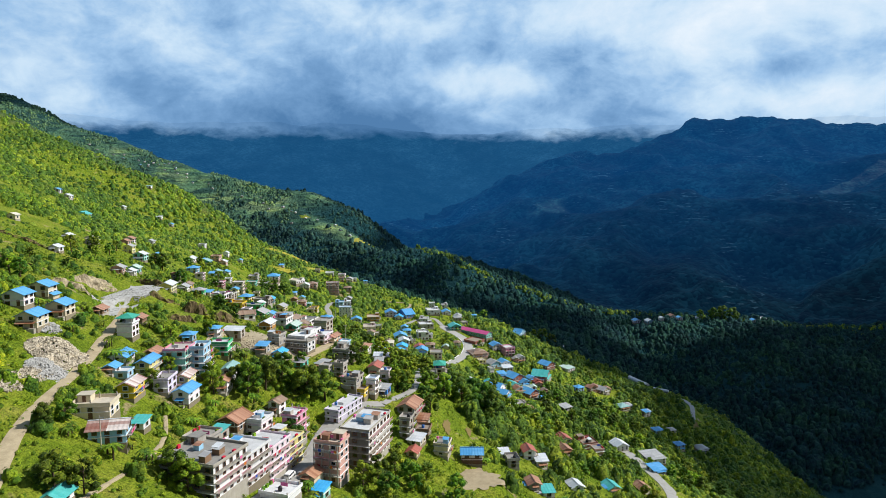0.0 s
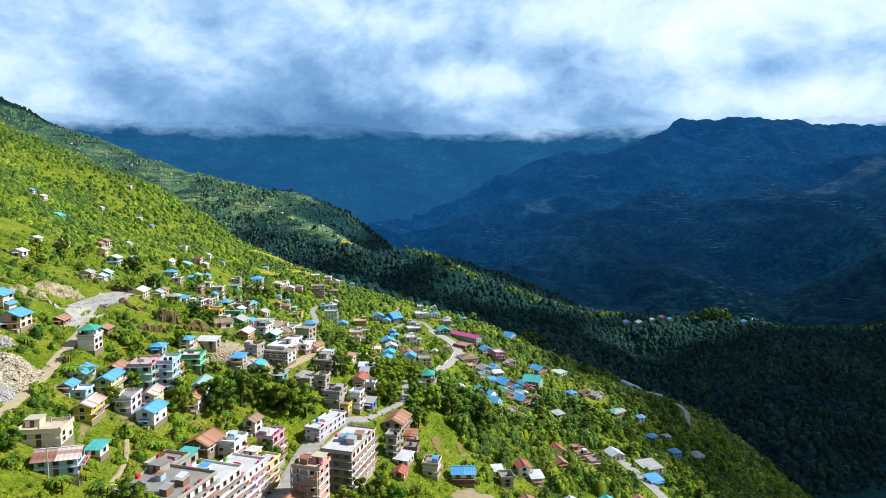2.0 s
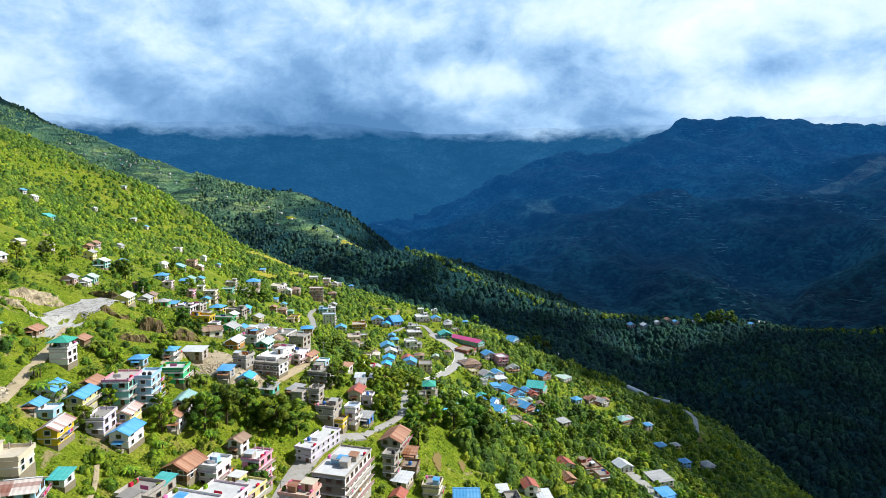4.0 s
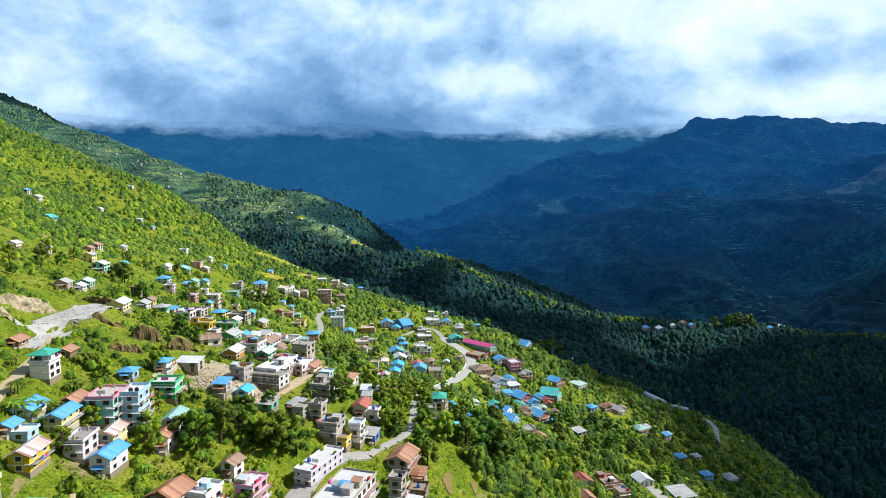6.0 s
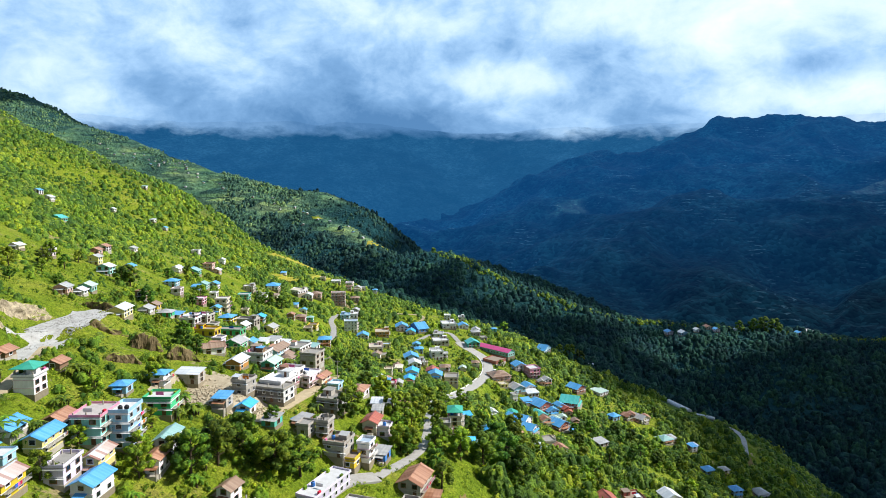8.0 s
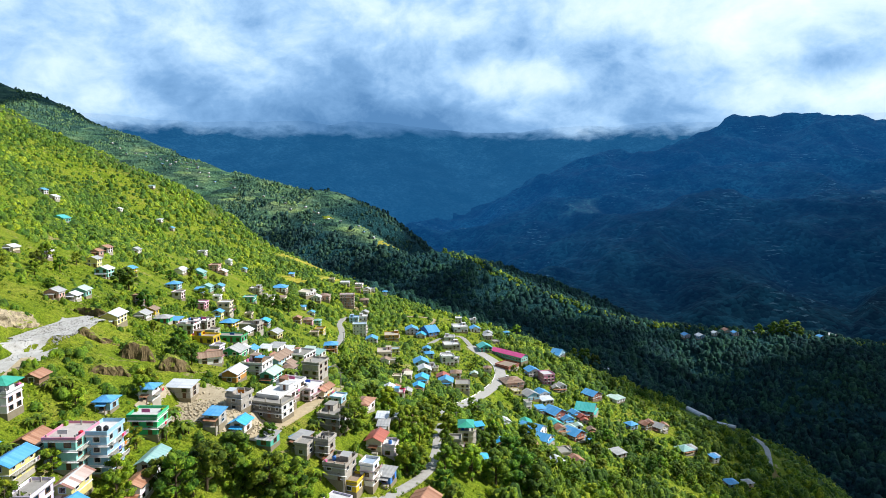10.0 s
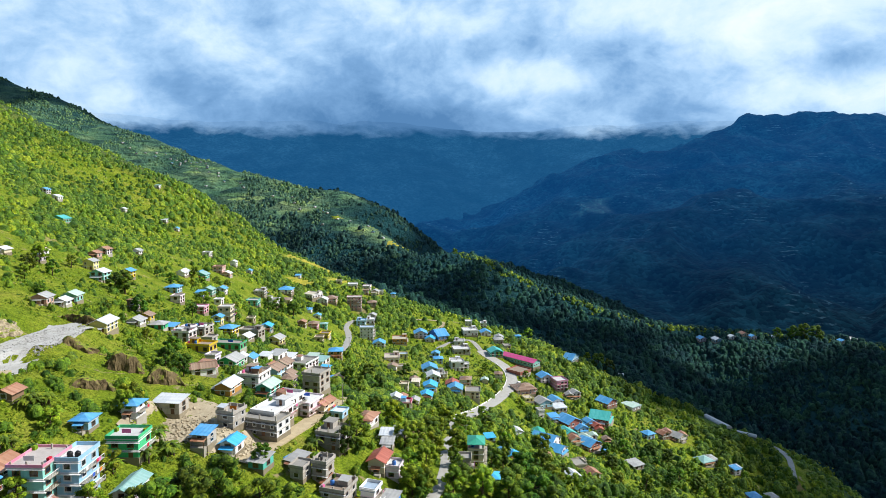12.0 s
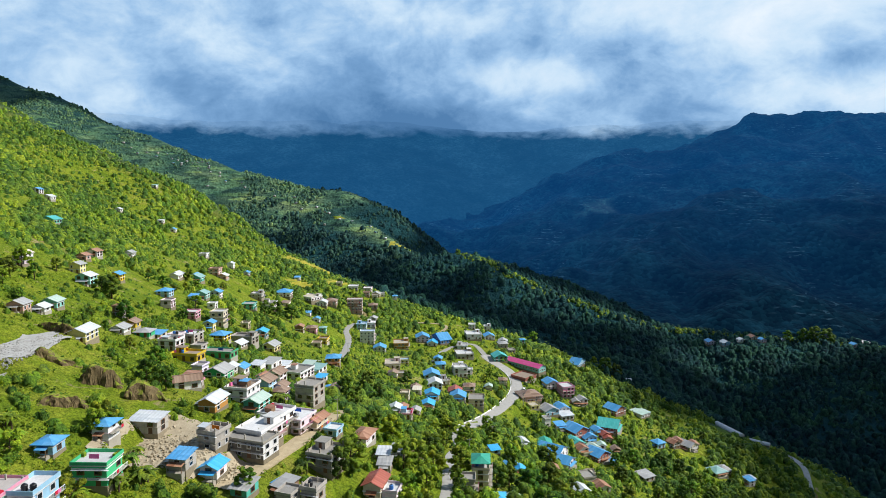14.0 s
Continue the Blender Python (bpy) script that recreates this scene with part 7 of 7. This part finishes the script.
tree(127, 453, 10, "dark")
tree(-24, 183, 9, "light")
tree(-20, 189, 10, "dark")
tree(-15, 197, 10, "light")
tree(-10, 192, 10, "dark")
tree(-16, 182, 9, "dark")
tree(-5, 197, 8, "light")
tree(-5, 250, 9, "dark")
tree(-8, 258, 8, "dark")
tree(2, 284, 8, "dark")
tree(-84, 224, 8, "light")
tree(-77, 207, 9, "light")
tree(-91, 192, 7, "light")
tree(-67, 150, 9, "dark")
tree(-62, 148, 9, "light")
tree(-95, 154, 7, "dark")
tree(-95, 146, 7, "dark")
tree(-82, 128, 9, "dark")
tree(-77, 130, 9, "dark")
tree(-80, 156, 6, "banana")
tree(-81, 149, 6, "banana")
tree(-102, 199, 5, "banana")
tree(-101, 206, 5, "banana")
tree(-99, 199, 5, "banana")
tree(143, 459, 9, "dark")
tree(134, 414, 9, "light")
tree(54, 256, 8, "light")
tree(70, 279, 9, "dark")
tree(89, 315, 9, "light")
tree(132, 347, 9, "dark")
tree(152, 376, 8, "light")
tree(148, 345, 9, "dark")
tree(162, 350, 9, "dark")
tree(47, 723, 12, "light")
tree(107, 665, 16, "dark")
tree(117, 666, 14, "dark")
tree(102, 693, 11, "light")
tree(118, 594, 11, "dark")
tree(-102, 287, 9, "dark")
tree(-97, 289, 8, "dark")
tree(-75, 314, 5, "banana")
tree(-68, 306, 6, "banana")
tree(-67, 309, 6, "banana")
tree(-82, 243, 6, "banana")
tree(-80, 235, 6, "banana")
tree(-138, 544, 14, "dark")
tree(-142, 523, 13, "dark")
tree(-146, 513, 11, "dark")
tree(-172, 385, 12, "dark")
tree(-175, 382, 10, "dark")
tree(-139, 615, 9, "dark")
tree(-111, 310, 8, "dark")
tree(-94, 254, 8, "light")
tree(-94, 251, 7, "light")
tree(-78, 307, 7, "dark")
tree(-57, 248, 6, "dark")
tree(-61, 374, 10, "dark")
tree(-53, 357, 9, "light")
tree(-58, 410, 10, "dark")
tree(-50, 395, 9, "dark")
tree(-31, 308, 10, "light")
tree(-37, 273, 10, "light")
tree(-39, 266, 9, "dark")
tree(-24, 287, 9, "light")
tree(-20, 292, 10, "light")
tree(-19, 314, 9, "dark")
tree(-37, 306, 9, "dark")
tree(-45, 464, 9, "dark")
tree(1, 435, 8, "light")
tree(4, 422, 9, "dark")
tree(15, 603, 6, "light")
tree(34, 567, 6, "light")
tree(9, 325, 10, "dark")
tree(19, 360, 10, "light")
tree(4, 315, 10, "dark")
tree(38, 376, 9, "dark")
tree(87, 499, 9, "light")
tree(77, 470, 10, "dark")
tree(91, 487, 9, "light")
tree(109, 490, 10, "dark")
tree(119, 488, 10, "dark")
tree(126, 477, 9, "light")
tree(-207, 375, 10, "light")
tree(-196, 354, 9, "dark")
tree(-193, 364, 8, "dark")
tree(-104, 236, 6, "banana")
tree(-109, 241, 6, "banana")
tree(-205, 395, 7, "dark")
tree(-105, 202, 6, "banana")
tree(-105, 198, 6, "banana")
tree(-103, 202, 6, "banana")
tree(-111, 237, 6, "banana")
tree(-110, 241, 6, "banana")
tree(-102, 232, 6, "light")
tree(-85, 251, 5, "banana")
tree(-77, 240, 6, "banana")
tree(-84, 228, 5, "banana")
tree(-92, 208, 6, "light")
tree(-80, 212, 8, "light")
tree(-19, 263, 10, "light")
tree(-6, 276, 10, "dark")
tree(1, 276, 12, "light")
tree(9, 284, 13, "dark")
tree(19, 304, 14, "dark")
tree(28, 373, 13, "dark")
tree(251.1, 935.1, 10, "light")
tree(371, 896, 16, "dark")
tree(387, 890, 20, "dark")
tree(400, 888, 22, "dark")
tree(416, 891, 20, "dark")
tree(1194, 2452, 12, "dark")
tree(-48, 1213, 16, "dark")
tree(-32.6, 1496.0, 15, "dark")


# ---- scattered growth ----
HX = np.array([h[0] for h in HOUSES])
HY = np.array([h[1] for h in HOUSES])
HR = np.array([h[2] for h in HOUSES])


def clear_of(x, y, margin, ahead):
    """True where a plant stands clear of houses, of the open ground ahead of them, of roads and lots."""
    ok = np.ones(x.shape, bool)
    for hx, hy, hr in zip(HX, HY, HR):
        d = np.hypot(x - hx, y - hy)
        ok &= d > hr * 0.9 + margin
        if ahead > 0:
            away = math.hypot(hx, hy - 50)
            ux, uy = -hx / away, -(hy - 50) / away
            s = np.clip((x - hx) * ux + (y - hy) * uy, 0, ahead)
            ok &= np.hypot(x - hx - s * ux, y - hy - s * uy) > hr * 0.8
    for w, p, _ in ROAD_LINES.values():
        for q in p:
            ok &= np.hypot(x - q[0], y - q[1]) > w * 0.55 + margin * 0.5
            if ahead > 0 and w > 4.5:
                away = math.hypot(q[0], q[1] - 50)
                s = np.clip(-((x - q[0]) * q[0] + (y - q[1]) * (q[1] - 50)) / away, 0, ahead + 2)
                ok &= np.hypot(x - q[0] + s * q[0] / away, y - q[1] + s * (q[1] - 50) / away) > w * 0.5
    for lx, ly, rx, ry in [v[:4] for v in LOTS] + [(-117, 188, 9, 10), (-113, 176, 6, 7), (-128, 200, 4, 5), (-152, 268, 4, 12), (-142, 305, 8, 4), (-126, 282, 7, 5), (-109, 273, 9, 8), (-96, 273, 8, 8), (-106, 256, 8, 6), (-82, 257, 11, 12), (-64, 254, 7, 6), (217, 540, 6, 34), (207, 503, 4, 9), (2, 246, 3, 7), (11, 251, 3, 5), (-182.1, 766.6, 20, 16), (-202, 759.4, 16, 13), (-143.5, 715.4, 17, 13), (-176, 674, 15, 11), (-176.6, 1388.9, 24, 24), (-259.3, 1530.3, 28, 24), (-348.5, 1575.9, 30, 24)]:
        ok &= np.hypot((x - lx) / rx, (y - ly) / ry) > 1.05
    return ok


rs = np.random.RandomState(7)
tx, ty = rs.uniform(-210, 200, 2600), rs.uniform(110, 560, 2600)
keep = clear_of(tx, ty, 1.5, 11) & (np.abs(tx) < 0.72 * (ty + 40)) & (fractal(tx, ty, 70, 31, 3) > np.where(tx > -40, -0.30, 0.02)) & ~((tx < -72) & (tx > -160) & (ty > 222) & (ty < 305))
tx, ty = tx[keep], ty[keep]
count = 0
for x, y in zip(tx, ty):
    if count >= 164:
        break
    if min([math.hypot(x - a, y - b) for a, b in TREES] + [99]) < 4.5:
        continue
    tree(round(float(x), 1), round(float(y), 1), 4.2 + 5.5 * rs.uniform() ** 1.4, "light" if rs.uniform() < 0.6 else "dark")
    count += 1

# trees that lean over the narrow road
for i, y in enumerate(range(262, 400, 9)):
    if not 326 < y < 352:
        tree(-12 + (4.2 if i % 2 else -4.4), y, 7.0 + 1.5 * (i % 3), "light" if i % 3 else "dark")

# banana clumps beside the houses
bx, by = rs.uniform(-150, 60, 900), rs.uniform(125, 300, 900)
near_house = np.array([np.min(np.hypot(a - HX, b - HY) - HR) for a, b in zip(bx, by)])
keep = clear_of(bx, by, 0.8, 5) & (near_house < 7)
for x, y in list(zip(bx[keep], by[keep]))[:45]:
    tree(round(float(x), 1), round(float(y), 1), rs.uniform(3.8, 5.6), "banana")


def template(seed, leaves, size, core, lobes):
    """One plant, 1 m in radius: lumpy crowns with leaf sprays standing off them."""
    r = np.random.RandomState(seed)
    seg, rings = core
    out = Leaves()
    if seg:
        v, f = dome(r, seg, rings)
        out.add(v * ((0.80, 0.80, 0.95) if lobes else (0.95, 0.95, 0.95)), f)
    for k in range(lobes):
        a, w = r.uniform(0, 6.28), r.uniform(0.42, 0.62)
        v, f = dome(r, max(5, seg - 2), max(1, rings - 1))
        out.add(v * (w, w, w * 1.1) + (0.55 * math.cos(a), 0.55 * math.sin(a), r.uniform(0.0, 0.35)), f)
    out.add(sprays(r, np.array((0, 0, 0.12)), 0.88, leaves, size, 1.0))
    return out.v, out.f


def growth(name, x, y, radius, tall, material, label, category, leaves, size, seed, core=(6, 1), lobes=0):
    """Many plants as one mesh of crowns and leaf triangles."""
    r = np.random.RandomState(seed)
    z = surface(x, y)
    which = r.randint(0, 6, len(x))
    ang = r.uniform(0, 2 * math.pi, len(x))
    vs, fs, base = [], [], 0
    for k in range(6):
        t, f = template(seed * 10 + k, leaves, size, core, lobes)
        i = np.where(which == k)[0]
        c, s = np.cos(ang[i])[:, None], np.sin(ang[i])[:, None]
        vx = (t[:, 0] * c - t[:, 1] * s) * radius[i][:, None] + x[i][:, None]
        vy = (t[:, 0] * s + t[:, 1] * c) * radius[i][:, None] + y[i][:, None]
        vz = t[:, 2][None] * (radius * tall)[i][:, None] + z[i][:, None]
        vs.append(np.stack([vx, vy, vz], -1).reshape(-1, 3))
        fs.append((f[None] + (np.arange(len(i)) * len(t))[:, None, None]).reshape(-1, 3) + base)
        base += len(i) * len(t)
    v, f = np.concatenate(vs), np.concatenate(fs)
    nf = len(f)
    me = bpy.data.meshes.new(name)
    me.vertices.add(len(v))
    me.vertices.foreach_set("co", v.astype(np.float32).ravel())
    me.loops.add(nf * 3)
    me.loops.foreach_set("vertex_index", f.astype(np.int32).ravel())
    me.polygons.add(nf)
    me.polygons.foreach_set("loop_start", np.arange(0, nf * 3, 3, dtype=np.int32))
    me.polygons.foreach_set("use_smooth", np.ones(nf, dtype=bool))
    me.update(calc_edges=True)
    me.materials.append(material)
    return tagged(new(name, me), label, category, kind="stuff")


def wood_edge(x):
    """Where the village slope ends and the dark forest begins."""
    return np.interp(x, [-560, -288, -147, -32, 34, 61, 88, 111, 137, 160, 185, 238, 245], [880, 850, 770, 745, 725, 704, 684, 650, 630, 615, 606, 596, 590])


def in_sight(x, y):
    return (np.abs(x + 10) < 0.80 * (y + 20)) & (y > 100)


def pasture(x, y):
    """1 on the open grazing slope above the quarry and the dirt track, 0 elsewhere."""
    d = np.hypot((x + 205) / 85, (y - 330) / 125) + 0.8 * fractal(x, y, 60, 81, 3)
    return np.clip((1.15 - d) / 0.35, 0, 1)


# shrubs all over the village slope, leaving open grass and little fields
x, y = rs.uniform(-640, 345, 110000), rs.uniform(110, 880, 110000)
open_ground = fractal(x, y, 95, 41, 4)
dens = np.clip(0.34 + 4.6 * open_ground, 0.04, 1.0) + 0.25 * np.clip((y - 600) / 120, 0, 1) - 0.04 * np.clip((x + 30) / 50, 0, 1) + 0.6 * np.clip((x - 205) / 25, 0, 1)
keep = in_sight(x, y) & (rs.uniform(size=len(x)) < dens * (1 - 0.78 * pasture(x, y))) & (y < wood_edge(x))
x, y = x[keep], y[keep]
keep = clear_of(x, y, 0.6, 9)
x, y = x[keep][:25500], y[keep][:25500]
rad = 0.6 + (1.0 + 2.2 * np.clip(fractal(x, y, 95, 41, 4) + 0.1, 0, 0.6)) * rs.uniform(size=len(x)) ** 2 + np.clip((y - 300) / 250, 0, 1) * 2.6 * rs.uniform(size=len(x)) ** 2.5 + np.clip((x + 30) / 60, 0, 1) * 0.9 * rs.uniform(size=len(x)) ** 2
rad = rad * (0.55 + 1.5 * np.clip(fractal(x, y, 46, 43, 3) + 0.28, 0, 0.62))
high = rs.uniform(0.75, 1.25, len(x))
# the same shrubs beyond 200 m wear the darker, bluer copy
close = np.hypot(x, y - 60) < 200
growth("shrubs", x[close], y[close], rad[close], high[close], M_SHRUB, "dense green shrubs and small trees on the slope", "shrubs", 26, 0.15, 1, (7, 2), 1)
growth("shrubs", x[~close], y[~close], rad[~close], high[~close], M_SHRUB_FAR, "dense green shrubs and small trees further off, tinted for distance", "shrubs", 3, 0.25, 7, (6, 1))

# dark trees in groves higher up and further off
x, y = rs.uniform(-640, 240, 26000), rs.uniform(230, 870, 26000)
grove = fractal(x, y, 80, 45, 4)
keep = in_sight(x, y) & (rs.uniform(size=len(x)) < np.clip(-0.05 + 1.6 * grove, 0.02, 1.0) + 0.12 * np.clip((y - 500) / 150, 0, 1)) & ((y > 430) | (np.abs(x) > 150)) & (y < wood_edge(x)) & (pasture(x, y) < 0.4)
x, y = x[keep], y[keep]
keep = clear_of(x, y, 1.2, 11)
x, y = x[keep][:3000], y[keep][:3000]
growth("grove_trees", x, y, 1.8 + 3.0 * rs.uniform(size=len(x)) ** 1.6, rs.uniform(0.9, 1.4, len(x)), M_GROVE, "groves of dark green trees on the upper slope", "trees", 12, 0.16, 5, (7, 2), 1)

# taller woodland on the lower slope
x, y = rs.uniform(10, 335, 14000), rs.uniform(190, 660, 14000)
keep = in_sight(x, y) & (fractal(x, y, 60, 35, 3) > 0.01) & (y < wood_edge(x))
x, y = x[keep], y[keep]
keep = clear_of(x, y, 1.8, 17)
x, y = x[keep][:2100], y[keep][:2100]
growth("woodland", x, y, 1.5 + 4.4 * rs.uniform(size=len(x)) ** 2.0, rs.uniform(0.95, 1.5, len(x)), M_BROAD, "dark green woodland on the lower slope", "trees", 36, 0.12, 8, (8, 2), 2)

# trees along the crests of the dark ridge, coloured brighter than the forest to look sunlit
cx, cy = [-41, 35, 165, 280, 440, 640], [1184, 1046, 952, 952, 876, 832]
u = np.sort(rs.uniform(0, 5, 1000))
x, y = np.interp(u, range(6), cx) + rs.normal(size=1000) * 7, np.interp(u, range(6), cy) + rs.normal(size=1000) * 8
keep = clear_of(x, y, 1.0, 14)
x, y = x[keep], y[keep]
growth("ridge_trees", x, y, 1.6 + 2.8 * rs.uniform(size=len(x)) ** 1.5, rs.uniform(0.9, 1.4, len(x)), M_SHRUB_FAR, "sunlit trees along the ridge crest, leaves also coloured brighter", "trees", 12, 0.20, 9, (7, 2), 1)

# small bushy trees between the houses
x, y = rs.uniform(-190, 190, 16000), rs.uniform(115, 520, 16000)
keep = in_sight(x, y) & (fractal(x, y, 70, 31, 3) > np.where(x > -40, -0.22, 0.05) - 0.16 * ((x < -72) & (x > -160) & (y > 200) & (y < 290)))
x, y = x[keep], y[keep]
keep = clear_of(x, y, 1.2, 9)
x, y = x[keep][:1500], y[keep][:1500]
growth("thicket", x, y, 1.2 + 1.9 * rs.uniform(size=len(x)) ** 1.5, rs.uniform(0.9, 1.4, len(x)), M_GROVE, "bushy green thicket between the houses", "bushes", 44, 0.12, 6, (8, 2), 2)

# hedges and garden trees pressed against the houses
x, y = rs.uniform(-170, 10, 9000), rs.uniform(235, 440, 9000)
gap_ = np.array([np.min(np.hypot(a - HX, b - HY) - HR) for a, b in zip(x, y)])
keep = (gap_ < 4.5) & clear_of(x, y, 0.4, 2.5)
x, y = x[keep][:420], y[keep][:420]
growth("garden_bushes", x, y, 0.7 + 1.2 * rs.uniform(size=len(x)) ** 1.4, rs.uniform(1.0, 1.8, len(x)), M_GROVE, "garden bushes and small trees beside the houses", "bushes", 30, 0.14, 21, (8, 2), 1)

# tufts, weeds and low bushes on the open ground round the houses
x, y = rs.uniform(-230, 190, 52000), rs.uniform(110, 400, 52000)
keep = in_sight(x, y) & (rs.uniform(size=len(x)) < np.clip(1.25 - (y - 110) / 330, 0.25, 1)) & (rs.uniform(size=len(x)) < np.clip(0.62 + 1.6 * fractal(x, y, 22, 47, 3), 0.08, 1))
x, y = x[keep], y[keep]
keep = clear_of(x, y, 0.2, 0)
x, y = x[keep][:16000], y[keep][:16000]
growth("weeds", x, y, 0.35 + 0.9 * rs.uniform(size=len(x)) ** 1.6, rs.uniform(0.6, 1.3, len(x)), M_SHRUB, "low weeds, tufts and bushes in the grass", "weeds", 10, 0.34, 2, (0, 0))

x, y = rs.uniform(-110, 130, 16000), rs.uniform(400, 660, 16000)
keep = in_sight(x, y) & (rs.uniform(size=len(x)) < np.clip(0.5 + 1.6 * fractal(x, y, 26, 49, 3), 0.05, 1)) & (y < wood_edge(x))
x, y = x[keep], y[keep]
keep = clear_of(x, y, 0.4, 0)
x, y = x[keep][:4500], y[keep][:4500]
growth("garden_bushes", x, y, 0.6 + 1.3 * rs.uniform(size=len(x)) ** 2, rs.uniform(0.8, 1.5, len(x)), M_BROAD, "garden bushes and hedges between the houses", "bushes", 4, 0.24, 11, (6, 1))

# forest on the dark ridge, the valley side and the spur behind
x, y = rs.uniform(-560, 900, 80000), 560 + 1300 * rs.uniform(size=80000) ** 1.25
keep = in_sight(x, y) & (y > wood_edge(x))
x, y = x[keep], y[keep]
keep = rs.uniform(size=len(x)) < np.where(y < 1400, 0.9, 0.55) + 1.0 * np.clip(fractal(x, y, 140, 51, 3) + 0.1, -0.4, 0.5)
keep &= (y - 0.9 * x < 1900) | (rs.uniform(size=len(x)) < 0.30)
keep &= (np.abs(x + y - 1216) > 70) | (y < 1360) | (rs.uniform(size=len(x)) < 0.22)
keep &= clear_of(x, y, 1.0, 12)
x, y = x[keep][:24000], y[keep][:24000]
fx, fy = rs.uniform(120, 760, 12000), rs.uniform(600, 930, 12000)
keep = in_sight(fx, fy) & (fy > wood_edge(fx)) & clear_of(fx, fy, 1.0, 8)
x, y = np.concatenate([x, fx[keep][:6500]]), np.concatenate([y, fy[keep][:6500]])
# one forest: past y 1250 it takes the lighter, hazier copy
far_off = y > 1250
size = (2.4 + 5.2 * rs.uniform(size=len(x)) ** 2.4) * (0.75 + 0.9 * np.clip(fractal(x, y, 75, 57, 3) + 0.25, 0, 0.6))
high = rs.uniform(0.8, 1.7, len(x))
growth("forest", x[~far_off], y[~far_off], size[~far_off], high[~far_off], M_WOOD_HAZE, "forest on the ridge and valley side, dark haze-blue in colour", "forest", 1, 0.26, 3, (5, 1))
growth("spur_wood", x[far_off], y[far_off], size[far_off], high[far_off], M_RIB_HAZE, "forest on the flank of the spur, lighter haze-blue in colour", "forest", 1, 0.26, 12, (5, 1))
x, y = rs.uniform(-1800, -380, 40000), rs.uniform(1000, 2150, 40000)
keep = in_sight(x, y) & (fractal(x, y, 90, 61, 4) > 0.0) & (y > 840) & (y - 0.9 * x > 1850)
x, y = x[keep], y[keep]
keep = clear_of(x, y, 3.0, 22)
x, y = x[keep][:15000], y[keep][:15000]
growth("spur_forest", x, y, (2.0 + 4.6 * rs.uniform(size=len(x)) ** 2.4) * (0.7 + 1.0 * np.clip(fractal(x, y, 75, 58, 3) + 0.25, 0, 0.6)), rs.uniform(0.8, 1.5, len(x)), M_SPUR_HAZE, "patchy haze-tinted forest between terraced fields on the spur", "forest", 1, 0.26, 4, (5, 1))
